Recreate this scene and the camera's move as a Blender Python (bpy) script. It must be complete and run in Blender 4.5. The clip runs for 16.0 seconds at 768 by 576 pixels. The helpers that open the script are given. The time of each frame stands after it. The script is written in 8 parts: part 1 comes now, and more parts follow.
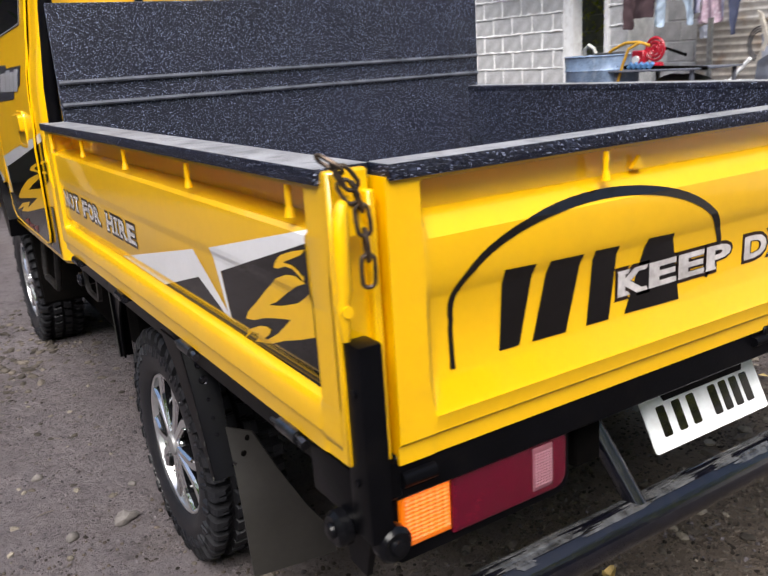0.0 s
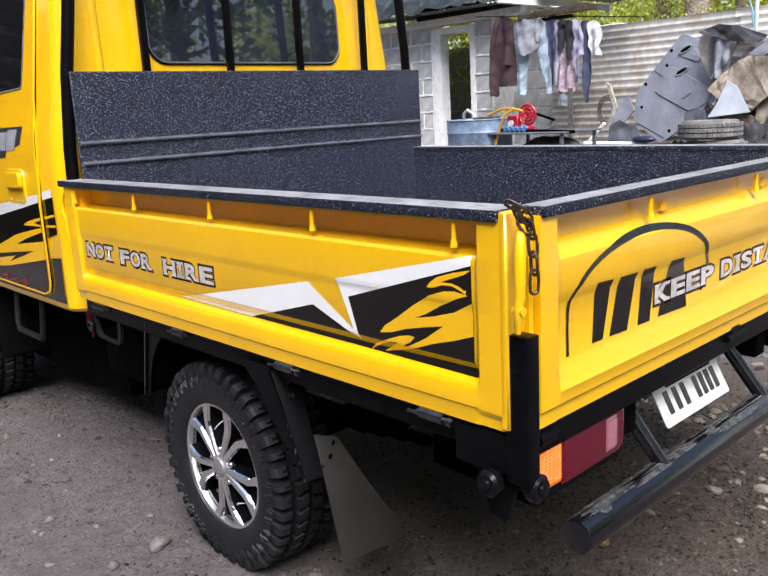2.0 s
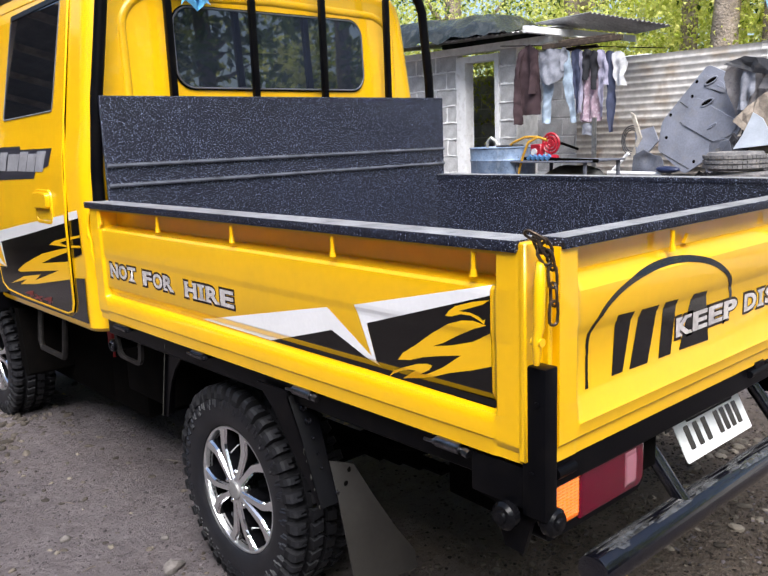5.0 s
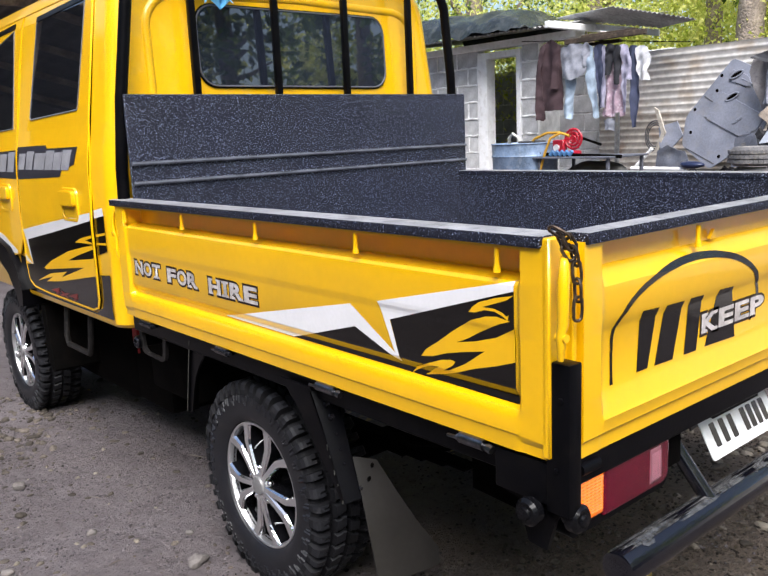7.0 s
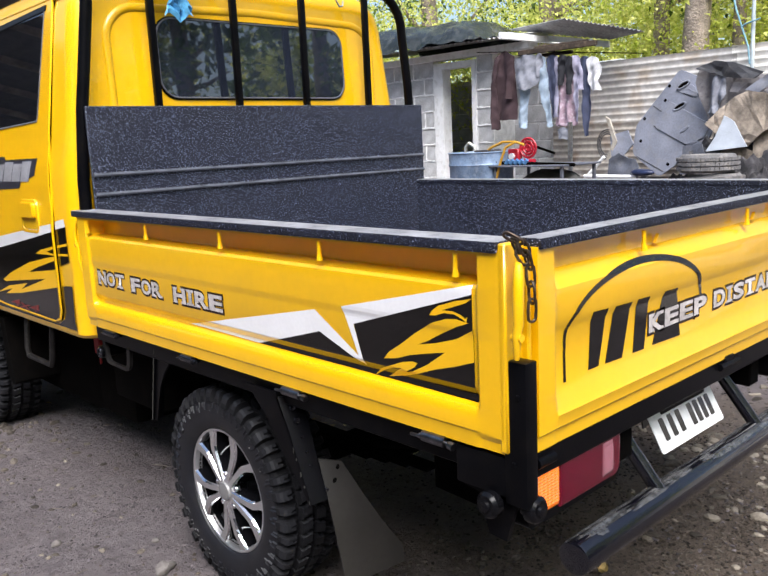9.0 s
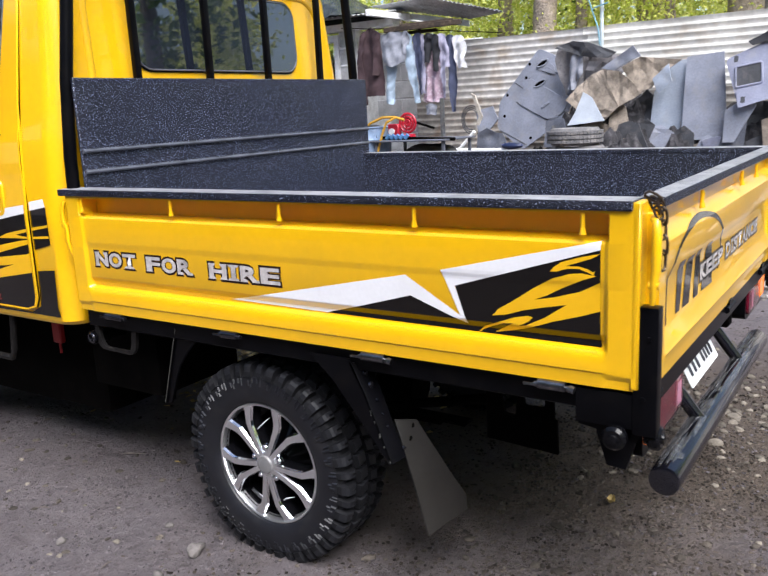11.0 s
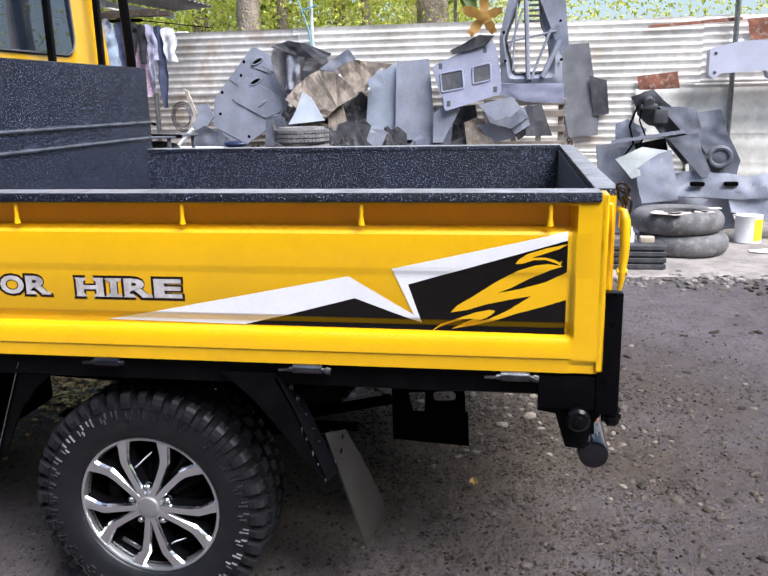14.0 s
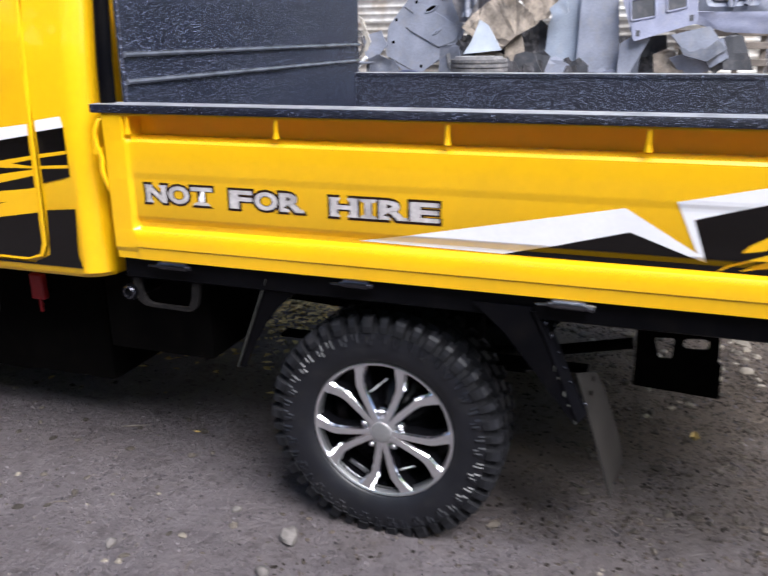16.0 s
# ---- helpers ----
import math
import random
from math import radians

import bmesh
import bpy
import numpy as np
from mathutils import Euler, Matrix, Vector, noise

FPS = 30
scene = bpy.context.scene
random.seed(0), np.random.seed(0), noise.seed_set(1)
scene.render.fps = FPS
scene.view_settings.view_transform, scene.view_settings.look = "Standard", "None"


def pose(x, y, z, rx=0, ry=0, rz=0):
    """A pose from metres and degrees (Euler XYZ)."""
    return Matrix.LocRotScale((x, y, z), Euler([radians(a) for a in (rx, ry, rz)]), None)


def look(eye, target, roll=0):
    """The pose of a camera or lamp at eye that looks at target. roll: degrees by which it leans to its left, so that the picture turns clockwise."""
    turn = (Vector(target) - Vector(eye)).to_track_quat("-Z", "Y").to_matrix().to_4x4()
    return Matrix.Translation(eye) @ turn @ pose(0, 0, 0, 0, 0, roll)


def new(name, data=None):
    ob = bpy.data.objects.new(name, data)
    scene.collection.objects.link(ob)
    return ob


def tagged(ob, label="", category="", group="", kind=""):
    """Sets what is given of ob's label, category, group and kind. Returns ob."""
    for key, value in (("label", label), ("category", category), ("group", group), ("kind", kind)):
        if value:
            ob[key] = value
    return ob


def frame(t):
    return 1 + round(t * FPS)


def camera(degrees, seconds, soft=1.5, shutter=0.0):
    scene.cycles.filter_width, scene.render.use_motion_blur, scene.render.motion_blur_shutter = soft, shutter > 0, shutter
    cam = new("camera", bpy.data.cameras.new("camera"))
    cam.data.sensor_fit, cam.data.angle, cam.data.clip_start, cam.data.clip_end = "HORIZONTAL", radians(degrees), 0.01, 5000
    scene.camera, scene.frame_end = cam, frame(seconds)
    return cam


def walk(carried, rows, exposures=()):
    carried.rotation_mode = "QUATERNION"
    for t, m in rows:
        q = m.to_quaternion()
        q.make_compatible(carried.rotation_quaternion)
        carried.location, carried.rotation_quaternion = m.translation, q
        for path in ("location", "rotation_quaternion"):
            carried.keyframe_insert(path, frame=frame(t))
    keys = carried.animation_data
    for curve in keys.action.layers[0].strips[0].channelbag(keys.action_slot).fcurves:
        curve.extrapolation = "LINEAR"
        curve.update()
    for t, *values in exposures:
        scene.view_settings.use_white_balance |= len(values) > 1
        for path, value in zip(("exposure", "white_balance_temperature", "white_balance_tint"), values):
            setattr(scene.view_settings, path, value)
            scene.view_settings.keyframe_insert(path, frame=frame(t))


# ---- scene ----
cam = camera(51.8, 16.0, shutter=0.5)
PATH = [
    (0, (-0.512, -0.943, 1.44), (0.488, 0.699, 0.889), -3.8),
    (0.5, (-0.731, -0.847, 1.438), (0.415, 0.706, 0.913), -2.3),
    (1, (-0.921, -0.778, 1.45), (0.316, 0.707, 0.934), -3.2),
    (1.5, (-1.135, -0.877, 1.485), (0.21, 0.532, 1.036), -2.9),
    (2, (-1.209, -0.924, 1.501), (0.121, 0.504, 1.064), -3.0),
    (2.5, (-1.207, -0.938, 1.509), (0.129, 0.494, 1.103), -2.6),
    (3, (-1.197, -0.933, 1.503), (0.119, 0.512, 1.079), -2.5),
    (3.5, (-1.197, -0.934, 1.507), (0.116, 0.523, 1.116), -2.4),
    (4, (-1.199, -0.932, 1.507), (0.114, 0.527, 1.122), -2.4),
    (6.5, (-1.212, -0.924, 1.507), (0.061, 0.575, 1.143), -2.0),
    (7, (-1.212, -0.927, 1.506), (0.049, 0.579, 1.127), -2.5),
    (7.5, (-1.226, -0.93, 1.505), (0.064, 0.549, 1.115), -2.1),
    (8, (-1.249, -0.944, 1.52), (0.019, 0.564, 1.177), -3.4),
    (8.5, (-1.248, -0.972, 1.518), (0.026, 0.532, 1.18), -3.4),
    (9, (-1.266, -0.975, 1.512), (0.075, 0.465, 1.15), -2.7),
    (9.2, (-1.272, -0.951, 1.509), (0.072, 0.482, 1.134), -2.4),
    (11.3, (-1.872, -0.388, 1.531), (-0.227, 0.665, 1.1), -2.3),
    (11.5, (-1.895, -0.311, 1.523), (-0.243, 0.733, 1.099), -1.9),
    (12, (-1.936, -0.057, 1.527), (-0.266, 0.968, 1.123), -3.4),
    (12.5, (-1.948, 0.183, 1.53), (-0.191, 1.069, 1.175), -2.7),
    (13, (-1.944, 0.281, 1.528), (-0.087, 0.872, 1.078), -4.5),
    (13.5, (-1.939, 0.266, 1.533), (-0.057, 0.756, 1.063), -2.6),
    (14, (-1.95, 0.232, 1.53), (-0.033, 0.558, 1.064), -1.2),
    (14.5, (-1.962, 0.274, 1.511), (-0.108, 0.756, 0.937), -0.9),
    (15, (-1.989, 0.331, 1.507), (-0.178, 0.927, 0.902), -1.1),
    (15.5, (-2.001, 0.38, 1.502), (-0.189, 0.963, 0.889), -1.1),
    (16, (-1.933, 0.572, 1.487), (-0.143, 1.218, 0.875), -0.7),
]
walk(cam, [(t, look(eye, target, roll)) for t, eye, target, roll in PATH], [(0.0, 1.44, 6700, 10), (1.0, 1.52, 6550, 10), (2.0, 1.60, 6500, 10), (9.0, 1.60, 6480, 10), (12.0, 1.62, 6220, 11), (14.0, 1.65, 6200, 11), (16.0, 1.72, 6200, 11)])

# ---- light: bright overcast sky, soft wide sun ----
world = bpy.data.worlds.new("sky_world")
scene.world = world
world.use_nodes = True
_nt = world.node_tree
_sky = _nt.nodes.new("ShaderNodeTexSky")
_sky.sky_type = "NISHITA"
_sky.sun_disc = False
_sky.sun_elevation = radians(55)
_sky.sun_rotation = radians(214)
_sky.air_density = 1.0
_sky.dust_density = 2.5
_nt.links.new(_sky.outputs["Color"], _nt.nodes["Background"].inputs["Color"])
_nt.nodes["Background"].inputs["Strength"].default_value = 0.072
_sun = bpy.data.lights.new("sun", "SUN")
_sun.energy = 2.3
_sun.angle = radians(40)
_sun.color = (1.0, 0.99, 0.985)
sun = new("sun", _sun)
sun.matrix_world = look((-4.4, -5.6, 12.0), (0.9, 1.2, 0.5))

# ---- materials ----
def surface(name, color, rough=0.5, metal=0.0, vary=0.2, scale=5.0, fine=90.0, bump=0.08, depth=0.004,
            coat=0.0, dirt=None, dirt_amount=0.35, ior=1.5, island=0.0, spec=0.5):
    """A painted, cast or cut surface: base colour with two scales of variation, relief and wear."""
    m = bpy.data.materials.new(name)
    m.use_nodes = True
    nt = m.node_tree
    n, k = nt.nodes, nt.links.new
    b = n["Principled BSDF"]
    tc = n.new("ShaderNodeTexCoord")
    big, small = n.new("ShaderNodeTexNoise"), n.new("ShaderNodeTexNoise")
    big.inputs["Scale"].default_value, big.inputs["Detail"].default_value = scale, 5.0
    small.inputs["Scale"].default_value, small.inputs["Detail"].default_value = fine, 3.0
    k(tc.outputs["Object"], big.inputs["Vector"])
    k(tc.outputs["Object"], small.inputs["Vector"])
    ramp = n.new("ShaderNodeMapRange")
    ramp.inputs["From Min"].default_value, ramp.inputs["From Max"].default_value = 0.3, 0.7
    ramp.inputs["To Min"].default_value, ramp.inputs["To Max"].default_value = 1.0 - vary, 1.0 + vary * 0.5
    k(big.outputs["Fac"], ramp.inputs["Value"])
    ramp2 = n.new("ShaderNodeMapRange")
    ramp2.inputs["From Min"].default_value, ramp2.inputs["From Max"].default_value = 0.3, 0.7
    ramp2.inputs["To Min"].default_value, ramp2.inputs["To Max"].default_value = 1.0 - vary * 0.5, 1.0 + vary * 0.3
    k(small.outputs["Fac"], ramp2.inputs["Value"])
    mul = n.new("ShaderNodeMath")
    mul.operation = "MULTIPLY"
    k(ramp.outputs[0], mul.inputs[0])
    k(ramp2.outputs[0], mul.inputs[1])
    last = mul
    if island:
        info = n.new("ShaderNodeNewGeometry")
        r3 = n.new("ShaderNodeMapRange")
        r3.inputs["To Min"].default_value, r3.inputs["To Max"].default_value = 1.0 - island, 1.0 + island
        k(info.outputs["Random Per Island"], r3.inputs["Value"])
        m2 = n.new("ShaderNodeMath")
        m2.operation = "MULTIPLY"
        k(last.outputs[0], m2.inputs[0])
        k(r3.outputs[0], m2.inputs[1])
        last = m2
    tint = n.new("ShaderNodeVectorMath")
    tint.operation = "SCALE"
    tint.inputs[0].default_value = color
    k(last.outputs[0], tint.inputs["Scale"])
    out = tint.outputs[0]
    if dirt:
        mask = n.new("ShaderNodeMapRange")
        mask.inputs["From Min"].default_value, mask.inputs["From Max"].default_value = 0.52, 0.72
        mask.inputs["To Max"].default_value = dirt_amount
        third = n.new("ShaderNodeTexNoise")
        third.inputs["Scale"].default_value, third.inputs["Detail"].default_value = scale * 2.3, 8.0
        k(tc.outputs["Object"], third.inputs["Vector"])
        k(third.outputs["Fac"], mask.inputs["Value"])
        mix = n.new("ShaderNodeMixRGB")
        mix.inputs["Color2"].default_value = (*dirt, 1)
        k(mask.outputs[0], mix.inputs["Fac"])
        k(out, mix.inputs["Color1"])
        out = mix.outputs[0]
    k(out, b.inputs["Base Color"])
    b.inputs["Roughness"].default_value, b.inputs["Metallic"].default_value = rough, metal
    b.inputs["IOR"].default_value = ior
    b.inputs["Specular IOR Level"].default_value = spec
    b.inputs["Coat Weight"].default_value, b.inputs["Coat Roughness"].default_value = coat, 0.03
    if bump:
        bp = n.new("ShaderNodeBump")
        bp.inputs["Strength"].default_value, bp.inputs["Distance"].default_value = bump, depth
        k(small.outputs["Fac"], bp.inputs["Height"])
        k(bp.outputs[0], b.inputs["Normal"])
    return m


def liner(name):
    """Sprayed black bed coating: pebbled, its glints painted on as pale specks."""
    m = surface(name, (0.003, 0.0045, 0.015), rough=0.42, vary=0.35, scale=3.0, fine=230.0, bump=0.9, depth=0.005, spec=0.34)
    n, k = m.node_tree.nodes, m.node_tree.links.new
    b = n["Principled BSDF"]
    tc = n["Texture Coordinate"]
    src = b.inputs["Base Color"].links[0].from_socket
    # pale noise specks put the glints of the rough coat into the colour
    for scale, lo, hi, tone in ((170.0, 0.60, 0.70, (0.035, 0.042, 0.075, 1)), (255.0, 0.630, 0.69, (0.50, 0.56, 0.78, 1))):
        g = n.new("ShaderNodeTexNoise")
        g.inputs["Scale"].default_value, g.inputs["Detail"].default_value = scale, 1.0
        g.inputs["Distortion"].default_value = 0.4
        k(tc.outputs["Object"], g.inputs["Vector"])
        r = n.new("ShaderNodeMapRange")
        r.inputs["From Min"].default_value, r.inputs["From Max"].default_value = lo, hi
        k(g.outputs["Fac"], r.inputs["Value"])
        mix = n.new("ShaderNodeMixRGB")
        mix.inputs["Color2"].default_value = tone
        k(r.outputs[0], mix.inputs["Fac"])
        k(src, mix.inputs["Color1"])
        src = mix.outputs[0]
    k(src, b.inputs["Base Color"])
    return m


def leaf_mat(name, color, light):
    m = bpy.data.materials.new(name)
    m.use_nodes = True
    n, k = m.node_tree.nodes, m.node_tree.links.new
    b = n["Principled BSDF"]
    info = n.new("ShaderNodeNewGeometry")
    mix = n.new("ShaderNodeMixRGB")
    mix.inputs["Color1"].default_value, mix.inputs["Color2"].default_value = (*color, 1), (*light, 1)
    k(info.outputs["Random Per Island"], mix.inputs["Fac"])
    k(mix.outputs[0], b.inputs["Base Color"])
    b.inputs["Roughness"].default_value = 0.45
    tr = n.new("ShaderNodeBsdfTranslucent")
    k(mix.outputs[0], tr.inputs["Color"])
    add = n.new("ShaderNodeMixShader")
    add.inputs["Fac"].default_value = 0.6
    k(b.outputs[0], add.inputs[1])
    k(tr.outputs[0], add.inputs[2])
    k(add.outputs[0], n["Material Output"].inputs["Surface"])
    return m


def lens(name, color, rough=0.12, glow=0.0, coat=1.0):
    m = surface(name, color, rough=rough, vary=0.12, scale=20, fine=260, bump=0.35, depth=0.002, coat=coat)
    b = m.node_tree.nodes["Principled BSDF"]
    b.inputs["Transmission Weight"].default_value = 0.25
    if glow:
        b.inputs["Emission Color"].default_value = (*color, 1)
        b.inputs["Emission Strength"].default_value = glow
    return m


YELLOW = surface("yellow_paint", (0.84, 0.462, 0.001), rough=0.30, vary=0.05, scale=2.0, fine=40, bump=0.02, depth=0.002, coat=0.65, dirt=(0.45, 0.27, 0.03), dirt_amount=0.12)
BLACK = surface("black_enamel", (0.003, 0.003, 0.004), rough=0.28, vary=0.3, scale=6, fine=110, bump=0.05, coat=0.0, dirt=(0.03, 0.024, 0.018), dirt_amount=0.08, spec=0.08)
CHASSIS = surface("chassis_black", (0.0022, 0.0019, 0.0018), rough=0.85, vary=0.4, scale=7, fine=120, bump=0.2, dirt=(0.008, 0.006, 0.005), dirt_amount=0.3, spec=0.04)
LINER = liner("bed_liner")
RUBBER = surface("tyre_rubber", (0.016, 0.0165, 0.020), rough=0.55, vary=0.3, scale=9, fine=160, bump=0.15, dirt=(0.060, 0.054, 0.052), dirt_amount=0.25, spec=0.25)
FLAP = surface("flap_rubber", (0.018, 0.0165, 0.0150), rough=0.42, vary=0.3, scale=7, fine=60, bump=0.05, dirt=(0.020, 0.018, 0.016), dirt_amount=0.3, spec=0.40)
CHROME = surface("machined_alloy", (0.82, 0.82, 0.84), rough=0.28, metal=0.92, vary=0.08, scale=8, fine=90, bump=0.02)
GUNMETAL = surface("gunmetal_alloy", (0.20, 0.20, 0.215), rough=0.28, metal=0.85, vary=0.1, scale=8, fine=90, bump=0.02)
SCUFFED = surface("scuffed_black_steel", (0.012, 0.011, 0.011), rough=0.45, vary=0.5, scale=18, fine=120, bump=0.2, dirt=(0.06, 0.055, 0.05), dirt_amount=0.35, spec=0.2)
GROOVE = surface("tyre_groove_shade", (0.009, 0.009, 0.011), rough=0.75, vary=0.3, scale=9, fine=160, bump=0.15, spec=0.2)
SIDEWALL = surface("tyre_sidewall", (0.009, 0.0095, 0.013), rough=0.45, vary=0.3, scale=9, fine=160, bump=0.1, dirt=(0.04, 0.037, 0.036), dirt_amount=0.2, spec=0.45)
GLOSSBLACK = surface("wheel_black", (0.004, 0.004, 0.005), rough=0.2, vary=0.2, bump=0.0, spec=0.2)
HINGE = surface("greasy_steel", (0.20, 0.20, 0.215), rough=0.3, metal=1.0, vary=0.5, scale=30, fine=200, bump=0.2)
HINGEDARK = surface("oiled_black_steel", (0.075, 0.075, 0.090), rough=0.16, metal=0.9, vary=0.5, scale=30, fine=200, bump=0.2)
CRUMB = surface("dirt_crumbs", (0.098, 0.086, 0.091), rough=0.95, vary=0.3, scale=14, fine=120, bump=0.3, island=0.6, spec=0.15)
STEEL = surface("bare_steel", (0.42, 0.43, 0.45), rough=0.35, metal=1.0, vary=0.3, scale=30, fine=200, bump=0.15)
CHAIN = surface("rusty_chain", (0.10, 0.072, 0.055), rough=0.38, metal=0.7, vary=0.5, scale=40, fine=200, bump=0.3)
RIBM = surface("worn_rib", (0.16, 0.165, 0.19), rough=0.45, vary=0.3, scale=9, fine=240, bump=0.2, dirt=(0.04, 0.04, 0.05), dirt_amount=0.5)
RIBCOAT = surface("rib_coat", (0.10, 0.105, 0.125), rough=0.26, vary=0.4, scale=12, fine=200, bump=0.2, spec=0.9)
SMOOTHCOAT = surface("smooth_grey_coat", (0.10, 0.105, 0.125), rough=0.5, vary=0.2, scale=5, fine=160, bump=0.1)
RAILCOAT = liner("rail_coat")
for node in RAILCOAT.node_tree.nodes:
    if node.type == "MAP_RANGE" and abs(node.inputs["From Max"].default_value - 0.69) < 1e-4:
        node.inputs["From Min"].default_value, node.inputs["From Max"].default_value = 0.655, 0.72
RAILTOP = surface("scuffed_rail_sky_sheen", (0.29, 0.29, 0.31), rough=0.5, vary=0.35, scale=9, fine=220, bump=0.4, dirt=(0.03, 0.03, 0.035), dirt_amount=0.6)
WHITE_VINYL = surface("white_vinyl", (0.82, 0.81, 0.84), rough=0.3, vary=0.06, scale=4, bump=0.0, coat=1.0)
BLACK_VINYL = surface("black_vinyl", (0.004, 0.003, 0.0025), rough=0.12, vary=0.2, scale=6, bump=0.0, coat=0.45, spec=0.3)
SILVER_VINYL = surface("silver_vinyl", (0.74, 0.69, 0.68), rough=0.22, metal=0.3, vary=0.35, scale=14, bump=0.02)
EDGING = surface("dark_brown_vinyl", (0.018, 0.007, 0.005), rough=0.3, vary=0.2, scale=6, bump=0.0, spec=0.3)
GREY_VINYL = surface("grey_vinyl", (0.30, 0.30, 0.33), rough=0.3, vary=0.3, scale=12, bump=0.0)
PLATE = surface("plate_white", (0.80, 0.82, 0.83), rough=0.35, vary=0.08, scale=12, fine=80, bump=0.03, dirt=(0.45, 0.4, 0.34), dirt_amount=0.25)
GLASS_DARK = surface("tinted_glass", (0.008, 0.009, 0.012), rough=0.02, vary=0.1, bump=0.0, ior=1.6, spec=0.9)
GLASS_REAR = surface("dusty_tinted_glass", (0.016, 0.020, 0.032), rough=0.02, vary=0.25, scale=3, bump=0.0, ior=1.8, spec=0.8, coat=0.1)
TUBE = surface("glossy_black_tube", (0.004, 0.004, 0.007), rough=0.15, vary=0.4, scale=20, fine=160, bump=0.05, coat=0.6, dirt=(0.04, 0.035, 0.03), dirt_amount=0.15, spec=0.5)
AMBER = lens("amber_lens", (0.92, 0.19, 0.005), glow=0.17)
REDLENS = lens("red_lens", (0.13, 0.001, 0.016), rough=0.08, coat=0.35)
CLEARLENS = lens("clear_lens", (0.30, 0.11, 0.14))
def dirt_ground(name):
    """Packed dirt: grey-brown in soft patches, with crumbs, grit and trodden relief."""
    m = bpy.data.materials.new(name)
    m.use_nodes = True
    n, k = m.node_tree.nodes, m.node_tree.links.new
    b = n["Principled BSDF"]
    tc = n.new("ShaderNodeTexCoord")

    def fractal(scale, detail, rough, lo, hi):
        t, r = n.new("ShaderNodeTexNoise"), n.new("ShaderNodeMapRange")
        t.inputs["Scale"].default_value, t.inputs["Detail"].default_value, t.inputs["Roughness"].default_value = scale, detail, rough
        r.inputs["From Min"].default_value, r.inputs["From Max"].default_value = lo, hi
        k(tc.outputs["Object"], t.inputs["Vector"])
        k(t.outputs["Fac"], r.inputs["Value"])
        return t.outputs["Fac"], r.outputs[0]

    def mix(fac, a, c, amount):
        x, s = n.new("ShaderNodeMixRGB"), n.new("ShaderNodeMath")
        s.operation = "MULTIPLY"
        s.inputs[1].default_value = amount
        k(fac, s.inputs[0])
        k(s.outputs[0], x.inputs["Fac"])
        if isinstance(a, tuple):
            x.inputs["Color1"].default_value = (*a, 1)
        else:
            k(a, x.inputs["Color1"])
        x.inputs["Color2"].default_value = (*c, 1)
        return x.outputs[0]
    _, patch = fractal(0.55, 6, 0.6, 0.40, 0.62)
    _, mid = fractal(5.0, 10, 0.7, 0.45, 0.65)
    _, grit = fractal(55.0, 6, 0.75, 0.54, 0.70)
    _, pale = fractal(38.0, 5, 0.7, 0.60, 0.72)
    c = mix(patch, (0.205, 0.180, 0.190), (0.140, 0.117, 0.118), 0.8)
    c = mix(mid, c, (0.100, 0.086, 0.092), 0.5)
    c = mix(grit, c, (0.052, 0.044, 0.046), 0.7)
    c = mix(pale, c, (0.24, 0.22, 0.225), 0.4)
    # a drift of browner, darker, gravelly soil across the rear of the yard
    away, dist, wob, mask = n.new("ShaderNodeVectorMath"), n.new("ShaderNodeVectorMath"), n.new("ShaderNodeMath"), n.new("ShaderNodeMapRange")
    away.operation, dist.operation, wob.operation = "SUBTRACT", "LENGTH", "MULTIPLY_ADD"
    away.inputs[1].default_value = (1.7, 0.6, 0.0)
    k(tc.outputs["Object"], away.inputs[0])
    k(away.outputs[0], dist.inputs[0])
    edge, _ = fractal(1.6, 8, 0.65, 0, 1)
    k(edge, wob.inputs[0])
    wob.inputs[1].default_value = 2.4
    k(dist.outputs["Value"], wob.inputs[2])
    k(wob.outputs[0], mask.inputs["Value"])
    mask.inputs["From Min"].default_value, mask.inputs["From Max"].default_value = 3.1, 1.9
    c = mix(mask.outputs[0], c, (0.115, 0.088, 0.064), 0.8)
    _, clod = fractal(16.0, 8, 0.75, 0.52, 0.66)
    c = mix(clod, c, (0.046, 0.038, 0.034), 0.55)
    k(c, b.inputs["Base Color"])
    b.inputs["Roughness"].default_value = 0.95
    b.inputs["Specular IOR Level"].default_value = 0.2
    h1, _ = fractal(7.0, 14, 0.72, 0, 1)
    bp = n.new("ShaderNodeBump")
    bp.inputs["Strength"].default_value, bp.inputs["Distance"].default_value = 1.0, 0.09
    k(h1, bp.inputs["Height"])
    k(bp.outputs[0], b.inputs["Normal"])
    return m


DIRT = dirt_ground("packed_dirt")
STONE = surface("grey_stone", (0.084, 0.071, 0.060), rough=0.85, vary=0.3, scale=14, fine=120, bump=0.4, island=0.55, spec=0.2)
BLOCK = surface("concrete_block", (0.55, 0.55, 0.56), rough=0.9, vary=0.3, scale=7, fine=70, bump=0.5, depth=0.006, dirt=(0.22, 0.21, 0.2), dirt_amount=0.4)
MORTAR = surface("mortar", (0.84, 0.84, 0.84), rough=0.95, vary=0.25, scale=10, fine=120, bump=0.5)
WHITEWOOD = surface("white_painted_wood", (0.85, 0.85, 0.86), rough=0.6, vary=0.1, scale=6, fine=60, bump=0.15, dirt=(0.4, 0.37, 0.33))
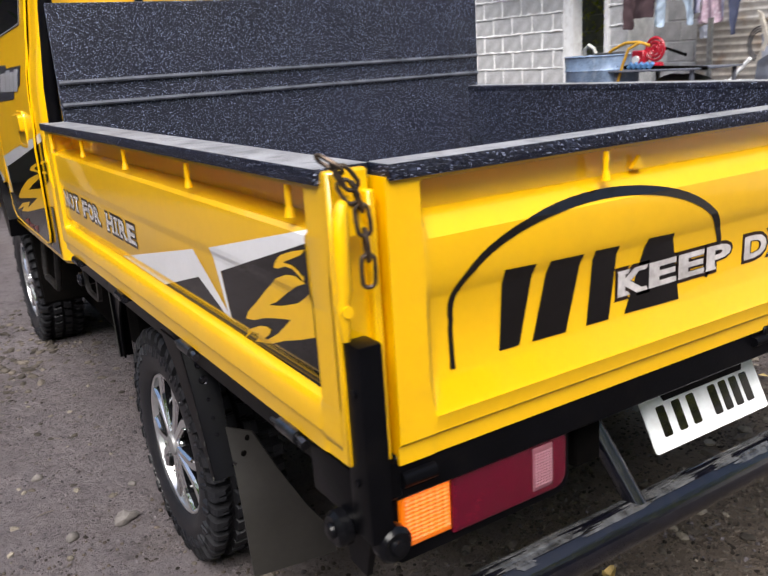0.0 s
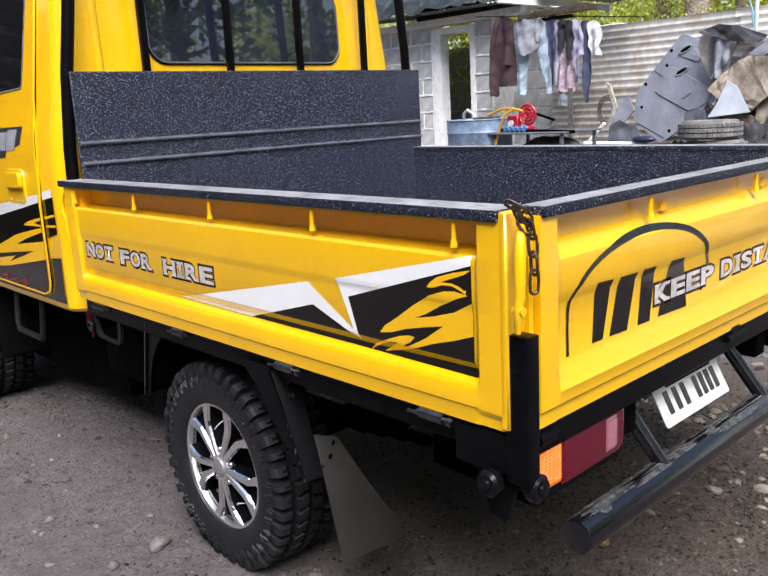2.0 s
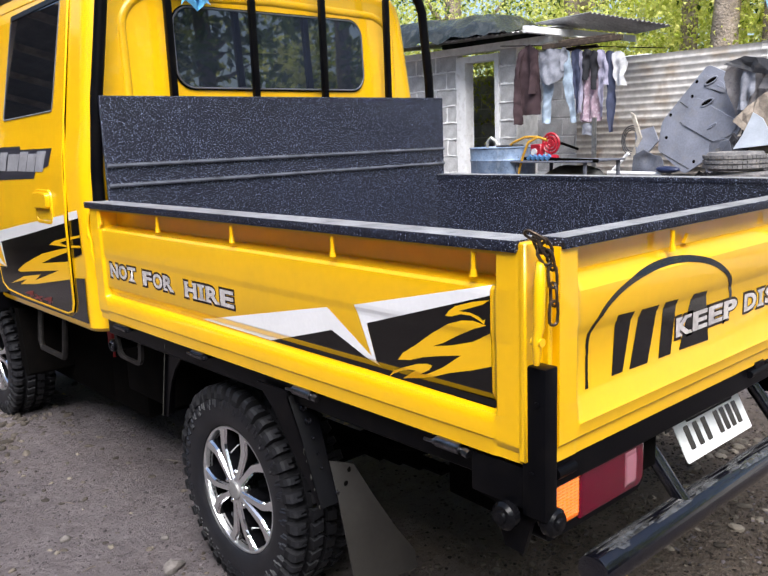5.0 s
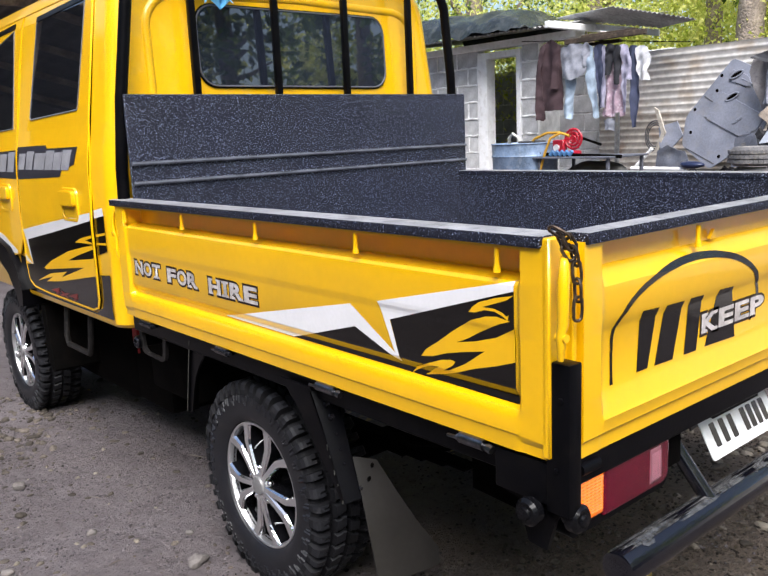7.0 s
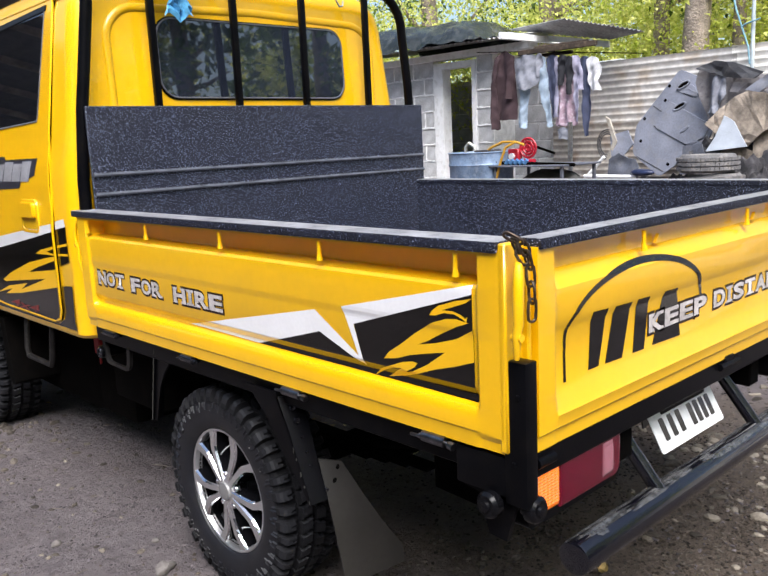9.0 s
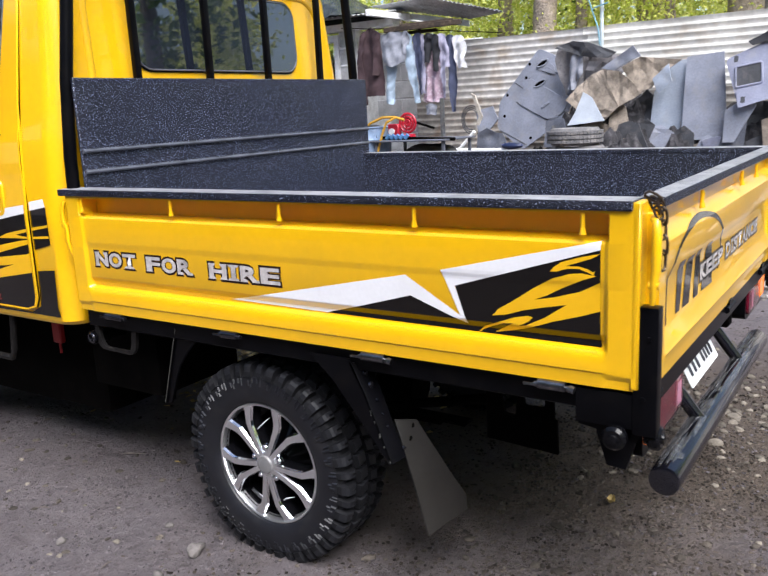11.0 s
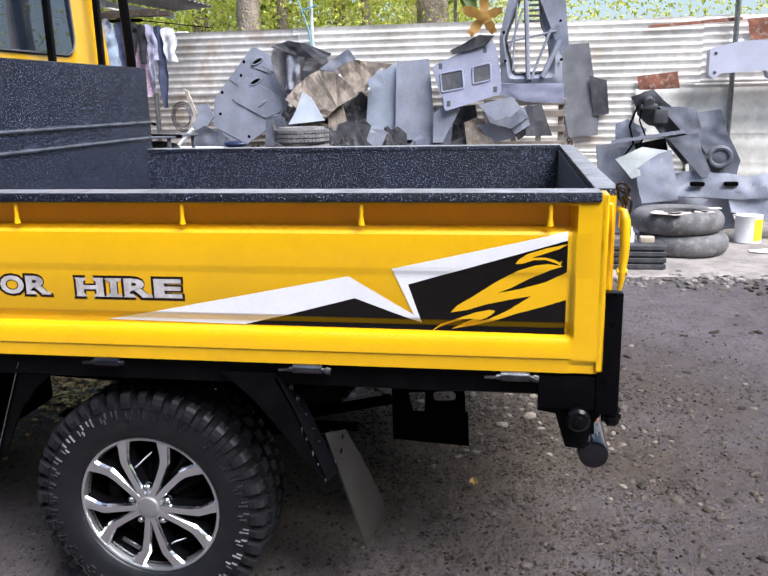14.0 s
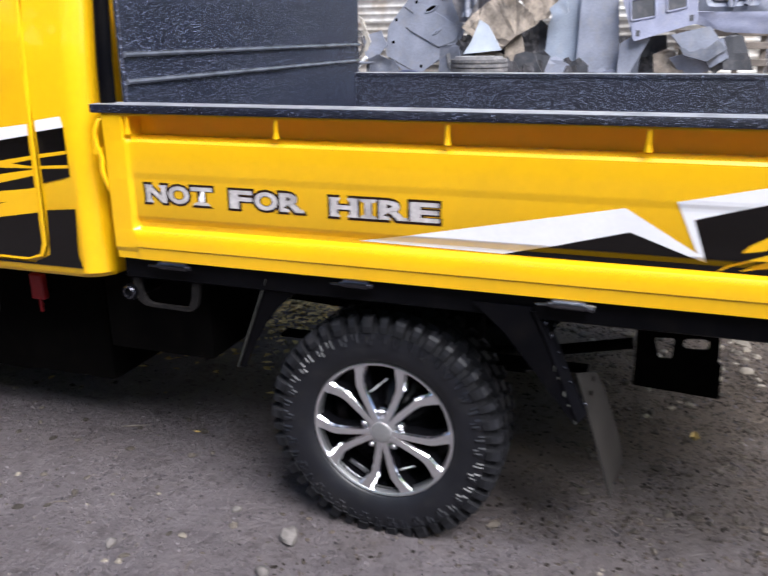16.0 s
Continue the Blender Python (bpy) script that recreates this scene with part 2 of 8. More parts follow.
ZINC = surface("corrugated_zinc", (0.80, 0.77, 0.72), rough=0.5, metal=0.1, vary=0.3, scale=1.6, fine=14, bump=0.1, dirt=(0.42, 0.30, 0.19), dirt_amount=0.5)
ZINCOLD = surface("old_rusty_zinc", (0.43, 0.395, 0.36), rough=0.6, metal=0.1, vary=0.4, scale=2.2, fine=18, bump=0.15, dirt=(0.24, 0.15, 0.09), dirt_amount=0.7)
ZINCTAN = surface("tan_zinc", (0.58, 0.555, 0.535), rough=0.55, metal=0.1, vary=0.35, scale=1.8, fine=16, bump=0.12, dirt=(0.34, 0.24, 0.15), dirt_amount=0.6)
ZINCDARK = surface("roof_zinc", (0.48, 0.48, 0.49), rough=0.5, metal=0.1, vary=0.35, scale=2.5, fine=20, bump=0.1, dirt=(0.13, 0.11, 0.10), dirt_amount=0.6)
TRIM = surface("grey_trim_plastic", (0.235, 0.25, 0.31), rough=0.62, vary=0.25, scale=4, fine=50, bump=0.12, dirt=(0.26, 0.25, 0.25), dirt_amount=0.4)
HEAPDARK = surface("dark_grey_plastic", (0.110, 0.118, 0.150), rough=0.55, vary=0.35, scale=5, fine=60, bump=0.2, dirt=(0.2, 0.19, 0.19), dirt_amount=0.35)
TRIMLAV = surface("lavender_grey_trim", (0.25, 0.26, 0.35), rough=0.55, vary=0.25, scale=4, fine=60, bump=0.12, dirt=(0.33, 0.32, 0.31), dirt_amount=0.35)
TRIMBLUE = surface("blue_grey_trim", (0.30, 0.34, 0.42), rough=0.7, vary=0.2, scale=4, fine=60, bump=0.12, dirt=(0.33, 0.32, 0.31))
TRIMDARK = surface("dark_trim_plastic", (0.055, 0.056, 0.065), rough=0.6, vary=0.35, scale=5, fine=60, bump=0.2, dirt=(0.2, 0.18, 0.17))
CARPET = surface("brown_carpet", (0.30, 0.25, 0.205), rough=0.95, vary=0.4, scale=15, fine=130, bump=0.5, dirt=(0.10, 0.08, 0.07))
BARK = surface("bark", (0.34, 0.28, 0.23), rough=0.95, vary=0.45, scale=6, fine=35, bump=0.9, depth=0.03)
LEAF = leaf_mat("leaf", (0.42, 0.50, 0.05), (0.96, 0.94, 0.34))
# darker copy of LEAF, with the shade of dense foliage in its colour
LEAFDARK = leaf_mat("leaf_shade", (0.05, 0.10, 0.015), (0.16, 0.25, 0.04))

# ---- builders ----
def thing(name, label, category, at=(0, 0, 0), group="", kind=""):
    """A top-level Empty at a thing's base, to which its parts belong."""
    ob = new(name)
    ob.empty_display_size = 0.1
    ob.matrix_basis = Matrix.Translation(at)
    return tagged(ob, label, category, group, kind)


def mesh_of(bm, material, smooth=False, sharp=38):
    bmesh.ops.recalc_face_normals(bm, faces=bm.faces)
    me = bpy.data.meshes.new("m")
    bm.to_mesh(me)
    bm.free()
    for one in (material if isinstance(material, (list, tuple)) else [material]):
        me.materials.append(one)
    if smooth:
        me.shade_smooth()
        me.set_sharp_from_angle(angle=radians(sharp))
    return me


def part(name, bm, material, parent, label="", smooth=True, m=None, sharp=38):
    """Links a bmesh, or a mesh, as ONE object under a thing or a part, in world coordinates."""
    me = mesh_of(bm, material, smooth, sharp) if isinstance(bm, bmesh.types.BMesh) else bm
    me.name = name
    ob = new(name, me)
    ob.parent = parent
    if parent is not None and parent.parent is None:
        ob.matrix_parent_inverse = parent.matrix_basis.inverted()
    if m is not None:
        ob.matrix_basis = m
    if label:
        tagged(ob, label)
    return ob


def solo(name, bm, material, label, category, group="", kind="", smooth=True, m=None):
    """A thing that is one mesh, with no parts."""
    ob = part(name, bm, material, None, "", smooth, m)
    return tagged(ob, label, category, group, kind)


def box(bm, x0, x1, y0, y1, z0, z1, bevel=0.0, seg=1, m=None):
    c = Matrix.Translation(((x0 + x1) / 2, (y0 + y1) / 2, (z0 + z1) / 2)) @ Matrix.Diagonal((abs(x1 - x0), abs(y1 - y0), abs(z1 - z0), 1))
    out = bmesh.ops.create_cube(bm, size=1.0, matrix=(m @ c) if m is not None else c)
    if bevel:
        vs = set(out["verts"])
        es = [e for e in bm.edges if e.verts[0] in vs and e.verts[1] in vs]
        bmesh.ops.bevel(bm, geom=es, offset=bevel, segments=seg, affect="EDGES", profile=0.6)


def rod(bm, a, b, r, seg=10, r2=None, caps=True):
    a, b = Vector(a), Vector(b)
    d = b - a
    m = Matrix.Translation((a + b) / 2) @ d.to_track_quat("Z", "Y").to_matrix().to_4x4()
    bmesh.ops.create_cone(bm, cap_ends=caps, segments=seg, radius1=r, radius2=r if r2 is None else r2, depth=d.length, matrix=m)


def sweep(bm, pts, r, seg=8, closed=False):
    """A round tube along points; r is one radius or a list."""
    pts = [Vector(p) for p in pts]
    rings, last = [], None
    for i, p in enumerate(pts):
        a = pts[i - 1] if i or closed else p
        b = pts[(i + 1) % len(pts)] if i < len(pts) - 1 or closed else p
        d = (b - a).normalized()
        side = last if last is not None else d.orthogonal()
        side = (side - d * side.dot(d)).normalized()
        last = side
        up = d.cross(side)
        rr = r[i] if isinstance(r, (list, tuple)) else r
        rings.append([bm.verts.new(p + rr * (side * math.cos(t) + up * math.sin(t))) for t in (2 * math.pi * j / seg for j in range(seg))])
    n = len(rings)
    for i in range(n if closed else n - 1):
        a, b = rings[i], rings[(i + 1) % n]
        for j in range(seg):
            bm.faces.new((a[j], a[(j + 1) % seg], b[(j + 1) % seg], b[j]))
    if not closed:
        bm.faces.new(rings[0][::-1])
        bm.faces.new(rings[-1])


def grid(bm, nu, nv, f, wrap_u=False):
    """A sheet of quads through f(i, j)."""
    vs = [[bm.verts.new(f(i, j)) for j in range(nv)] for i in range(nu)]
    for i in range(nu if wrap_u else nu - 1):
        for j in range(nv - 1):
            bm.faces.new((vs[i][j], vs[(i + 1) % nu][j], vs[(i + 1) % nu][j + 1], vs[i][j + 1]))
    return vs


def thicken(bm, d):
    """Gives every face of a sheet a thickness."""
    bm.normal_update()
    bmesh.ops.solidify(bm, geom=bm.faces[:], thickness=d)


def slab(bm, outline, place, depth):
    """A flat outline of (u, v) given thickness; place(u, v, w) puts it into the world."""
    a = [bm.verts.new(place(u, v, 0.0)) for u, v in outline]
    b = [bm.verts.new(place(u, v, depth)) for u, v in outline]
    bm.faces.new(a)
    bm.faces.new(b[::-1])
    for i in range(len(a)):
        j = (i + 1) % len(a)
        bm.faces.new((a[i], b[i], b[j], a[j]))


def rounded(u0, u1, v0, v1, r, n=5):
    """The outline of a rectangle with round corners."""
    out = []
    for cu, cv, a0 in ((u1 - r, v1 - r, 0), (u0 + r, v1 - r, 90), (u0 + r, v0 + r, 180), (u1 - r, v0 + r, 270)):
        out += [(cu + r * math.cos(radians(a0 + 90 * i / n)), cv + r * math.sin(radians(a0 + 90 * i / n))) for i in range(n + 1)]
    return out


def lathe(bm, profile, seg, m):
    """Turns (radius, height) about the local z axis of m."""
    vs = [[bm.verts.new(m @ Vector((r * math.cos(t), r * math.sin(t), h))) for r, h in profile] for t in (2 * math.pi * i / seg for i in range(seg))]
    for i in range(seg):
        a, b = vs[i], vs[(i + 1) % seg]
        for j in range(len(profile) - 1):
            bm.faces.new((a[j], b[j], b[j + 1], a[j + 1]))


def lettering(text, size, fat=0.0, spacing=1.0):
    """The faces of a line of text in the built-in font, in its own plane, from x = 0."""
    cu = bpy.data.curves.new("t", "FONT")
    cu.body, cu.size, cu.offset, cu.space_character = text, size, fat, spacing
    cu.resolution_u = 3
    ob = new("t", cu)
    bpy.context.view_layer.update()
    me = bpy.data.meshes.new_from_object(ob)
    bpy.data.objects.remove(ob)
    bm = bmesh.new()
    bm.from_mesh(me)
    bpy.data.meshes.remove(me)
    return bm


def poly_face(bm, outline):
    face = bm.faces.new([bm.verts.new((u, v, 0)) for u, v in outline])
    face.normal_update()
    return face


def drape(bm, levels, stations, place):
    """Cuts a flat decal along the creases of the panel under it and lays it on: place(u, v)."""
    bmesh.ops.triangulate(bm, faces=bm.faces[:])
    for v in levels:
        bmesh.ops.bisect_plane(bm, geom=bm.verts[:] + bm.edges[:] + bm.faces[:], plane_co=(0, v, 0), plane_no=(0, 1, 0))
    for u in stations:
        bmesh.ops.bisect_plane(bm, geom=bm.verts[:] + bm.edges[:] + bm.faces[:], plane_co=(u, 0, 0), plane_no=(1, 0, 0))
    for vert in bm.verts:
        vert.co = place(vert.co.x, vert.co.y)
    return bm

# ---- the truck ----
XC = 0.966                     # middle of the truck
truck = thing("pickup_truck", "yellow dropside pickup truck with a black lined bed, parked on dirt", "truck", (XC, 2.2, 0))

SIDE_Z = (1.285, 1.272, 1.268, 1.212, 1.205, 1.197, 1.185, 1.114, 1.104, 1.094, 1.086, 0.980, 0.976, 0.958, 0.953, 0.944, 0.940, 0.936, 0.929, 0.920, 0.908, 0.893, 0.885, 0.880, 0.866, 0.845)
SIDE_D = (-0.012, -0.012, 0.058, 0.058, 0.002, -0.004, -0.0050, -0.0050, -0.0042, -0.0018, -0.001, -0.001, 0.0004, 0.0115, 0.0120, 0.0116, 0.0040, -0.0050, -0.0092, -0.0116, -0.0130, -0.0140, -0.0140, -0.0100, -0.0092, -0.0085)
GATE_Z = (1.285, 1.274, 1.268, 1.225, 1.205, 1.185, 1.120, 1.094, 1.086, 0.962, 0.950, 0.912, 0.902, 0.890, 0.873, 0.866, 0.835)
GATE_D = (-0.012, -0.012, 0.020, 0.020, 0.002, -0.010, -0.011, -0.003, 0.000, 0.000, -0.003, -0.011, -0.015, -0.012, -0.011, -0.003, -0.003)


def pressed(u, z, zs, ds, u0, u1, ramp=0.016):
    """Depth of a pressed panel whose relief runs from u0 to u1; flat outside."""
    d = float(np.interp(-z, [-a for a in zs], ds))
    w = min(1.0, max(0.0, min(u - u0, u1 - u) / ramp))
    w = w * w * (3 - 2 * w)
    flat = -0.012 if z > 0.87 else -0.005
    return flat * (1 - w) + d * w


def side_d(y, z):
    return pressed(y, z, SIDE_Z, SIDE_D, 0.084, 2.064)


def gate_d(x, z):
    return pressed(x, z, GATE_Z, GATE_D, 0.126, 1.806)


def panel(bm, us, zs, fd, back, put):
    """A pressed sheet with its edges turned in to the depth `back`."""
    cols = [us[0]] + list(us) + [us[-1]]
    rows = [zs[0]] + list(zs) + [zs[-1]]

    def f(i, j):
        edge = i in (0, len(cols) - 1) or j in (0, len(rows) - 1)
        return put(cols[i], back if edge else fd(cols[i], rows[j]), rows[j])
    grid(bm, len(cols), len(rows), f)


def ramps(u0, u1, inner0, inner1, n=14):
    step = [inner0 + 0.016 * i / 4 for i in range(5)] + [inner1 - 0.016 * i / 4 for i in range(4, -1, -1)]
    mid = [inner0 + 0.03 + (inner1 - inner0 - 0.06) * i / n for i in range(n + 1)]
    return sorted([u0] + step[:5] + mid + step[5:] + [u1])


SIDE_U = ramps(0.022, 2.130, 0.084, 2.064)
GATE_U = ramps(0.067, 1.865, 0.126, 1.806)


def rail(name, x0, x1, y0, y1, parent, label=""):
    bm = bmesh.new()
    box(bm, x0, x1, y0, y1, 1.279, 1.304, 0.005, 2)
    bm.normal_update()
    # upward faces get a pale scuffed tone that paints in the sky's reflection
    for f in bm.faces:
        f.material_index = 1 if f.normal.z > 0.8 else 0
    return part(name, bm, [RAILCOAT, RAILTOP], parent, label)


def cargo_side(flip):
    """One drop side: pressed panel, black coated top rail, inner lining and its small hooks."""
    mx = (lambda x: 2 * XC - x) if flip else (lambda x: x)
    bm = bmesh.new()
    panel(bm, SIDE_U, SIDE_Z, side_d, 0.060, lambda u, d, z: (mx(d), u, z))
    side = part("drop_side", bm, YELLOW, truck, sharp=22, label= "yellow pressed steel drop side with black top rail")
    xs = sorted((mx(-0.02), mx(0.068)))
    rail("top_rail", xs[0], xs[1], 0.03, 2.165, side, "black coated top rail, scuffed, with sky sheen painted pale on top")
    bm = bmesh.new()
    xs = sorted((mx(0.060), mx(0.066)))
    box(bm, xs[0], xs[1], 0.05, 2.10, 0.83, 1.279)
    part("side_lining", bm, LINER, side, "black sprayed lining")
    for y in (2.048, 1.571, 1.095, 0.617, 0.150):
        bm = bmesh.new()
        x = mx(-0.006)
        rod(bm, (x, y, 1.272), (x, y, 1.232), 0.0055, 8)
        rod(bm, (x, y, 1.236), (x, y, 1.220), 0.0062, 8, 0.009)
        part("rope_hook", bm, YELLOW, side)
    for k, (y, half) in enumerate(((1.932, 0.046), (1.346, 0.036), (0.772, 0.040), (0.226, 0.036))):
        bm = bmesh.new()
        x = mx(-0.010)
        rod(bm, (x, y - half, 0.833), (x, y + half, 0.833), 0.0135, 14)
        rod(bm, (x, y - half - 0.012, 0.830), (x, y + half + 0.012, 0.830), 0.0072, 10)
        rod(bm, (x, y + half, 0.829), (x, y + half + 0.042, 0.827), 0.0042, 8)
        if k > 1:
            rod(bm, (x, y - half - 0.008, 0.830), (x, y - half - 0.022, 0.827), 0.010, 8)
        xs = sorted((mx(-0.010), mx(0.016)))
        box(bm, xs[0], xs[1], y - half * 0.8, y + half * 0.8, 0.820, 0.829, 0.002)
        part("hinge", bm, HINGE if k > 1 else HINGEDARK, side, "wet greasy steel hinge")
    for y in (2.150,):
        bm = bmesh.new()
        x = lambda d: mx(-0.012 + d)
        sweep(bm, [(x(0.020), y - 0.02, 1.262), (x(0.004), y - 0.006, 1.258), (x(0.0), y + 0.010, 1.225), (x(-0.002), y + 0.008, 1.185), (x(0.002), y - 0.004, 1.150), (x(0.0), y - 0.002, 1.110), (x(0.002), y - 0.010, 1.075), (x(0.010), y - 0.012, 1.050)],
              [0.006, 0.007, 0.008, 0.0085, 0.0075, 0.0085, 0.007, 0.006], 10)
        rod(bm, (x(-0.010), y + 0.006, 1.168), (x(0.012), y + 0.006, 1.168), 0.010, 10)
        part("latch_lever", bm, YELLOW, side, "yellow front latch lever")
    return side


left_side = cargo_side(False)
cargo_side(True)

# tailgate
bm = bmesh.new()
panel(bm, GATE_U, GATE_Z, gate_d, 0.034, lambda u, d, z: (u, d, z))
tailgate = part("tailgate", bm, YELLOW, truck, sharp=22, label= "yellow pressed steel tailgate with black logo and silver lettering")
rail("top_rail", 0.070, 1.862, -0.02, 0.040, tailgate, "black coated top rail, scuffed, with sky sheen painted pale on top")
bm = bmesh.new()
box(bm, 0.08, 1.852, 0.034, 0.044, 0.84, 1.279)
part("gate_lining", bm, SMOOTHCOAT, tailgate, "smooth dark grey inner skin")
for x in (0.510, 1.115, 1.40):
    bm = bmesh.new()
    rod(bm, (x, -0.008, 1.272), (x, -0.008, 1.236), 0.0055, 8)
    rod(bm, (x, -0.008, 1.238), (x, -0.010, 1.222), 0.006, 8, 0.009)
    part("rope_hook", bm, YELLOW, tailgate)
for x in (0.605, 1.20):
    bm = bmesh.new()
    slab(bm, [(x - 0.014, 1.230), (x + 0.014, 1.230), (x + 0.006, 1.252)], lambda u, v, w: (u, 0.014 - w, v), 0.009)
    part("gusset", bm, YELLOW, tailgate)
for x in (1.03, 1.70):
    bm = bmesh.new()
    rod(bm, (x - 0.06, -0.004, 0.815), (x + 0.06, -0.004, 0.815), 0.011, 10)
    box(bm, x - 0.028, x + 0.028, -0.008, 0.02, 0.805, 0.842, 0.003)
    part("hinge", bm, BLACK, tailgate, "black steel hinge")

# bed floor, headboard
bm = bmesh.new()
box(bm, 0.04, 1.89, 0.03, 2.10, 0.80, 0.832)
part("bed_floor", bm, LINER, truck, "black coated bed floor")
bm = bmesh.new()
box(bm, 0.052, 1.925, 2.082, 2.100, 0.832, 1.703, 0.004)
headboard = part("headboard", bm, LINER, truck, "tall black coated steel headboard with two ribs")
for z in (1.437, 1.360):
    bm = bmesh.new()
    rod(bm, (0.056, 2.080, z), (1.921, 2.080, z), 0.0085, 8)
    part("rib", bm, RIBCOAT, headboard)

# tube rack over the headboard
rack = bmesh.new()
arc = [(0.045, 1.24), (0.042, 1.50), (0.055, 1.80), (0.085, 2.06)]
near = [(0.030, 1.24), (0.036, 1.42), (0.062, 1.69), (0.095, 1.90), (0.122, 2.08)]
near += [(0.122 + 0.19 * (1 - math.cos(radians(a))), 2.10 + 0.185 * math.sin(radians(a))) for a in (15, 30, 45, 60, 75, 90)]
arc += [(0.085 + 0.20 * (1 - math.cos(radians(a))), 2.08 + 0.20 * math.sin(radians(a))) for a in (15, 30, 45, 60, 75, 90)]
full = near + [(0.95, 2.285)] + [(1.93 - x, z) for x, z in reversed(arc)]
sweep(rack, [(x, 2.135, z) for x, z in full], 0.024, 12)
rack_part = part("rack_frame", rack, BLACK, truck, "black steel tube rack behind the cab")
for x in (0.385, 0.785, 1.170, 1.575):
    bm = bmesh.new()
    box(bm, x - 0.010, x + 0.020, 2.118, 2.144, 1.66, 2.275, 0.006, 2)
    part("rack_bar", bm, BLACK, rack_part)
bm = bmesh.new()
box(bm, 0.40, 0.60, 2.09, 2.12, 2.19, 2.262, 0.004)
part("rack_plate", bm, BLACK, rack_part)
bm = bmesh.new()
sweep(bm, [(1.36, 2.10, 2.26), (1.36, 2.09, 2.20), (1.375, 2.085, 2.172), (1.395, 2.085, 2.176), (1.40, 2.085, 2.20)], 0.005, 6)
part("rack_hook", bm, STEEL, rack_part)

# corner posts
def corner(flip):
    mx = (lambda x: 2 * XC - x) if flip else (lambda x: x)

    def bx(bm, x0, x1, *rest):
        a, b = sorted((mx(x0), mx(x1)))
        box(bm, a, b, *rest)
    bm = bmesh.new()
    bx(bm, -0.012, 0.056, 0.012, 0.032, 0.85, 1.300, 0.004)
    bx(bm, 0.042, 0.056, -0.004, 0.020, 0.85, 1.270, 0.003)
    yellow = part("corner_pillar", bm, YELLOW, truck)
    bm = bmesh.new()
    bx(bm, -0.006, 0.034, -0.032, 0.026, 0.735, 1.055, 0.004, 2)
    bx(bm, -0.002, 0.040, -0.020, 0.168, 0.745, 0.835, 0.004, 2)
    slab(bm, [(0.168, 0.80), (-0.005, 0.80), (-0.005, 0.745), (0.024, 0.70), (0.045, 0.628), (0.094, 0.632), (0.122, 0.724), (0.168, 0.731)], lambda u, v, w: (mx(0.02 + w), u, v), 0.012)
    post = part("corner_post", bm, BLACK, truck, "black steel corner post")
    for y, z in ((-0.012, 0.98), (0.0, 0.83)):
        bm = bmesh.new()
        rod(bm, (mx(-0.010), y, z), (mx(-0.002), y, z), 0.006, 8)
        part("bolt", bm, BLACK, post)
    for a, b in (((-0.030, 0.066, 0.722), (0.024, 0.066, 0.722)), ((0.034, -0.042, 0.722), (0.034, 0.004, 0.722))):
        bm = bmesh.new()
        a, b = Vector((mx(a[0]), a[1], a[2])), Vector((mx(b[0]), b[1], b[2]))
        lathe(bm, [(0.0, -0.004), (0.012, -0.002), (0.014, 0.004), (0.024, 0.004), (0.031, 0.012), (0.031, 0.03), (0.02, 0.04), (0.02, (b - a).length)], 20,
              Matrix.Translation(a) @ (b - a).to_track_quat("Z", "Y").to_matrix().to_4x4())
        part("rubber_stop", bm, GLOSSBLACK, post, "round black rubber stop")
    # latch lever, bent from yellow rod, and its bracket
    bm = bmesh.new()
    sweep(bm, [(mx(0.004), -0.010, 1.262), (mx(-0.010), -0.022, 1.256), (mx(-0.016), -0.026, 1.235), (mx(-0.019), -0.026, 1.175), (mx(-0.017), -0.025, 1.140), (mx(-0.021), -0.022, 1.118),
               (mx(-0.020), -0.022, 1.095), (mx(-0.016), -0.018, 1.066)], [0.007, 0.009, 0.0115, 0.0120, 0.011, 0.009, 0.0085, 0.006], 12)
    rod(bm, (mx(-0.018), -0.034, 1.112), (mx(-0.018), -0.010, 1.112), 0.009, 10)
    part("latch_lever", bm, YELLOW, truck, "yellow tailgate latch lever")
    bm = bmesh.new()
    slab(bm, [(0.002, 1.270), (-0.008, 1.215), (0.026, 1.213), (0.026, 1.222), (0.010, 1.262)], lambda u, v, w: (mx(u), -0.014 - w, v), 0.010)
    part("latch_bracket", bm, YELLOW, truck)
    # hanging chain
    strands = ([(-0.028, -0.006, 1.322), (-0.010, -0.026, 1.306), (0.007, -0.030, 1.283), (0.016, -0.030, 1.252), (0.019, -0.031, 1.218), (0.021, -0.031, 1.182), (0.021, -0.030, 1.144)],
               [(-0.012, -0.012, 1.310), (-0.003, -0.018, 1.286), (0.008, -0.026, 1.264)])
    for path in strands:
        for i in range(len(path) - 1):
            a, b = Vector(path[i]), Vector(path[i + 1])
            a.x, b.x = mx(a.x), mx(b.x)
            d = (b - a).normalized()
            s = d.cross(Vector((0.3, 1, 0.2))).normalized() if i % 2 else d.cross(Vector((1, -0.3, 0.2))).normalized()
            mid, half = (a + b) / 2, (b - a).length / 2 + 0.005
            bm = bmesh.new()
            ring = []
            for t in range(14):
                ang = 2 * math.pi * t / 14
                ring.append(mid + d * (half - 0.010) * (1 if math.sin(ang) > 0 else -1) * min(1, abs(math.sin(ang)) * 3) + d * 0.010 * math.sin(ang) + s * 0.0100 * math.cos(ang))
            sweep(bm, ring, 0.0033, 6, True)
            part("chain_link", bm, CHAIN, post)


corner(False)
corner(True)

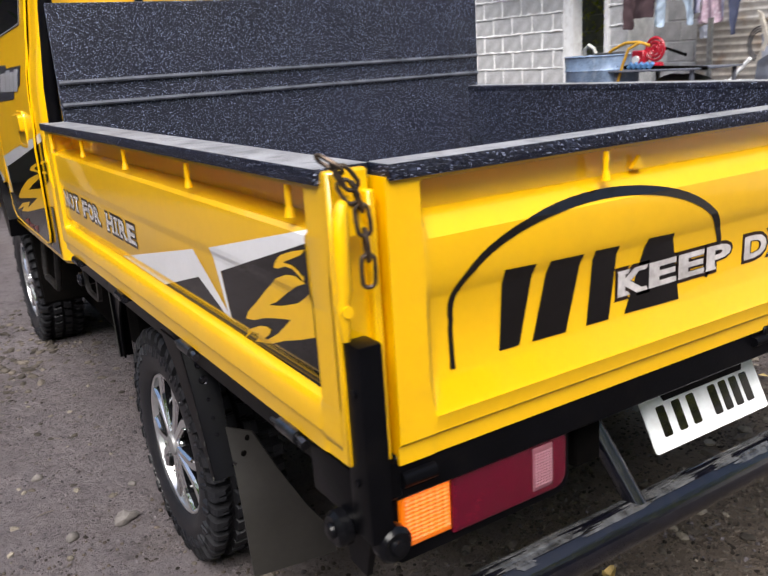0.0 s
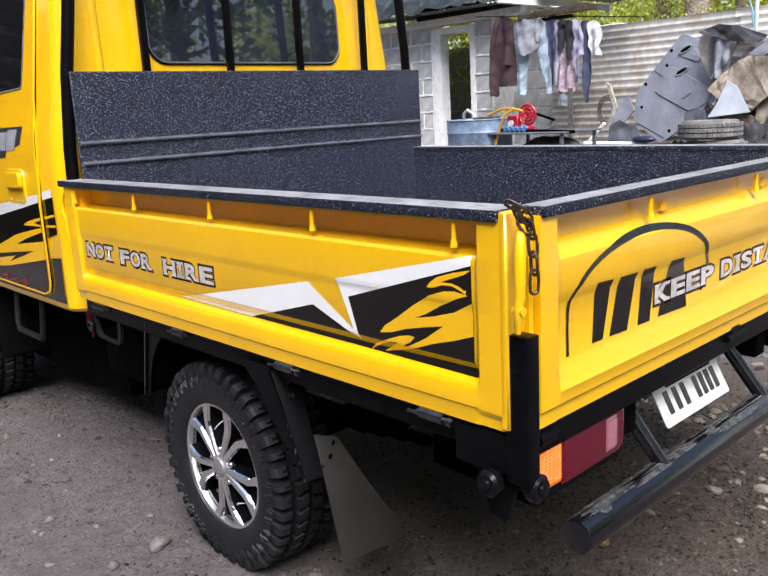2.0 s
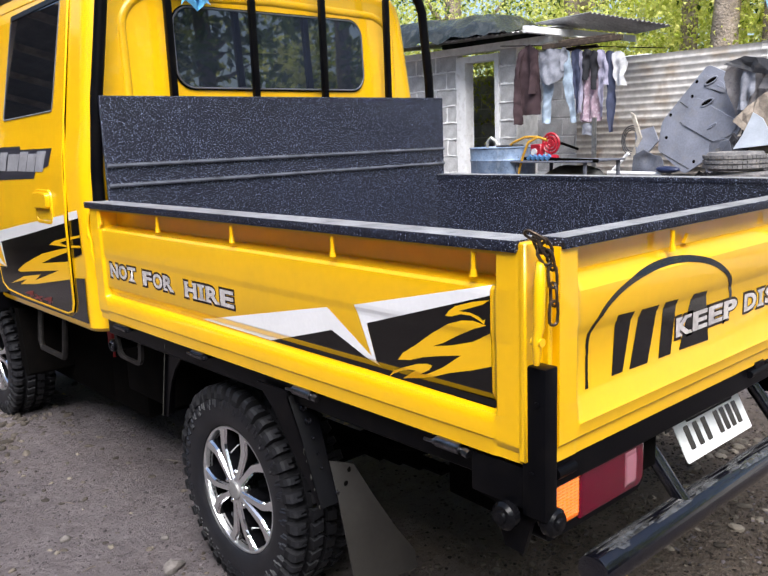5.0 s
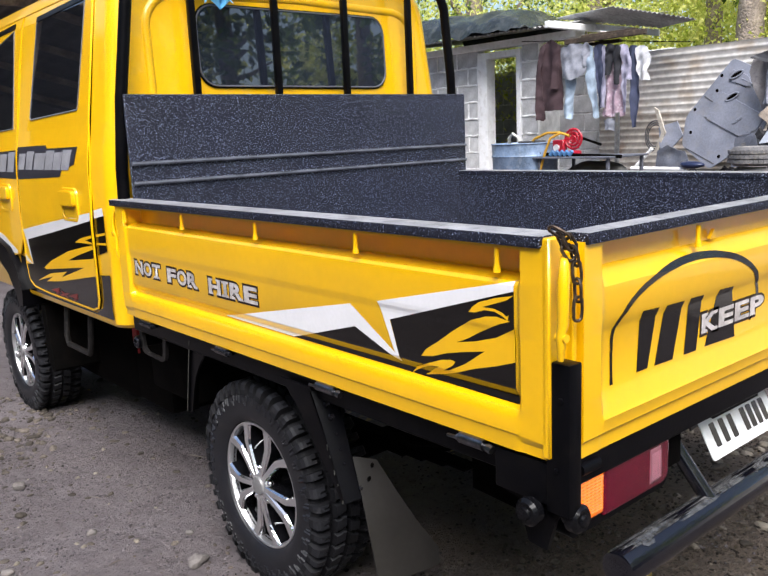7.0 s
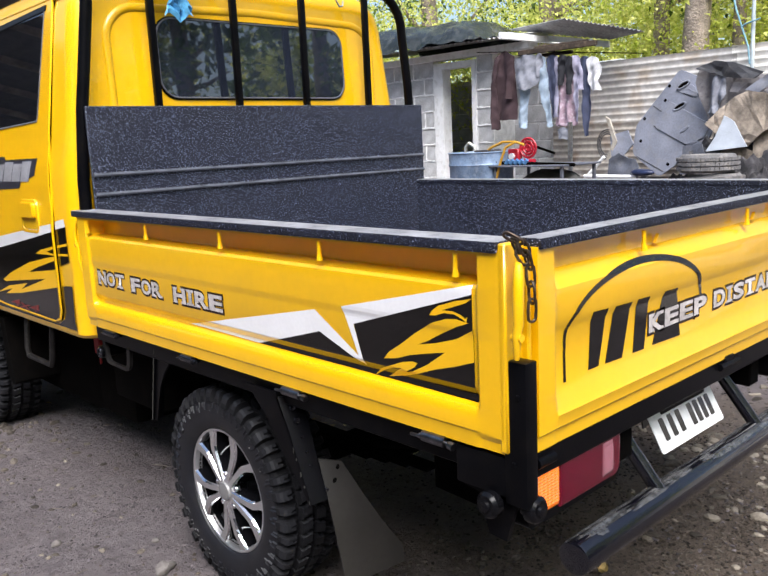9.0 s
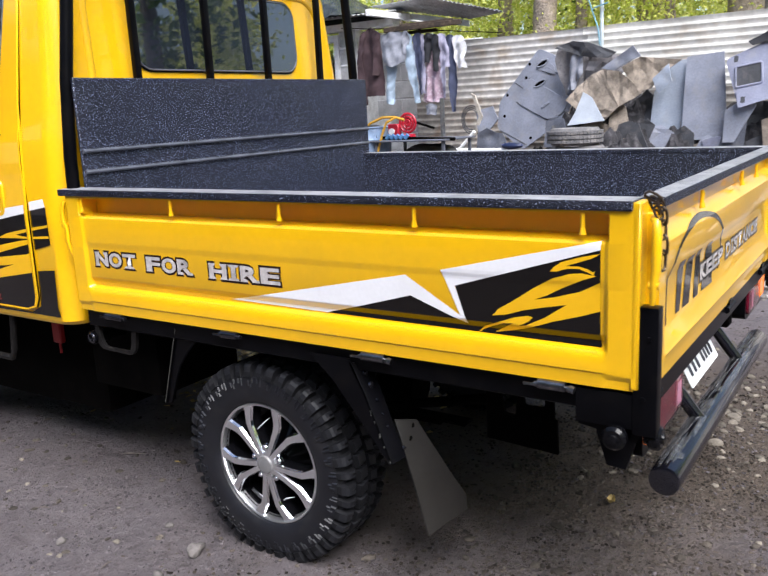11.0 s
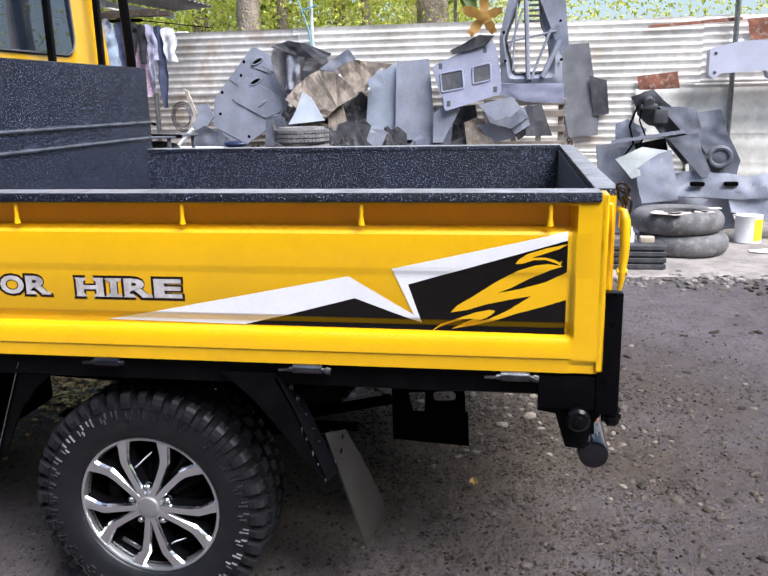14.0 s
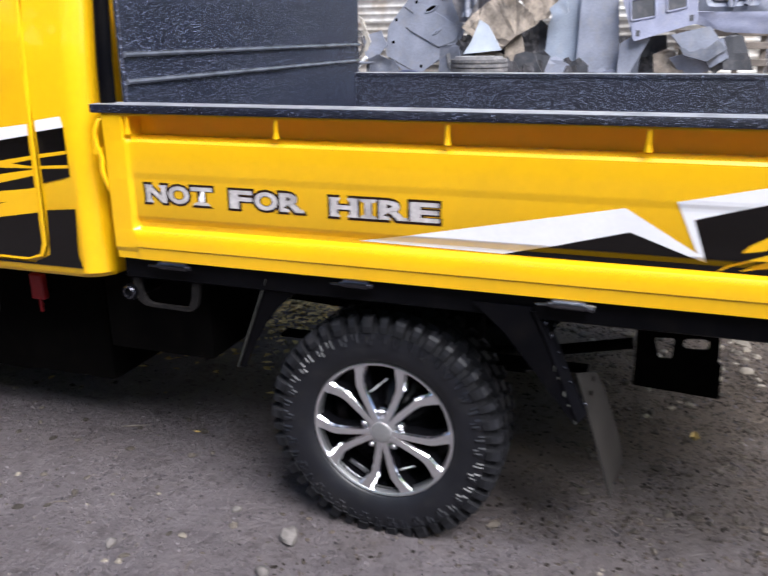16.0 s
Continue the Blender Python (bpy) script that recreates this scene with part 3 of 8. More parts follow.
# frame under the bed
def smooth_loop(o, r):
    """An outline with its corners rounded off by r."""
    out = []
    for i in range(len(o)):
        p, a, b = Vector(o[i]), Vector(o[i - 1]), Vector(o[(i + 1) % len(o)])
        da, db = (a - p).normalized() * min(r, (a - p).length * 0.45), (b - p).normalized() * min(r, (b - p).length * 0.45)
        out += [tuple((p + da) * (1 - t) ** 2 + p * 2 * t * (1 - t) + (p + db) * t * t) for t in (0, 0.33, 0.66, 1)]
    return out


for nm, a in (("frame_rail", (0.016, 0.075, 0.0, 2.13, 0.775, 0.846)), ("frame_rail", (1.857, 1.916, 0.0, 2.13, 0.775, 0.846)), ("rear_beam", (0.06, 1.84, 0.001, 0.05, 0.770, 0.850)),
              ("cross_member", (0.07, 1.83, 0.62, 0.68, 0.755, 0.80)), ("cross_member", (0.07, 1.83, 1.30, 1.36, 0.76, 0.80)), ("cross_member", (0.07, 1.83, 1.86, 1.92, 0.755, 0.80)),
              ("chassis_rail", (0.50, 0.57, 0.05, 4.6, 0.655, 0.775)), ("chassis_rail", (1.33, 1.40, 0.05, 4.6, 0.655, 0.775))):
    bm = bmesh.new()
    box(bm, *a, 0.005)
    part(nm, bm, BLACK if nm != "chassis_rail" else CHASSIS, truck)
bm = bmesh.new()
rod(bm, (0.25, 1.305, 0.355), (1.65, 1.305, 0.355), 0.045, 14)
lathe(bm, [(0.0, -0.10), (0.08, -0.09), (0.13, -0.04), (0.14, 0.0), (0.13, 0.05), (0.08, 0.10), (0, 0.11)], 16, pose(0.95, 1.305, 0.355, 90))
part("rear_axle", bm, CHASSIS, truck)
for x in (0.53, 1.365):
    for i in range(4):
        w = 0.55 - 0.1 * i
        bm = bmesh.new()
        box(bm, x - 0.03, x + 0.03, 1.305 - w, 1.305 + w, 0.43 - 0.012 * i, 0.44 - 0.012 * i)
        part("spring_leaf", bm, CHASSIS, truck)
bm = bmesh.new()
rod(bm, (0.95, 1.2, 0.42), (0.95, 3.2, 0.5), 0.04, 12)
part("drive_shaft", bm, CHASSIS, truck)
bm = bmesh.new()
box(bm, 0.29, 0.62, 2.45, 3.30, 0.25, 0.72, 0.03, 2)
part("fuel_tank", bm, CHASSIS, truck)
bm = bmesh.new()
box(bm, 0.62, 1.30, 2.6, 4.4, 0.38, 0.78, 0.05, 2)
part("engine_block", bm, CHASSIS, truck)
# underbody as one solid box, added low to keep light off the ground
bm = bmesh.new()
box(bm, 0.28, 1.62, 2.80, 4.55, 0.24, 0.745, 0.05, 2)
part("underbody", bm, CHASSIS, truck, "dark solid box for the cab underbody, blocking light below")
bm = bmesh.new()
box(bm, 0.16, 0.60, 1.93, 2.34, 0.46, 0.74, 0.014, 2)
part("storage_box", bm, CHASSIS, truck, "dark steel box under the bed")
bm = bmesh.new()
loop_o = smooth_loop([(2.125, 0.812), (2.108, 0.700), (2.085, 0.680), (1.915, 0.675), (1.888, 0.695), (1.868, 0.812)], 0.022)
loop_i = smooth_loop([(2.098, 0.800), (2.084, 0.712), (2.064, 0.690), (1.926, 0.688), (1.910, 0.706), (1.896, 0.800)], 0.018)
for w in (0.0, 0.014):
    ring_o, ring_i = [bm.verts.new((0.030 + w, u, v)) for u, v in loop_o], [bm.verts.new((0.030 + w, u, v)) for u, v in loop_i]
    for i in range(len(ring_o)):
        k = (i + 1) % len(ring_o)
        bm.faces.new((ring_o[i], ring_o[k], ring_i[k], ring_i[i]) if w else (ring_i[i], ring_i[k], ring_o[k], ring_o[i]))
    if w:
        for a, b in ((first_o, ring_o), (ring_i, first_i)):
            for i in range(len(a)):
                k = (i + 1) % len(a)
                bm.faces.new((a[i], a[k], b[k], b[i]))
    first_o, first_i = ring_o, ring_i
part("frame_loop", bm, SCUFFED, truck, "black steel loop bracket under the bed, edges scuffed")
bm = bmesh.new()
rod(bm, (0.02, 2.128, 0.722), (0.20, 2.128, 0.722), 0.027, 14)
part("frame_pipe", bm, BLACK, truck)
bm = bmesh.new()
lathe(bm, [(0.013, 0.01), (0.014, 0.0), (0.018, -0.001), (0.022, 0.004), (0.022, 0.02)], 18, pose(0.014, 2.128, 0.722, 0, 90, 0))
part("pipe_end", bm, HINGEDARK, truck)
# hanging bracket with two holes
bm = bmesh.new()
sheet = [(0.612, 0.70), (0.610, 0.462), (0.366, 0.450), (0.370, 0.560), (0.378, 0.562), (0.384, 0.70)]
hole_a = smooth_loop([(0.560, 0.622), (0.545, 0.557), (0.507, 0.557), (0.504, 0.626)], 0.008)
hole_b = smooth_loop([(0.480, 0.628), (0.480, 0.594), (0.408, 0.598), (0.408, 0.633)], 0.017)
for o in (sheet, hole_a, hole_b):
    ring = [bm.verts.new((0.40, u, v)) for u, v in o]
    for a, b in zip(ring, ring[1:] + ring[:1]):
        bm.edges.new((a, b))
bmesh.ops.triangle_fill(bm, use_beauty=True, use_dissolve=False, edges=bm.edges[:])
thicken(bm, 0.012)
part("hitch_bracket", bm, CHASSIS, truck, "black steel bracket with two holes")
bm = bmesh.new()
rod(bm, (0.42, 0.62, 0.585), (0.45, 0.95, 0.50), 0.018, 10)
part("shock_absorber", bm, CHASSIS, truck)

# guards and mud flaps round the rear wheels
CHIP = surface("bare_chip", (0.09, 0.09, 0.08), rough=0.6, vary=0.4, scale=60, bump=0.1)
def guard(flip):
    mx = (lambda x: 2 * XC - x) if flip else (lambda x: x)
    bm = bmesh.new()
    slab(bm, [(1.02, 0.812), (0.868, 0.812), (0.820, 0.709), (0.788, 0.631), (0.735, 0.503), (0.742, 0.498), (0.790, 0.560), (0.847, 0.628), (0.932, 0.733)], lambda u, v, w: (mx(0.0 + w), u, v), 0.006)
    g = part("rear_guard", bm, BLACK, truck, "black sheet guard behind the wheel, chipped edge")
    bm = bmesh.new()
    edge_line = [(0.868, 0.800), (0.820, 0.709), (0.788, 0.631), (0.735, 0.503)]
    inner = [(0.072, 0.846, 0.785), (0.064, 0.800, 0.690), (0.057, 0.766, 0.615), (0.048, 0.716, 0.512)]
    vs = [[bm.verts.new((mx(p[0]), p[1], p[2])) for p in ((0.0, y - 0.004, z), (0.002, y - 0.006, z), (xi, yi - 0.004, zi), (xi + 0.002, yi, zi), (xi, yi + 0.004, zi), (0.0, y + 0.004, z))] for (y, z), (xi, yi, zi) in zip(edge_line, inner)]
    for a, b in zip(vs, vs[1:]):
        for j in range(6):
            f = bm.faces.new((a[j], a[(j + 1) % 6], b[(j + 1) % 6], b[j]))
            f.material_index = 1 if j in (2, 3) else 0
    bm.faces.new(vs[0])
    bm.faces.new(vs[-1][::-1])
    edge = part("guard_flange", bm, [BLACK, CHIP], g, "chipped black steel flange, its edges worn pale")
    along = lambda t: (float(np.interp(t, (0, 0.33, 0.57, 1), [q[0] for q in edge_line])), float(np.interp(t, (0, 0.33, 0.57, 1), [q[1] for q in edge_line])))
    rc = random.Random(31)
    for i in range(6):
        t = min(0.99, abs(rc.gauss(0.72, 0.24)))
        y, z = along(t)
        r = rc.uniform(0.0015, 0.005)
        bm = bmesh.new()
        slab(bm, [(y + 0.003 + r * rc.uniform(0.3, 1.0) * math.cos(1.0472 * k), z + 2.4 * r * rc.uniform(0.4, 1.2) * math.sin(1.0472 * k)) for k in range(6)], lambda u, v, w: (mx(-0.0002 - w), u, v), 0.0006)
        part("paint_chip", bm, CHIP, edge)
    side_in = lambda t: (0.048, float(np.interp(t, (0, 0.33, 0.57, 1), [q[1] for q in inner])), float(np.interp(t, (0, 0.33, 0.57, 1), [q[2] for q in inner])))
    for t, x, r in ((0.10, 0.030, 0.010), (0.22, 0.031, 0.011), (0.37, 0.030, 0.0045), (0.50, 0.030, 0.004), (0.63, 0.029, 0.0045), (0.90, 0.052, 0.009)):
        y, z = along(t)
        y, z = y + (side_in(t)[1] - y) * x / 0.05, z + (side_in(t)[2] - z) * x / 0.05
        bm = bmesh.new()
        lathe(bm, [(0.0, 0.007), (r * 0.5, 0.007), (r * 0.55, 0.003), (r * 0.8, 0.003), (r, 0.0045), (r * 1.05, 0.0)], 12, Matrix.Translation((mx(x), y - 0.005, z)) @ Matrix.Rotation(radians(90), 4, "X"))
        part("bolt", bm, HINGEDARK, g)
    bm = bmesh.new()
    slab(bm, [(1.640, 0.812), (1.500, 0.808), (1.560, 0.770), (1.613, 0.722), (1.662, 0.665), (1.700, 0.600), (1.748, 0.506), (1.772, 0.504), (1.706, 0.660)], lambda u, v, w: (mx(0.024 + (0.811 - v) * 0.1 + w), u, v), 0.008)
    slab(bm, [(1.644, 0.812), (1.637, 0.812), (1.702, 0.660), (1.768, 0.506), (1.776, 0.506), (1.710, 0.660)], lambda u, v, w: (mx(0.016 + (0.811 - v) * 0.1 + w), u, v), 0.045)
    fg = part("front_guard", bm, BLACK, truck, "black sheet guard ahead of the wheel")
    bm = bmesh.new()
    sweep(bm, [(mx(0.0155 + (0.811 - v) * 0.1), u, v) for u, v in ((1.640, 0.812), (1.706, 0.660), (1.772, 0.506))], 0.0016, 5)
    part("worn_edge", bm, CHIP, fg, "edge worn to bare metal")
    bm = bmesh.new()

    def f(i, j):
        a, b = i / 12, j / 16
        ks = (0.0, 0.32, 0.62, 0.88, 1.0)
        out = [float(np.interp(b, ks, c)) for c in ((0.052, 0.048, 0.042, 0.036, 0.034), (0.752, 0.716, 0.680, 0.650, 0.638), (0.622, 0.512, 0.405, 0.312, 0.276))]
        inn = [float(np.interp(b, ks, c)) for c in ((0.098, 0.140, 0.190, 0.252, 0.248), (0.702, 0.670, 0.645, 0.628, 0.622), (0.616, 0.515, 0.415, 0.318, 0.268))]
        bow = 0.008 * math.sin(3.1416 * a) * b
        return (mx(out[0] + (inn[0] - out[0]) * a), out[1] + (inn[1] - out[1]) * a + bow, out[2] + (inn[2] - out[2]) * a - 0.006 * math.sin(3.1416 * a) * b)
    grid(bm, 13, 17, f)
    thicken(bm, 0.006)
    flap = part("mud_flap", bm, FLAP, truck, "grey rubber mud flap")
    for z, x, y in ((0.600, 0.085, 0.710), (0.562, 0.072, 0.712)):
        bm = bmesh.new()
        lathe(bm, [(0.0, 0.0022), (0.006, 0.002), (0.008, 0.0)], 10, Matrix.Translation((mx(x), y - 0.004, z)) @ Matrix.Rotation(radians(90), 4, "X"))
        part("flap_bolt", bm, CHASSIS, flap)


guard(False)
guard(True)

# tail lamps
def tail_lamp(flip):
    mx = (lambda x: 2 * XC - x) if flip else (lambda x: x)
    put = lambda u, v, w: (mx(u), 0.030 - w, v)
    bm = bmesh.new()
    def shell(u0, u1, v0, v1, left, right):
        """A lens outline, with its own radius at either end."""
        out = []
        for cu, cv, a0, r in ((u1 - right, v1 - right, 0, right), (u0 + left, v1 - left, 90, left), (u0 + left, v0 + left, 180, left), (u1 - right, v0 + right, 270, right)):
            out += [(cu + r * math.cos(radians(a0 + 15 * i)), cv + r * math.sin(radians(a0 + 15 * i))) for i in range(7)]
        return out

    slab(bm, shell(0.064, 0.449, 0.646, 0.797, 0.014, 0.034), lambda u, v, w: (mx(u), 0.09 - w, v), 0.072)
    lamp = part("tail_lamp", bm, BLACK, truck, "rear lamp, amber, red and clear")
    for u0, u1, v0, v1, r0, r1, m, nm, deep in ((0.072, 0.172, 0.674, 0.787, 0.020, 0.003, AMBER, "amber_lens", 0.022), (0.174, 0.436, 0.664, 0.788, 0.003, 0.030, REDLENS, "red_lens", 0.023), (0.348, 0.402, 0.676, 0.768, 0.003, 0.008, CLEARLENS, "clear_lens", 0.0245)):
        bm = bmesh.new()
        loops = []
        for d, w in ((0.0, 0.0), (0.0, deep - 0.006), (0.0012, deep - 0.0028), (0.004, deep - 0.0008), (0.009, deep)):
            loops.append([bm.verts.new(put(u, v, w)) for u, v in shell(u0 + d, u1 - d, v0 + d, v1 - d, max(r0 - d, 0.001), max(r1 - d, 0.001))])
        for p, q in zip(loops, loops[1:]):
            for i in range(len(p)):
                bm.faces.new((p[i - 1], p[i], q[i], q[i - 1]))
        bm.faces.new(loops[-1])
        bmesh.ops.recalc_face_normals(bm, faces=bm.faces[:])
        lens_part = part(nm, bm, m, lamp)
        if nm != "red_lens":
            bm = bmesh.new()
            grid(bm, 25, 61, lambda i, j: (mx(u0 + 0.006 + (u1 - u0 - 0.012) * i / 24), 0.030 - deep - 0.0012 - 0.0014 * math.sin(1.2566 * j) - 0.0010 * math.sin(i * 1.5708), v0 + 0.012 + (v1 - v0 - 0.024) * j / 60))
            part("flute", bm, m, lens_part, smooth=False)
    rod_bm = bmesh.new()
    a, b = sorted((mx(0.072), mx(0.135)))
    rod(rod_bm, (a, 0.002, 0.806), (b, 0.002, 0.806), 0.014, 12)
    part("lamp_bracket", rod_bm, BLACK, lamp)


tail_lamp(False)
tail_lamp(True)

# number plate, tilted, with bars in place of its characters
plate_m = Matrix.Translation((0.928, 0.076, 0.662)) @ Matrix.Rotation(radians(-27.5), 4, "X")
pp = lambda u, v, w: plate_m @ Vector((u, -w, v))
bm = bmesh.new()
slab(bm, rounded(-0.195, 0.195, -0.064, 0.076, 0.008, 3), pp, 0.003)
number_plate = part("number_plate", bm, PLATE, truck, "white number plate with dark bars")
for u in (-0.142, -0.092, -0.044, 0.030, 0.068, 0.106, 0.144):
    bm = bmesh.new()
    slab(bm, rounded(u - 0.013, u + 0.013, -0.036, 0.030, 0.004, 2), lambda a, b, w: pp(a, b, 0.0035 + w), 0.001)
    part("character_bar", bm, BLACK_VINYL, number_plate)
for u in (-0.11, 0.11):
    bm = bmesh.new()
    p = pp(u, 0.054, 0.003)
    rod(bm, pp(u, 0.054, 0.003), pp(u, 0.054, 0.008), 0.006, 8)
    part("plate_screw", bm, STEEL, number_plate)
bm = bmesh.new()
box(bm, 0.80, 1.08, 0.09, 0.12, 0.66, 0.78, 0.004)
part("plate_holder", bm, BLACK, truck)

# tube bumper on two stays, with shreds of clear wrapping
bm = bmesh.new()
lathe(bm, [(0.0, 0.002), (0.034, 0.0), (0.041, 0.003), (0.0435, 0.012), (0.0435, 1.456), (0.041, 1.464), (0, 1.468)], 28, pose(0.212, 0.0, 0.522, 0, 90, 0))
bumper = part("tube_bumper", bm, TUBE, truck, "black steel tube bumper with torn clear wrapping")
WRAP = surface("clear_wrapping", (0.065, 0.065, 0.067), rough=0.2, vary=0.7, scale=34, fine=140, bump=0.7, coat=0.7)
rng = random.Random(5)
shreds = [(rng.uniform(0.30, 1.55), rng.uniform(0.015, 0.09)) for _ in range(46)]
for c, w in shreds:
    bm = bmesh.new()
    n = 9
    ring = [(rng.uniform(-0.5, 0.5) * w, rng.uniform(-0.5, 0.5) * w) for _ in range(n)]

    a0, span = rng.uniform(45, 125), rng.uniform(8, 34)

    def f(i, j):
        ang = radians(a0 + span * i / (n - 1))
        l, r = ring[i]
        x = c + (-w + l if j == 0 else w + r)
        rr = 0.0442 + 0.0015 * rng.random()
        return (x, -rr * math.cos(ang), 0.522 + rr * math.sin(ang))
    grid(bm, n, 2, f)
    part("wrapping_shred", bm, WRAP, bumper)
for x in (0.600, 1.245):
    bm = bmesh.new()
    rod(bm, (x, 0.125, 0.725), (x + 0.022, -0.005, 0.545), 0.021, 16)
    rod(bm, (x - 0.04, 0.118, 0.735), (x + 0.04, 0.118, 0.735), 0.016, 12)
    part("bumper_stay", bm, TUBE, truck, "black steel tube stay")
    bm = bmesh.new()
    box(bm, x - 0.05, x + 0.05, 0.10, 0.16, 0.70, 0.79, 0.006)
    part("stay_bracket", bm, BLACK, truck)

# ---- wheels ----
BRIGHT = surface("bright_cut_alloy", (0.86, 0.86, 0.88), rough=0.12, metal=1.0, vary=0.06, scale=8, fine=90, bump=0.0)
CAPM = surface("cap_plastic", (0.24, 0.235, 0.24), rough=0.4, metal=0.3, vary=0.15, scale=20, bump=0.0)
def wheel_meshes():
    """Tyre, rim and fittings about the local z axis, which points outwards."""
    one = Matrix.Identity(4)
    ty = bmesh.new()
    n, per = 44, 12
    half = [(0.219, 0.090), (0.226, 0.102), (0.236, 0.109), (0.252, 0.1145), (0.270, 0.1165), (0.2845, 0.1165), (0.285, 0.1165), (0.2915, 0.116), (0.292, 0.116), (0.3005, 0.1150), (0.301, 0.1150), (0.3105, 0.1135), (0.311, 0.1135), (0.319, 0.1115),
            (0.3195, 0.1112), (0.3215, 0.1105), (0.322, 0.1102), (0.330, 0.1075), (0.338, 0.1030), (0.3435, 0.0955), (0.346, 0.083), (0.347, 0.066), (0.3475, 0.0535), (0.3478, 0.051), (0.348, 0.0475), (0.348, 0.045), (0.3485, 0.026), (0.349, 0.008), (0.349, 0.005)]
    prof = half + [(r, -h) for r, h in reversed(half)]
    rings, low = [], set()
    for i in range(n * per):
        a = 2 * math.pi * i / (n * per)
        ring = []
        for r, h in prof:
            ph = (i / per + (0.5 if h < 0 else 0.0)) % 2.0
            fr, odd = ph % 1.0, ph >= 1.0
            dr = dh = 0.0
            ah, s = abs(h), (1 if h > 0 else -1)
            if 0.0535 < ah and r > 0.3218:                # shoulder lugs, long and short by turns
                if (0.12 if odd else 0.20) < fr < (0.80 if odd else 0.74):
                    rise = min(1.0, max(0.0, (r - 0.322) / 0.018))
                    dr, dh = 0.0205 * rise, (0.0105 if odd else 0.0065)
                    if 0.40 < fr < 0.50 and ah < 0.080:
                        dr = 0.010
            elif 0.0076 < ah < 0.0465 and r > 0.34:       # centre blocks
                f2 = (fr + 0.35 + ah * 6) % 1.0
                if f2 > 0.20:
                    dr = 0.020
            elif 0.3193 < r < 0.3217:                      # thin ring below the lugs
                dh = 0.0030
            elif 0.2848 < r < 0.3192:                      # stepped side blocks
                wide = r > 0.3008
                if odd and (0.14 if wide else 0.26) < fr < (0.86 if wide else 0.70):
                    dh = 0.0042 if not (0.2918 < r < 0.3106 and 0.44 < fr < 0.54) else 0.001
                elif not odd and r > 0.2918 and (0.30 < fr < 0.46 or (wide and 0.60 < fr < 0.72)):
                    dh = 0.0042
            ring.append(ty.verts.new(((r + dr) * math.cos(a), (r + dr) * math.sin(a), h + s * dh)))
            # gaps between lugs get darker rubber, their shade put into the colour
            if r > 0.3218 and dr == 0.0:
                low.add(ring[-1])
        rings.append(ring)
    for i in range(len(rings)):
        p, q = rings[i], rings[(i + 1) % len(rings)]
        for j in range(len(prof) - 1):
            f = ty.faces.new((p[j], q[j], q[j + 1], p[j + 1]))
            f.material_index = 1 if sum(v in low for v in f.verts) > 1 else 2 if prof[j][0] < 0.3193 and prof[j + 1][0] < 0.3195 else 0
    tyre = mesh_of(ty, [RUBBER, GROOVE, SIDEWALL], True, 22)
    rb = bmesh.new()
    lathe(rb, [(0.2055, 0.070), (0.2085, 0.088), (0.2120, 0.097), (0.2165, 0.0995), (0.2205, 0.0985), (0.2225, 0.092), (0.220, 0.082)], 84, one)
    rim_lip = mesh_of(rb, CHROME, True)
    db = bmesh.new()
    lathe(db, [(0.0, 0.045), (0.055, 0.045), (0.075, 0.020), (0.165, -0.030), (0.196, -0.020), (0.203, 0.040), (0.207, 0.080)], 72, one)
    dish = mesh_of(db, GLOSSBLACK, True)
    spokes = []
    for s in (1, -1):
        sp = bmesh.new()
        path = [(0.030, 14.0, 0.024, 0.1035), (0.060, 11.4, 0.0235, 0.1030), (0.100, 11.0, 0.0255, 0.1015), (0.140, 11.4, 0.0285, 0.0995), (0.158, 12.2, 0.0330, 0.0985), (0.176, 14.6, 0.0350, 0.0975), (0.196, 17.2, 0.0400, 0.0965), (0.213, 18.6, 0.0480, 0.0960)]
        rows = []
        for r, ang, w, zf in path:
            c = Vector((r * math.cos(radians(s * ang)), r * math.sin(radians(s * ang)), zf))
            t = Vector((-math.sin(radians(s * ang)), math.cos(radians(s * ang)), 0))
            rows.append([sp.verts.new(c + t * o + Vector((0, 0, d))) for o, d in ((-w / 2 - 0.006, -0.045), (-w / 2 - 0.001, -0.008), (-w * 0.36, 0.0), (w * 0.36, 0.0), (w / 2 + 0.001, -0.008), (w / 2 + 0.006, -0.045))])
        for i in range(len(rows) - 1):
            for j in range(5):
                f = sp.faces.new((rows[i][j], rows[i][j + 1], rows[i + 1][j + 1], rows[i + 1][j]))
                f.material_index = (2, 1, 0, 1, 2)[j]
        sp.faces.new(rows[0])
        sp.faces.new(rows[-1][::-1])
        spokes.append(mesh_of(sp, [CHROME, BRIGHT, GLOSSBLACK], False))
    hb = bmesh.new()
    lathe(hb, [(0.0, 0.104), (0.030, 0.104), (0.036, 0.103), (0.043, 0.100), (0.047, 0.092), (0.050, 0.050)], 40, one)
    hub = mesh_of(hb, CHROME, True)
    nb = bmesh.new()
    lathe(nb, [(0.0, 0.101), (0.006, 0.1005), (0.0095, 0.097), (0.0112, 0.091), (0.0112, 0.086), (0.0125, 0.085), (0.0125, 0.060)], 12, pose(0.060, 0, 0))
    nut = mesh_of(nb, BRIGHT, True)
    cb = bmesh.new()
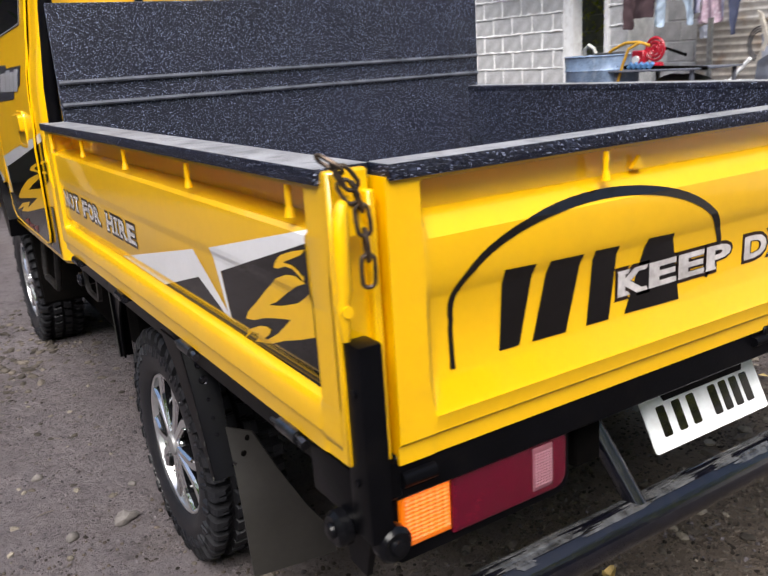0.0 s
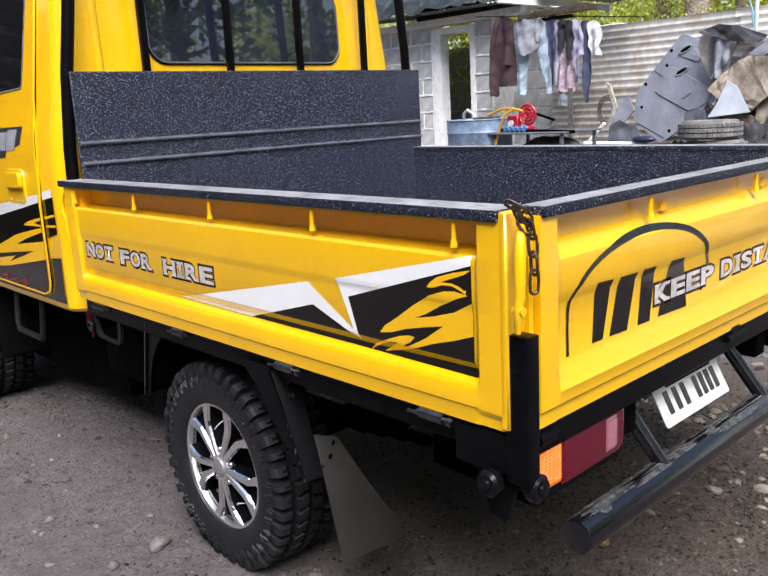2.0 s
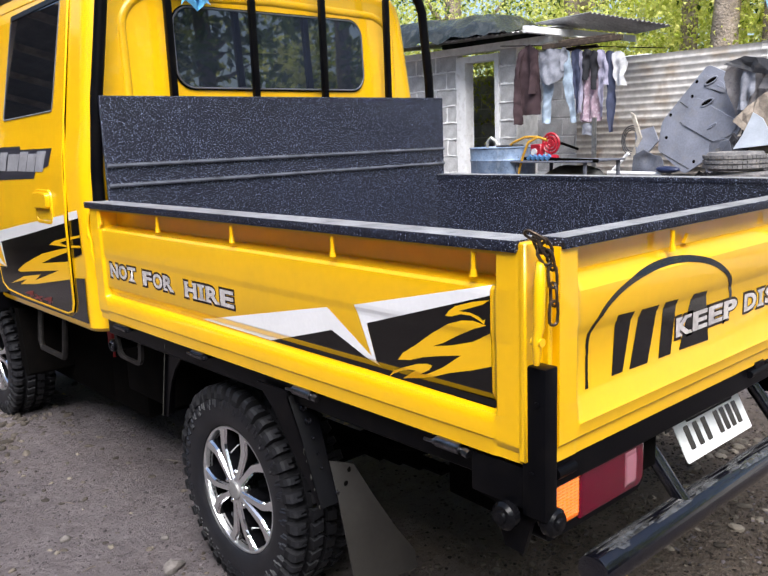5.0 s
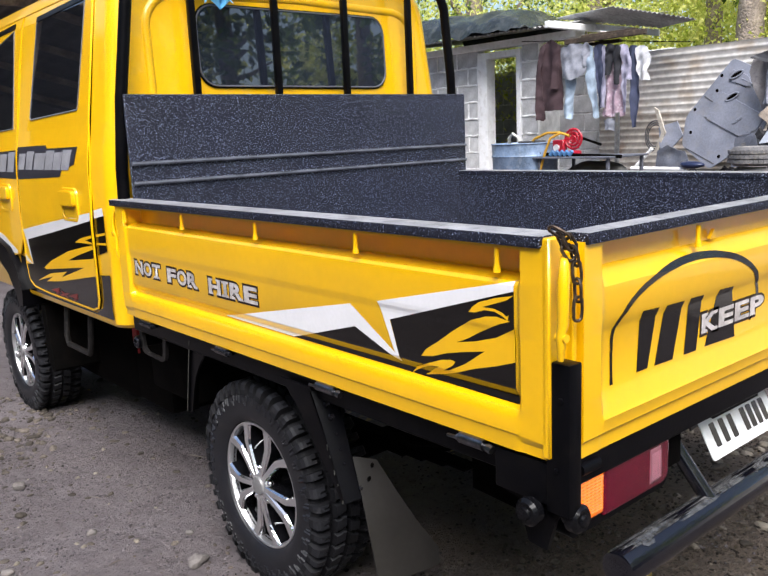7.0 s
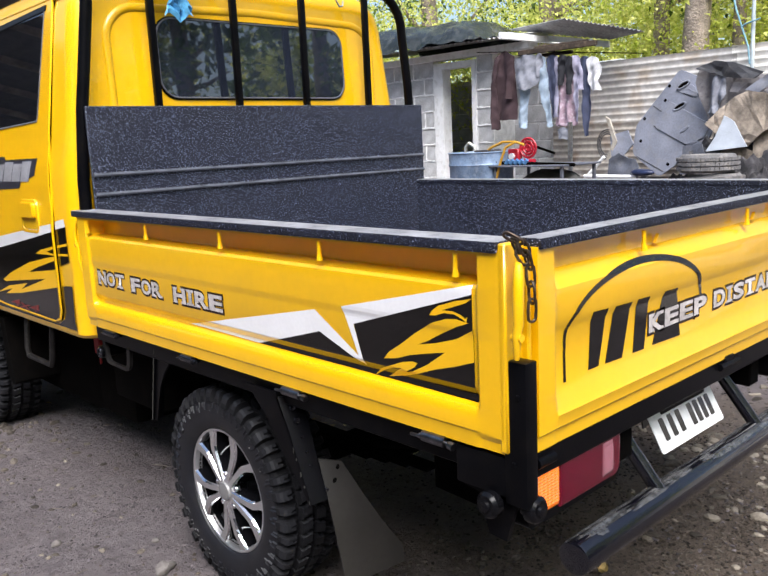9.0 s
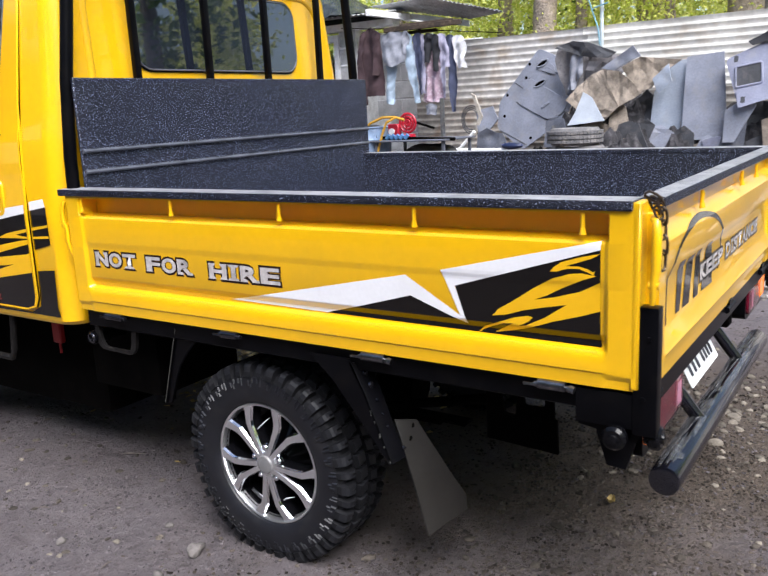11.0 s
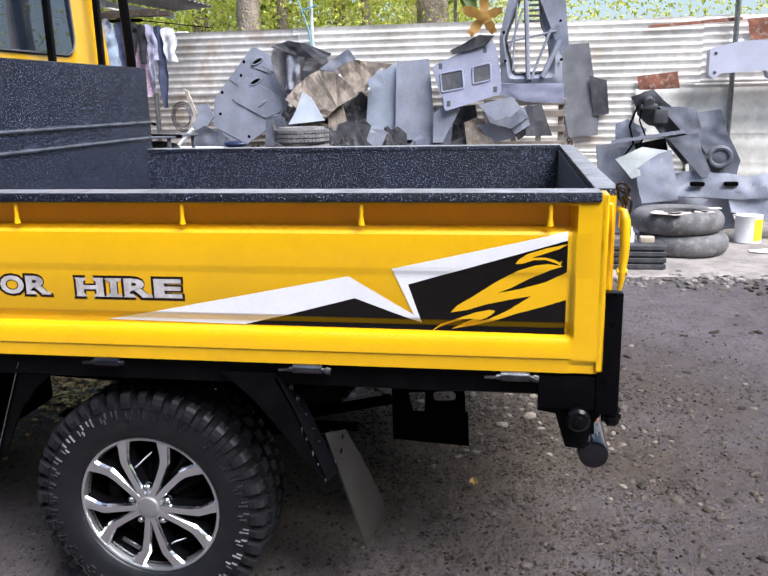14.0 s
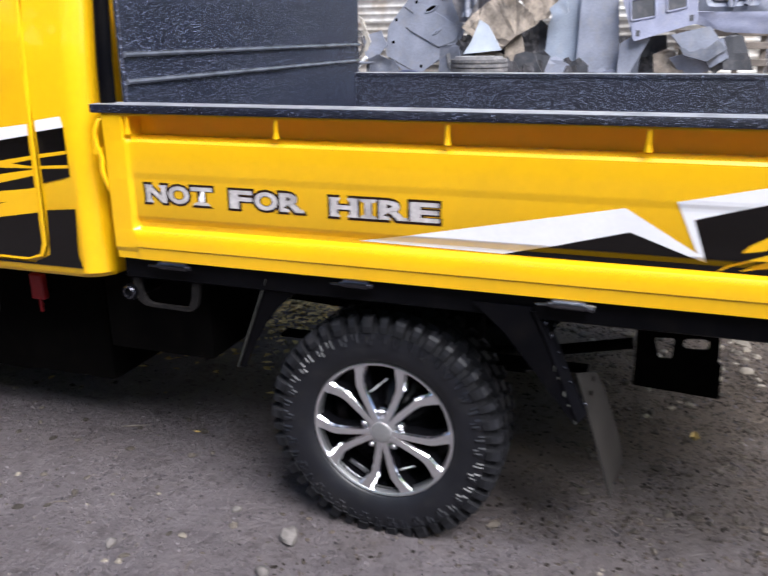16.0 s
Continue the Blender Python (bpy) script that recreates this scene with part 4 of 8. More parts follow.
    lathe(cb, [(0.0, 0.1120), (0.026, 0.1118), (0.031, 0.1105), (0.0335, 0.107), (0.0335, 0.095)], 32, one)
    cap = mesh_of(cb, CAPM, True)
    return tyre, rim_lip, dish, spokes, hub, nut, cap


def wheel(m, meshes):
    tyre, rim_lip, dish, spokes, hub, nut, cap = meshes
    w = part("wheel", tyre, None, truck, "black off-road tyre on a two-tone alloy wheel", m=m)
    rim = part("alloy_rim", dish, None, w, "black alloy rim with machined twin spokes")
    part("rim_lip", rim_lip, None, w)
    part("hub", hub, None, w)
    part("hub_cap", cap, None, w, "grey hub cap disc")
    for i in range(5):
        for s in (0, 1):
            part("spoke", spokes[s], None, w, m=Matrix.Rotation(radians(-90 + 72 * i), 4, "Z"))
        part("wheel_nut", nut, None, w, m=Matrix.Rotation(radians(90 + 72 * i), 4, "Z"))
    return w


WM = wheel_meshes()
def wheel_pose(x, y, out, spin=0):
    base = Matrix(((0, 0, -1, 0), (-1, 0, 0, 0), (0, 1, 0, 0), (0, 0, 0, 1))) if out < 0 else Matrix(((0, 0, 1, 0), (1, 0, 0, 0), (0, 1, 0, 0), (0, 0, 0, 1)))
    return Matrix.Translation((x, y, 0.350)) @ base @ Matrix.Rotation(radians(spin), 4, "Z")


rear_wheel = wheel(wheel_pose(0.165, 1.306, -1, 2), WM)
FILM = surface("white_film", (0.7, 0.7, 0.72), rough=0.3, vary=0.1, bump=0.0)
for a0, r0, a1, r1 in ((118, 0.120, 84, 0.165), (-75, 0.150, -52, 0.150)):
    bm = bmesh.new()
    pts = []
    for i in range(6):
        t = i / 5
        a, r = radians(a0 + (a1 - a0) * t), r0 + (r1 - r0) * t - 0.012 * math.sin(3.14 * t)
        pts.append((r * math.cos(a), r * math.sin(a), 0.072 + 0.014 * math.sin(3.14 * t)))
    sweep(bm, pts, [0.0012, 0.002, 0.0024, 0.0024, 0.002, 0.001], 5)
    part("film_scrap", bm, FILM, rear_wheel, "shred of white film caught in the spokes")
bm = bmesh.new()
box(bm, -0.035, 0.035, -0.008, 0.008, 0.0, 0.006, 0.002, 1, Matrix.Rotation(radians(-122), 4, "Z") @ Matrix.Translation((0.186, 0, 0.050)) @ Matrix.Rotation(radians(90), 4, "Z"))
part("balance_weight", bm, GUNMETAL, rear_wheel, "grey balance weight stuck in the rim")
wheel(wheel_pose(0.160, 3.945, -1, 20), WM)
wheel(wheel_pose(1.742, 1.303, 1, 35), WM)
wheel(wheel_pose(1.742, 3.950, 1, 10), WM)

# ---- decals ----
SL = [z for z in SIDE_Z]
SS = [0.088, 0.092, 0.096, 0.1, 0.5, 1.0, 1.5, 2.052, 2.058]
def on_side(lift):
    return lambda u, v: Vector((side_d(u, v) - lift, u, v))


def side_decal(name, outline, material, lift, label="", parent=None):
    bm = bmesh.new()
    poly_face(bm, outline)
    return part(name, drape(bm, SL, SS, on_side(lift)), material, parent or left_side, label, smooth=False)


side_decal("black_graphic", [(0.946, 0.946), (0.641, 1.030), (0.468, 0.969), (0.501, 1.068), (0.106, 1.187), (0.106, 0.942), (0.50, 0.944)], BLACK_VINYL, 0.0010, "black and white flame decal")
side_decal("white_stripe", [(1.341, 0.951), (0.656, 1.086), (0.480, 0.983), (0.466, 0.965), (0.641, 1.028), (0.946, 0.946)], WHITE_VINYL, 0.0016)
side_decal("white_stripe", [(0.106, 1.206), (0.542, 1.108), (0.486, 0.985), (0.466, 0.965), (0.501, 1.067), (0.106, 1.185)], WHITE_VINYL, 0.0018)
UPPER_FLAME = [(0.106, 1.176), (0.156, 1.165), (0.203, 1.15), (0.222, 1.137), (0.232, 1.125), (0.214, 1.126), (0.187, 1.135), (0.158, 1.136), (0.136, 1.129), (0.122, 1.122), (0.119, 1.134), (0.125, 1.13), (0.137, 1.137), (0.159, 1.142), (0.192, 1.141), (0.165, 1.15), (0.125, 1.164)]
LOWER_FLAME = [(0.392, 0.996), (0.375, 1.015), (0.331, 1.042), (0.278, 1.078), (0.225, 1.108), (0.183, 1.122), (0.152, 1.126), (0.116, 1.121), (0.15, 1.109), (0.201, 1.085), (0.243, 1.062), (0.275, 1.049), (0.221, 1.06), (0.157, 1.079), (0.106, 1.106), (0.106, 1.035), (0.161, 1.016), (0.226, 0.997), (0.28, 0.977), (0.336, 0.96), (0.391, 0.948), (0.371, 0.96), (0.349, 0.973), (0.334, 0.981), (0.361, 0.978), (0.395, 0.966), (0.424, 0.952), (0.443, 0.94), (0.418, 0.963), (0.373, 0.981), (0.328, 0.998), (0.294, 1.005), (0.279, 1.003), (0.29, 0.991), (0.321, 0.974), (0.297, 0.98), (0.249, 1.004), (0.191, 1.043), (0.251, 1.031), (0.306, 1.018), (0.351, 1.003)]
for i, o in enumerate((UPPER_FLAME, LOWER_FLAME)):
    side_decal("yellow_flame", o, YELLOW, 0.0020 + 0.0003 * i)


FEET = {"N": (0.14,), "T": (0.5,), "F": (0.2,), "H": (0.16, 0.84), "I": (0.5,), "R": (0.2, 0.85), "K": (0.18, 0.85), "P": (0.2,), "A": (0.1, 0.9)}
HEADS = {"N": (0.14, 0.86), "H": (0.16, 0.84), "I": (0.5,), "K": (0.18, 0.82)}


def word(text, rect, place, levels, stations, parent, flip):
    """A word in silver with a dark outline, fitted to rect (u0, u1, v0, v1), where u0 is its reading start; each letter has slab feet."""
    u0, u1, v0, v1 = rect
    widths = [0.62 if c == "I" else 1.0 for c in text]
    total = sum(widths)
    at = 0.0
    for c, w in zip(text, widths):
        a, b = u0 + (u1 - u0) * (at + 0.035 * w) / total, u0 + (u1 - u0) * (at + 0.965 * w) / total
        at += w
        for mat, fat, lift, grow in ((EDGING, 0.090, 0.0010, 0.0068), (SILVER_VINYL, 0.040, 0.0017, -0.0002)):
            bm, feet_bm = lettering(c, 1.0, fat, 1.0), bmesh.new()
            xs, ys = [v.co.x for v in bm.verts], [v.co.y for v in bm.verts]
            x0, x1, y0, y1 = min(xs), max(xs), min(ys), max(ys)
            inset = 0.30 if c == "I" else 0.0
            for v in bm.verts:
                v.co.x = inset + (1 - 2 * inset) * (v.co.x - x0) / (x1 - x0)
                v.co.y = (v.co.y - y0) / (y1 - y0)
            t, hw = 0.17, (0.5 if c == "I" else 0.34 if c == "T" else 0.19)
            for feet, lo in ((FEET.get(c, ()), 0.0), (HEADS.get(c, ()), 1.0 - t)):
                for p in feet:
                    poly_face(feet_bm, [(max(-0.03, p - hw * (1.25 if lo == 0 else 0.75)), lo), (min(1.03, p + hw * (1.25 if lo == 0 else 0.75)), lo), (min(1.03, p + hw * (0.75 if lo == 0 else 1.25)), lo + t), (max(-0.03, p - hw * (0.75 if lo == 0 else 1.25)), lo + t)])
            sgn = 1 if b > a else -1
            for v in bm.verts[:] + feet_bm.verts[:]:
                v.co.x = (a - sgn * grow) + v.co.x * (b - a + 2 * sgn * grow)
                v.co.y = (v0 - grow) + v.co.y * (v1 - v0 + 2 * grow)
            drape(bm, levels, stations, place(lift))
            drape(feet_bm, levels, stations, place(lift + 0.0002))
            tmp = bpy.data.meshes.new("feet")
            feet_bm.to_mesh(tmp)
            feet_bm.free()
            bm.from_mesh(tmp)
            bpy.data.meshes.remove(tmp)
            part("letter_outline" if mat is EDGING else "letter", bm, mat, parent, "dark letter edging" if mat is EDGING else "silver letter " + c, smooth=False)


for text, a, b, v in (("NOT", 2.012, 1.783, 1.022), ("FOR", 1.733, 1.497, 1.020), ("HIRE", 1.424, 1.111, 1.017)):
    word(text, (a, b, v, v + 0.053), on_side, SL, SS, left_side, True)

GL = [z for z in GATE_Z]
GS = [0.130, 0.134, 0.138, 0.142, 0.5, 0.9, 1.3]
def on_gate(lift):
    return lambda u, v: Vector((u, gate_d(u, v) - lift, v))


def gate_decal(name, outline, material, lift, label=""):
    bm = bmesh.new()
    poly_face(bm, outline)
    return part(name, drape(bm, GL, GS, on_gate(lift)), material, tailgate, label, smooth=False)


arc_o, arc_i = [], []
foot = [(0.173, 0.966), (0.1735, 0.985), (0.1725, 1.012), (0.1720, 1.036)]
for i in range(41):
    t = 0.0095 + 0.0095 * max(0.0, math.sin(radians(180 * (i - 4) / 36))) ** 0.8 if i > 3 else 0.0095 + 0.002 * (i == 0)
    if i < 4:
        arc_o.append(foot[i])
        arc_i.append((foot[i][0] + t, foot[i][1]))
        continue
    a = radians(186 - 214 * (i - 4) / 36)
    c, s = math.cos(a), math.sin(a)
    arc_o.append((0.508 + 0.336 * c, 1.060 + 0.147 * s))
    arc_i.append((0.508 + (0.336 - t * 1.0) * c, 1.060 + (0.147 - t * 0.85) * s))
bm = bmesh.new()
for i in range(40):
    bm.faces.new([bm.verts.new((u, v, 0)) for u, v in (arc_o[i], arc_o[i + 1], arc_i[i + 1], arc_i[i])])
bmesh.ops.remove_doubles(bm, verts=bm.verts[:], dist=1e-5)
part("oval_arc", drape(bm, GL, GS, on_gate(0.0012)), BLACK_VINYL, tailgate, "thin black open oval", smooth=False)
for o in ([(0.274, 0.972), (0.318, 0.972), (0.352, 1.106), (0.284, 1.109)], [(0.346, 0.971), (0.424, 0.969), (0.462, 1.102), (0.384, 1.104)],
          [(0.473, 0.969), (0.530, 0.968), (0.550, 1.101), (0.489, 1.103)], [(0.570, 0.969), (0.722, 0.965), (0.697, 1.099), (0.626, 1.101)]):
    gate_decal("black_mark", o, BLACK_VINYL, 0.0012)
word("KEEP", (0.549, 0.880, 1.003, 1.052), on_gate, GL, GS, tailgate, False)
word("DISTANCE", (0.918, 1.535, 1.003, 1.052), on_gate, GL, GS, tailgate, False)

# ---- cab ----
LEVELS = [(0.762, 0.012, 2.205, 4.70), (0.778, 0.0, 2.195, 4.70), (1.20, 0.003, 2.19, 4.74), (1.40, 0.012, 2.19, 4.73), (1.48, 0.020, 2.19, 4.72), (1.60, 0.041, 2.192, 4.62), (1.90, 0.080, 2.205, 4.40), (2.10, 0.106, 2.212, 4.26),
          (2.165, 0.126, 2.218, 4.18), (2.225, 0.170, 2.232, 4.05), (2.275, 0.26, 2.265, 3.9), (2.315, 0.45, 2.45, 3.6)]


def cab_x(z):
    return float(np.interp(z, [a[0] for a in LEVELS], [a[1] for a in LEVELS])) - 0.004


def cab_rear(z):
    return float(np.interp(z, [a[0] for a in LEVELS], [a[2] for a in LEVELS]))


bm = bmesh.new()
rings = []
for z, inset, y0, y1 in LEVELS:
    r = min(0.085, (y1 - y0) / 3)
    rings.append([bm.verts.new((u, v, z)) for u, v in rounded(inset - 0.004, 1.904 - inset, y0, y1, r, 6)])
for a, b in zip(rings, rings[1:]):
    for i in range(len(a)):
        j = (i + 1) % len(a)
        bm.faces.new((a[i], a[j], b[j], b[i]))
bm.faces.new(rings[-1])
bm.faces.new(rings[0][::-1])
cab = part("cab_body", bm, YELLOW, truck, "yellow double cab")
CL = [a[0] for a in LEVELS[1:9]] + [1.0, 1.4, 1.75]


def on_cab(lift):
    return lambda u, v: Vector((cab_x(v) - lift, u, v))


def cab_patch(name, outline, material, lift, parent, label="", thick=0.0, smooth=False):
    bm = bmesh.new()
    poly_face(bm, outline)
    drape(bm, CL, [], on_cab(lift))
    if thick:
        thicken(bm, thick)
    return part(name, bm, material, parent, label, smooth=smooth)


REAR_DOOR = [(2.400, 0.865), (2.418, 0.828), (2.48, 0.813), (3.063, 0.816), (3.28, 0.825), (3.35, 0.855), (3.372, 0.935), (3.375, 1.05), (3.375, 1.60), (3.34, 1.95), (3.30, 2.155), (2.42, 2.160), (2.398, 2.13), (2.412, 1.62), (2.394, 1.20)]
FRONT_DOOR = [(3.395, 1.06), (3.46, 0.98), (3.60, 0.96), (4.36, 0.96), (4.42, 1.02), (4.42, 1.60), (4.18, 2.14), (3.33, 2.155), (3.365, 1.95), (3.395, 1.60)]


def grown(o, d):
    c = Vector((sum(u for u, v in o) / len(o), sum(v for u, v in o) / len(o)))
    return [(u + d * (1 if u > c.x else -1), v + d * (1 if v > c.y else -1)) for u, v in o]


def door(outline, window, handle_y, label):
    cab_patch("door_gap", grown(outline, 0.004), CHASSIS, 0.0025, cab)
    d = cab_patch("cab_door", outline, YELLOW, 0.008, truck, label, 0.004)
    cab_patch("window_seal", grown(window, 0.018), BLACK, 0.010, d)
    cab_patch("window_glass", window, GLASS_DARK, 0.013, d, "dark tinted side window")
    bm = bmesh.new()
    sweep(bm, [on_cab(0.0135)(u, v) for u, v in window], 0.0035, 6, True)
    part("window_bead", bm, RIBM, d)
    x = cab_x(1.24) - 0.009
    bm = bmesh.new()
    ring_o, ring_i = rounded(handle_y - 0.092, handle_y + 0.116, 1.190, 1.340, 0.03, 4), rounded(handle_y - 0.068, handle_y + 0.094, 1.208, 1.322, 0.018, 4)
    tiers = [[bm.verts.new((x - w, u, v)) for u, v in o] for o, w in ((ring_o, 0.0), (grown(ring_o, -0.003), 0.008), (grown(ring_i, 0.003), 0.008), (ring_i, 0.0012))]
    for p, q in zip(tiers, tiers[1:]):
        for i in range(len(p)):
            j = (i + 1) % len(p)
            bm.faces.new((p[i], p[j], q[j], q[i]))
    bmesh.ops.recalc_face_normals(bm, faces=bm.faces[:])
    h = part("door_handle", bm, YELLOW, d, "yellow door handle in a raised frame")
    bm = bmesh.new()
    slab(bm, rounded(handle_y - 0.074, handle_y + 0.100, 1.258, 1.326, 0.014, 3), lambda u, v, w: (x - 0.004 - w, u, v), 0.020)
    bmesh.ops.bevel(bm, geom=bm.edges[:], offset=0.004, segments=2, affect="EDGES")
    part("handle_grip", bm, YELLOW, h)
    bm = bmesh.new()
    slab(bm, ring_i, lambda u, v, w: (x - 0.0062 - w, u, v), 0.0008)
    part("handle_recess", bm, YELLOW, h)
    bm = bmesh.new()
    sweep(bm, [on_cab(0.0105)(u, v) for u, v in outline], 0.0045, 6, True)
    part("door_edge", bm, YELLOW, d)
    top = [p for p in window if p[1] > 1.9]
    us = [p[0] for p in top]
    cab_patch("rain_visor", [(min(us) - 0.01, 2.136), (max(us), 2.122), (max(us), 2.098), (min(us) - 0.01, 2.112)], BLACK, 0.017, d, "", 0.004)
    return d


rear_door = door(REAR_DOOR, [(2.545, 1.668), (3.172, 1.652), (3.182, 1.665), (3.092, 2.085), (3.068, 2.108), (2.485, 2.122), (2.468, 2.108), (2.534, 1.682)], 2.624, "closed yellow rear door with a black flame decal")
front_door = door(FRONT_DOOR, [(3.46, 1.62), (4.28, 1.60), (4.10, 2.0), (3.45, 2.10)], 3.60, "closed yellow front door")

# body side graphics of the cab
cab_patch("black_graphic", [(3.368, 0.935), (3.345, 0.858), (3.27, 0.830), (3.063, 0.822), (2.469, 0.819), (2.424, 0.834), (2.410, 0.87), (2.406, 1.206), (2.584, 1.177), (2.917, 1.124), (3.309, 1.064), (3.262, 0.955), (3.262, 0.942)], BLACK_VINYL, 0.0135, rear_door, "black and white flame decal")
cab_patch("white_stripe", [(3.368, 1.111), (3.006, 1.162), (2.571, 1.219), (2.406, 1.240), (2.406, 1.206), (2.584, 1.177), (2.917, 1.124), (3.309, 1.064)], WHITE_VINYL, 0.0140, rear_door)
cab_patch("white_stripe", [(3.350, 1.10), (3.300, 1.062), (3.254, 0.940), (3.300, 1.0)], WHITE_VINYL, 0.0143, rear_door)
cab_patch("white_stripe", [(3.368, 0.985), (3.254, 0.940), (3.368, 0.952)], WHITE_VINYL, 0.0146, rear_door)
cab_patch("white_stripe", [(3.90, 1.085), (3.744, 1.063), (3.50, 0.992), (3.50, 0.972), (3.90, 0.975)], WHITE_VINYL, 0.0140, front_door)
for o in ([(2.615, 1.100), (2.544, 1.122), (2.406, 1.145), (2.406, 1.133), (2.482, 1.118), (2.43, 1.114), (2.406, 1.113), (2.406, 1.106), (2.464, 1.105)],
          [(3.088, 0.941), (2.966, 0.986), (2.716, 1.052), (2.497, 1.089), (2.406, 1.102), (2.406, 1.084), (2.598, 1.043), (2.73, 1.008), (2.428, 1.042), (2.406, 1.047), (2.406, 0.969), (2.864, 0.897), (3.07, 0.874), (2.967, 0.909), (3.208, 0.864),
           (3.008, 0.919), (2.764, 0.953), (2.851, 0.916), (2.526, 0.995), (3.054, 0.936)]):
    cab_patch("yellow_flame", o, YELLOW, 0.0145, rear_door)
# red drive mark low on the door
bm = lettering("4x4", 1.0, 0.02, 1.0)
xs, ys = [v.co.x for v in bm.verts], [v.co.y for v in bm.verts]
for v in bm.verts:
    a, b = (v.co.x - min(xs)) / (max(xs) - min(xs)), (v.co.y - min(ys)) / (max(ys) - min(ys))
    v.co = (3.02 - 0.36 * a - 0.03 * b, 0.826 + 0.036 * b, 0)
part("drive_mark", drape(bm, CL, [], on_cab(0.0150)), surface("faded_red_vinyl", (0.16, 0.020, 0.018), rough=0.4, vary=0.4, scale=20, bump=0.0), rear_door, "faded red letters 4x4", smooth=False)
cab_patch("black_graphic", [(3.50, 0.97), (3.395, 0.96), (3.384, 0.855), (3.30, 0.815), (3.063, 0.804), (2.46, 0.800), (2.394, 0.830), (2.384, 0.975), (2.272, 0.985), (2.282, 0.836), (2.270, 0.795), (2.80, 0.793), (3.50, 0.793)], BLACK_VINYL, 0.003, cab)
cab_patch("black_graphic", [(2.276, 1.085), (2.384, 1.060), (2.384, 1.216), (2.280, 1.232)], BLACK_VINYL, 0.003, cab)
cab_patch("white_stripe", [(2.280, 1.232), (2.384, 1.216), (2.384, 1.250), (2.290, 1.264)], WHITE_VINYL, 0.0035, cab)
cab_patch("yellow_flame", [(2.280, 1.163), (2.384, 1.149), (2.384, 1.137), (2.280, 1.153)], YELLOW, 0.0035, cab)
cab_patch("yellow_flame", [(2.280, 1.120), (2.384, 1.113), (2.384, 1.104), (2.280, 1.110)], YELLOW, 0.0035, cab)
# name sticker: a dark slab with slanted metallic bars
STICKER = surface("slate_vinyl", (0.030, 0.030, 0.042), rough=0.3, vary=0.3, scale=12, bump=0.0)
def sticker_bars(starts, z0, parent):
    for i, (u, w) in enumerate(starts):
        top = 1.503 if i % 2 else 1.493
        cab_patch("sticker_bar", [(u, z0), (u - w, z0), (u - w - 0.040, top), (u - 0.030, top)], GREY_VINYL, 0.0145, parent)
cab_patch("name_sticker", [(3.368, 1.526), (2.93, 1.528), (2.920, 1.512), (2.520, 1.514), (2.556, 1.440), (2.72, 1.412), (2.738, 1.385), (3.368, 1.367)], STICKER, 0.0135, rear_door, "dark sticker with plain metallic bars")
sticker_bars(((3.36, 0.10), (3.235, 0.10), (3.11, 0.15), (2.945, 0.10), (2.835, 0.10), (2.722, 0.10)), 1.415, rear_door)
cab_patch("name_sticker", [(3.70, 1.505), (3.402, 1.512), (3.402, 1.367), (3.72, 1.370)], STICKER, 0.0135, front_door, "dark sticker with plain metallic bars")
sticker_bars(((3.70, 0.12), (3.55, 0.11)), 1.402, front_door)
# sill guard and front arch
bm = bmesh.new()
slab(bm, [(3.42, 0.79), (3.48, 0.90), (3.62, 1.0), (3.80, 1.04), (4.1, 1.04), (4.3, 0.98), (4.42, 0.86), (4.46, 0.74), (4.40, 0.74), (4.34, 0.84), (4.22, 0.92), (4.0, 0.95), (3.8, 0.93), (3.64, 0.86), (3.54, 0.76), (3.50, 0.70), (3.44, 0.70)],
     lambda u, v, w: (-0.045 + w, u, v), 0.12)
part("wheel_arch", bm, BLACK, truck, "black wheel arch")
bm = bmesh.new()
slab(bm, [(3.42, 0.70), (3.36, 0.70), (3.30, 0.36), (3.34, 0.34), (3.40, 0.40)], lambda u, v, w: (0.04 + w, u, v), 0.26)
part("front_mud_flap", bm, CHASSIS, truck, "black rubber mud flap")
bm = bmesh.new()
sweep(bm, [(0.05, 3.02, 0.79), (0.03, 3.02, 0.60), (0.03, 3.0, 0.56), (0.03, 2.72, 0.56), (0.03, 2.70, 0.60), (0.05, 2.70, 0.79)], 0.014, 8)
part("side_step", bm, SCUFFED, truck, "bent steel tube step")
bm = bmesh.new()
box(bm, 0.255, 0.285, 2.70, 2.76, 0.56, 0.66, 0.006)
rod(bm, (0.27, 2.73, 0.56), (0.27, 2.73, 0.51), 0.006, 8)
part("red_strap", bm, surface("red_tab", (0.35, 0.01, 0.015), rough=0.5), truck, "red tab hanging under the sill")

# rear wall of the cab
def on_rear(lift):
    return lambda u, v: Vector((u, cab_rear(v) - lift, v))


def rear_patch(name, outline, material, lift, parent, label="", thick=0.0):
    bm = bmesh.new()
    poly_face(bm, outline)
    drape(bm, CL, [], on_rear(lift))
    if thick:
        thicken(bm, thick)
    return part(name, bm, material, parent, label, smooth=False)


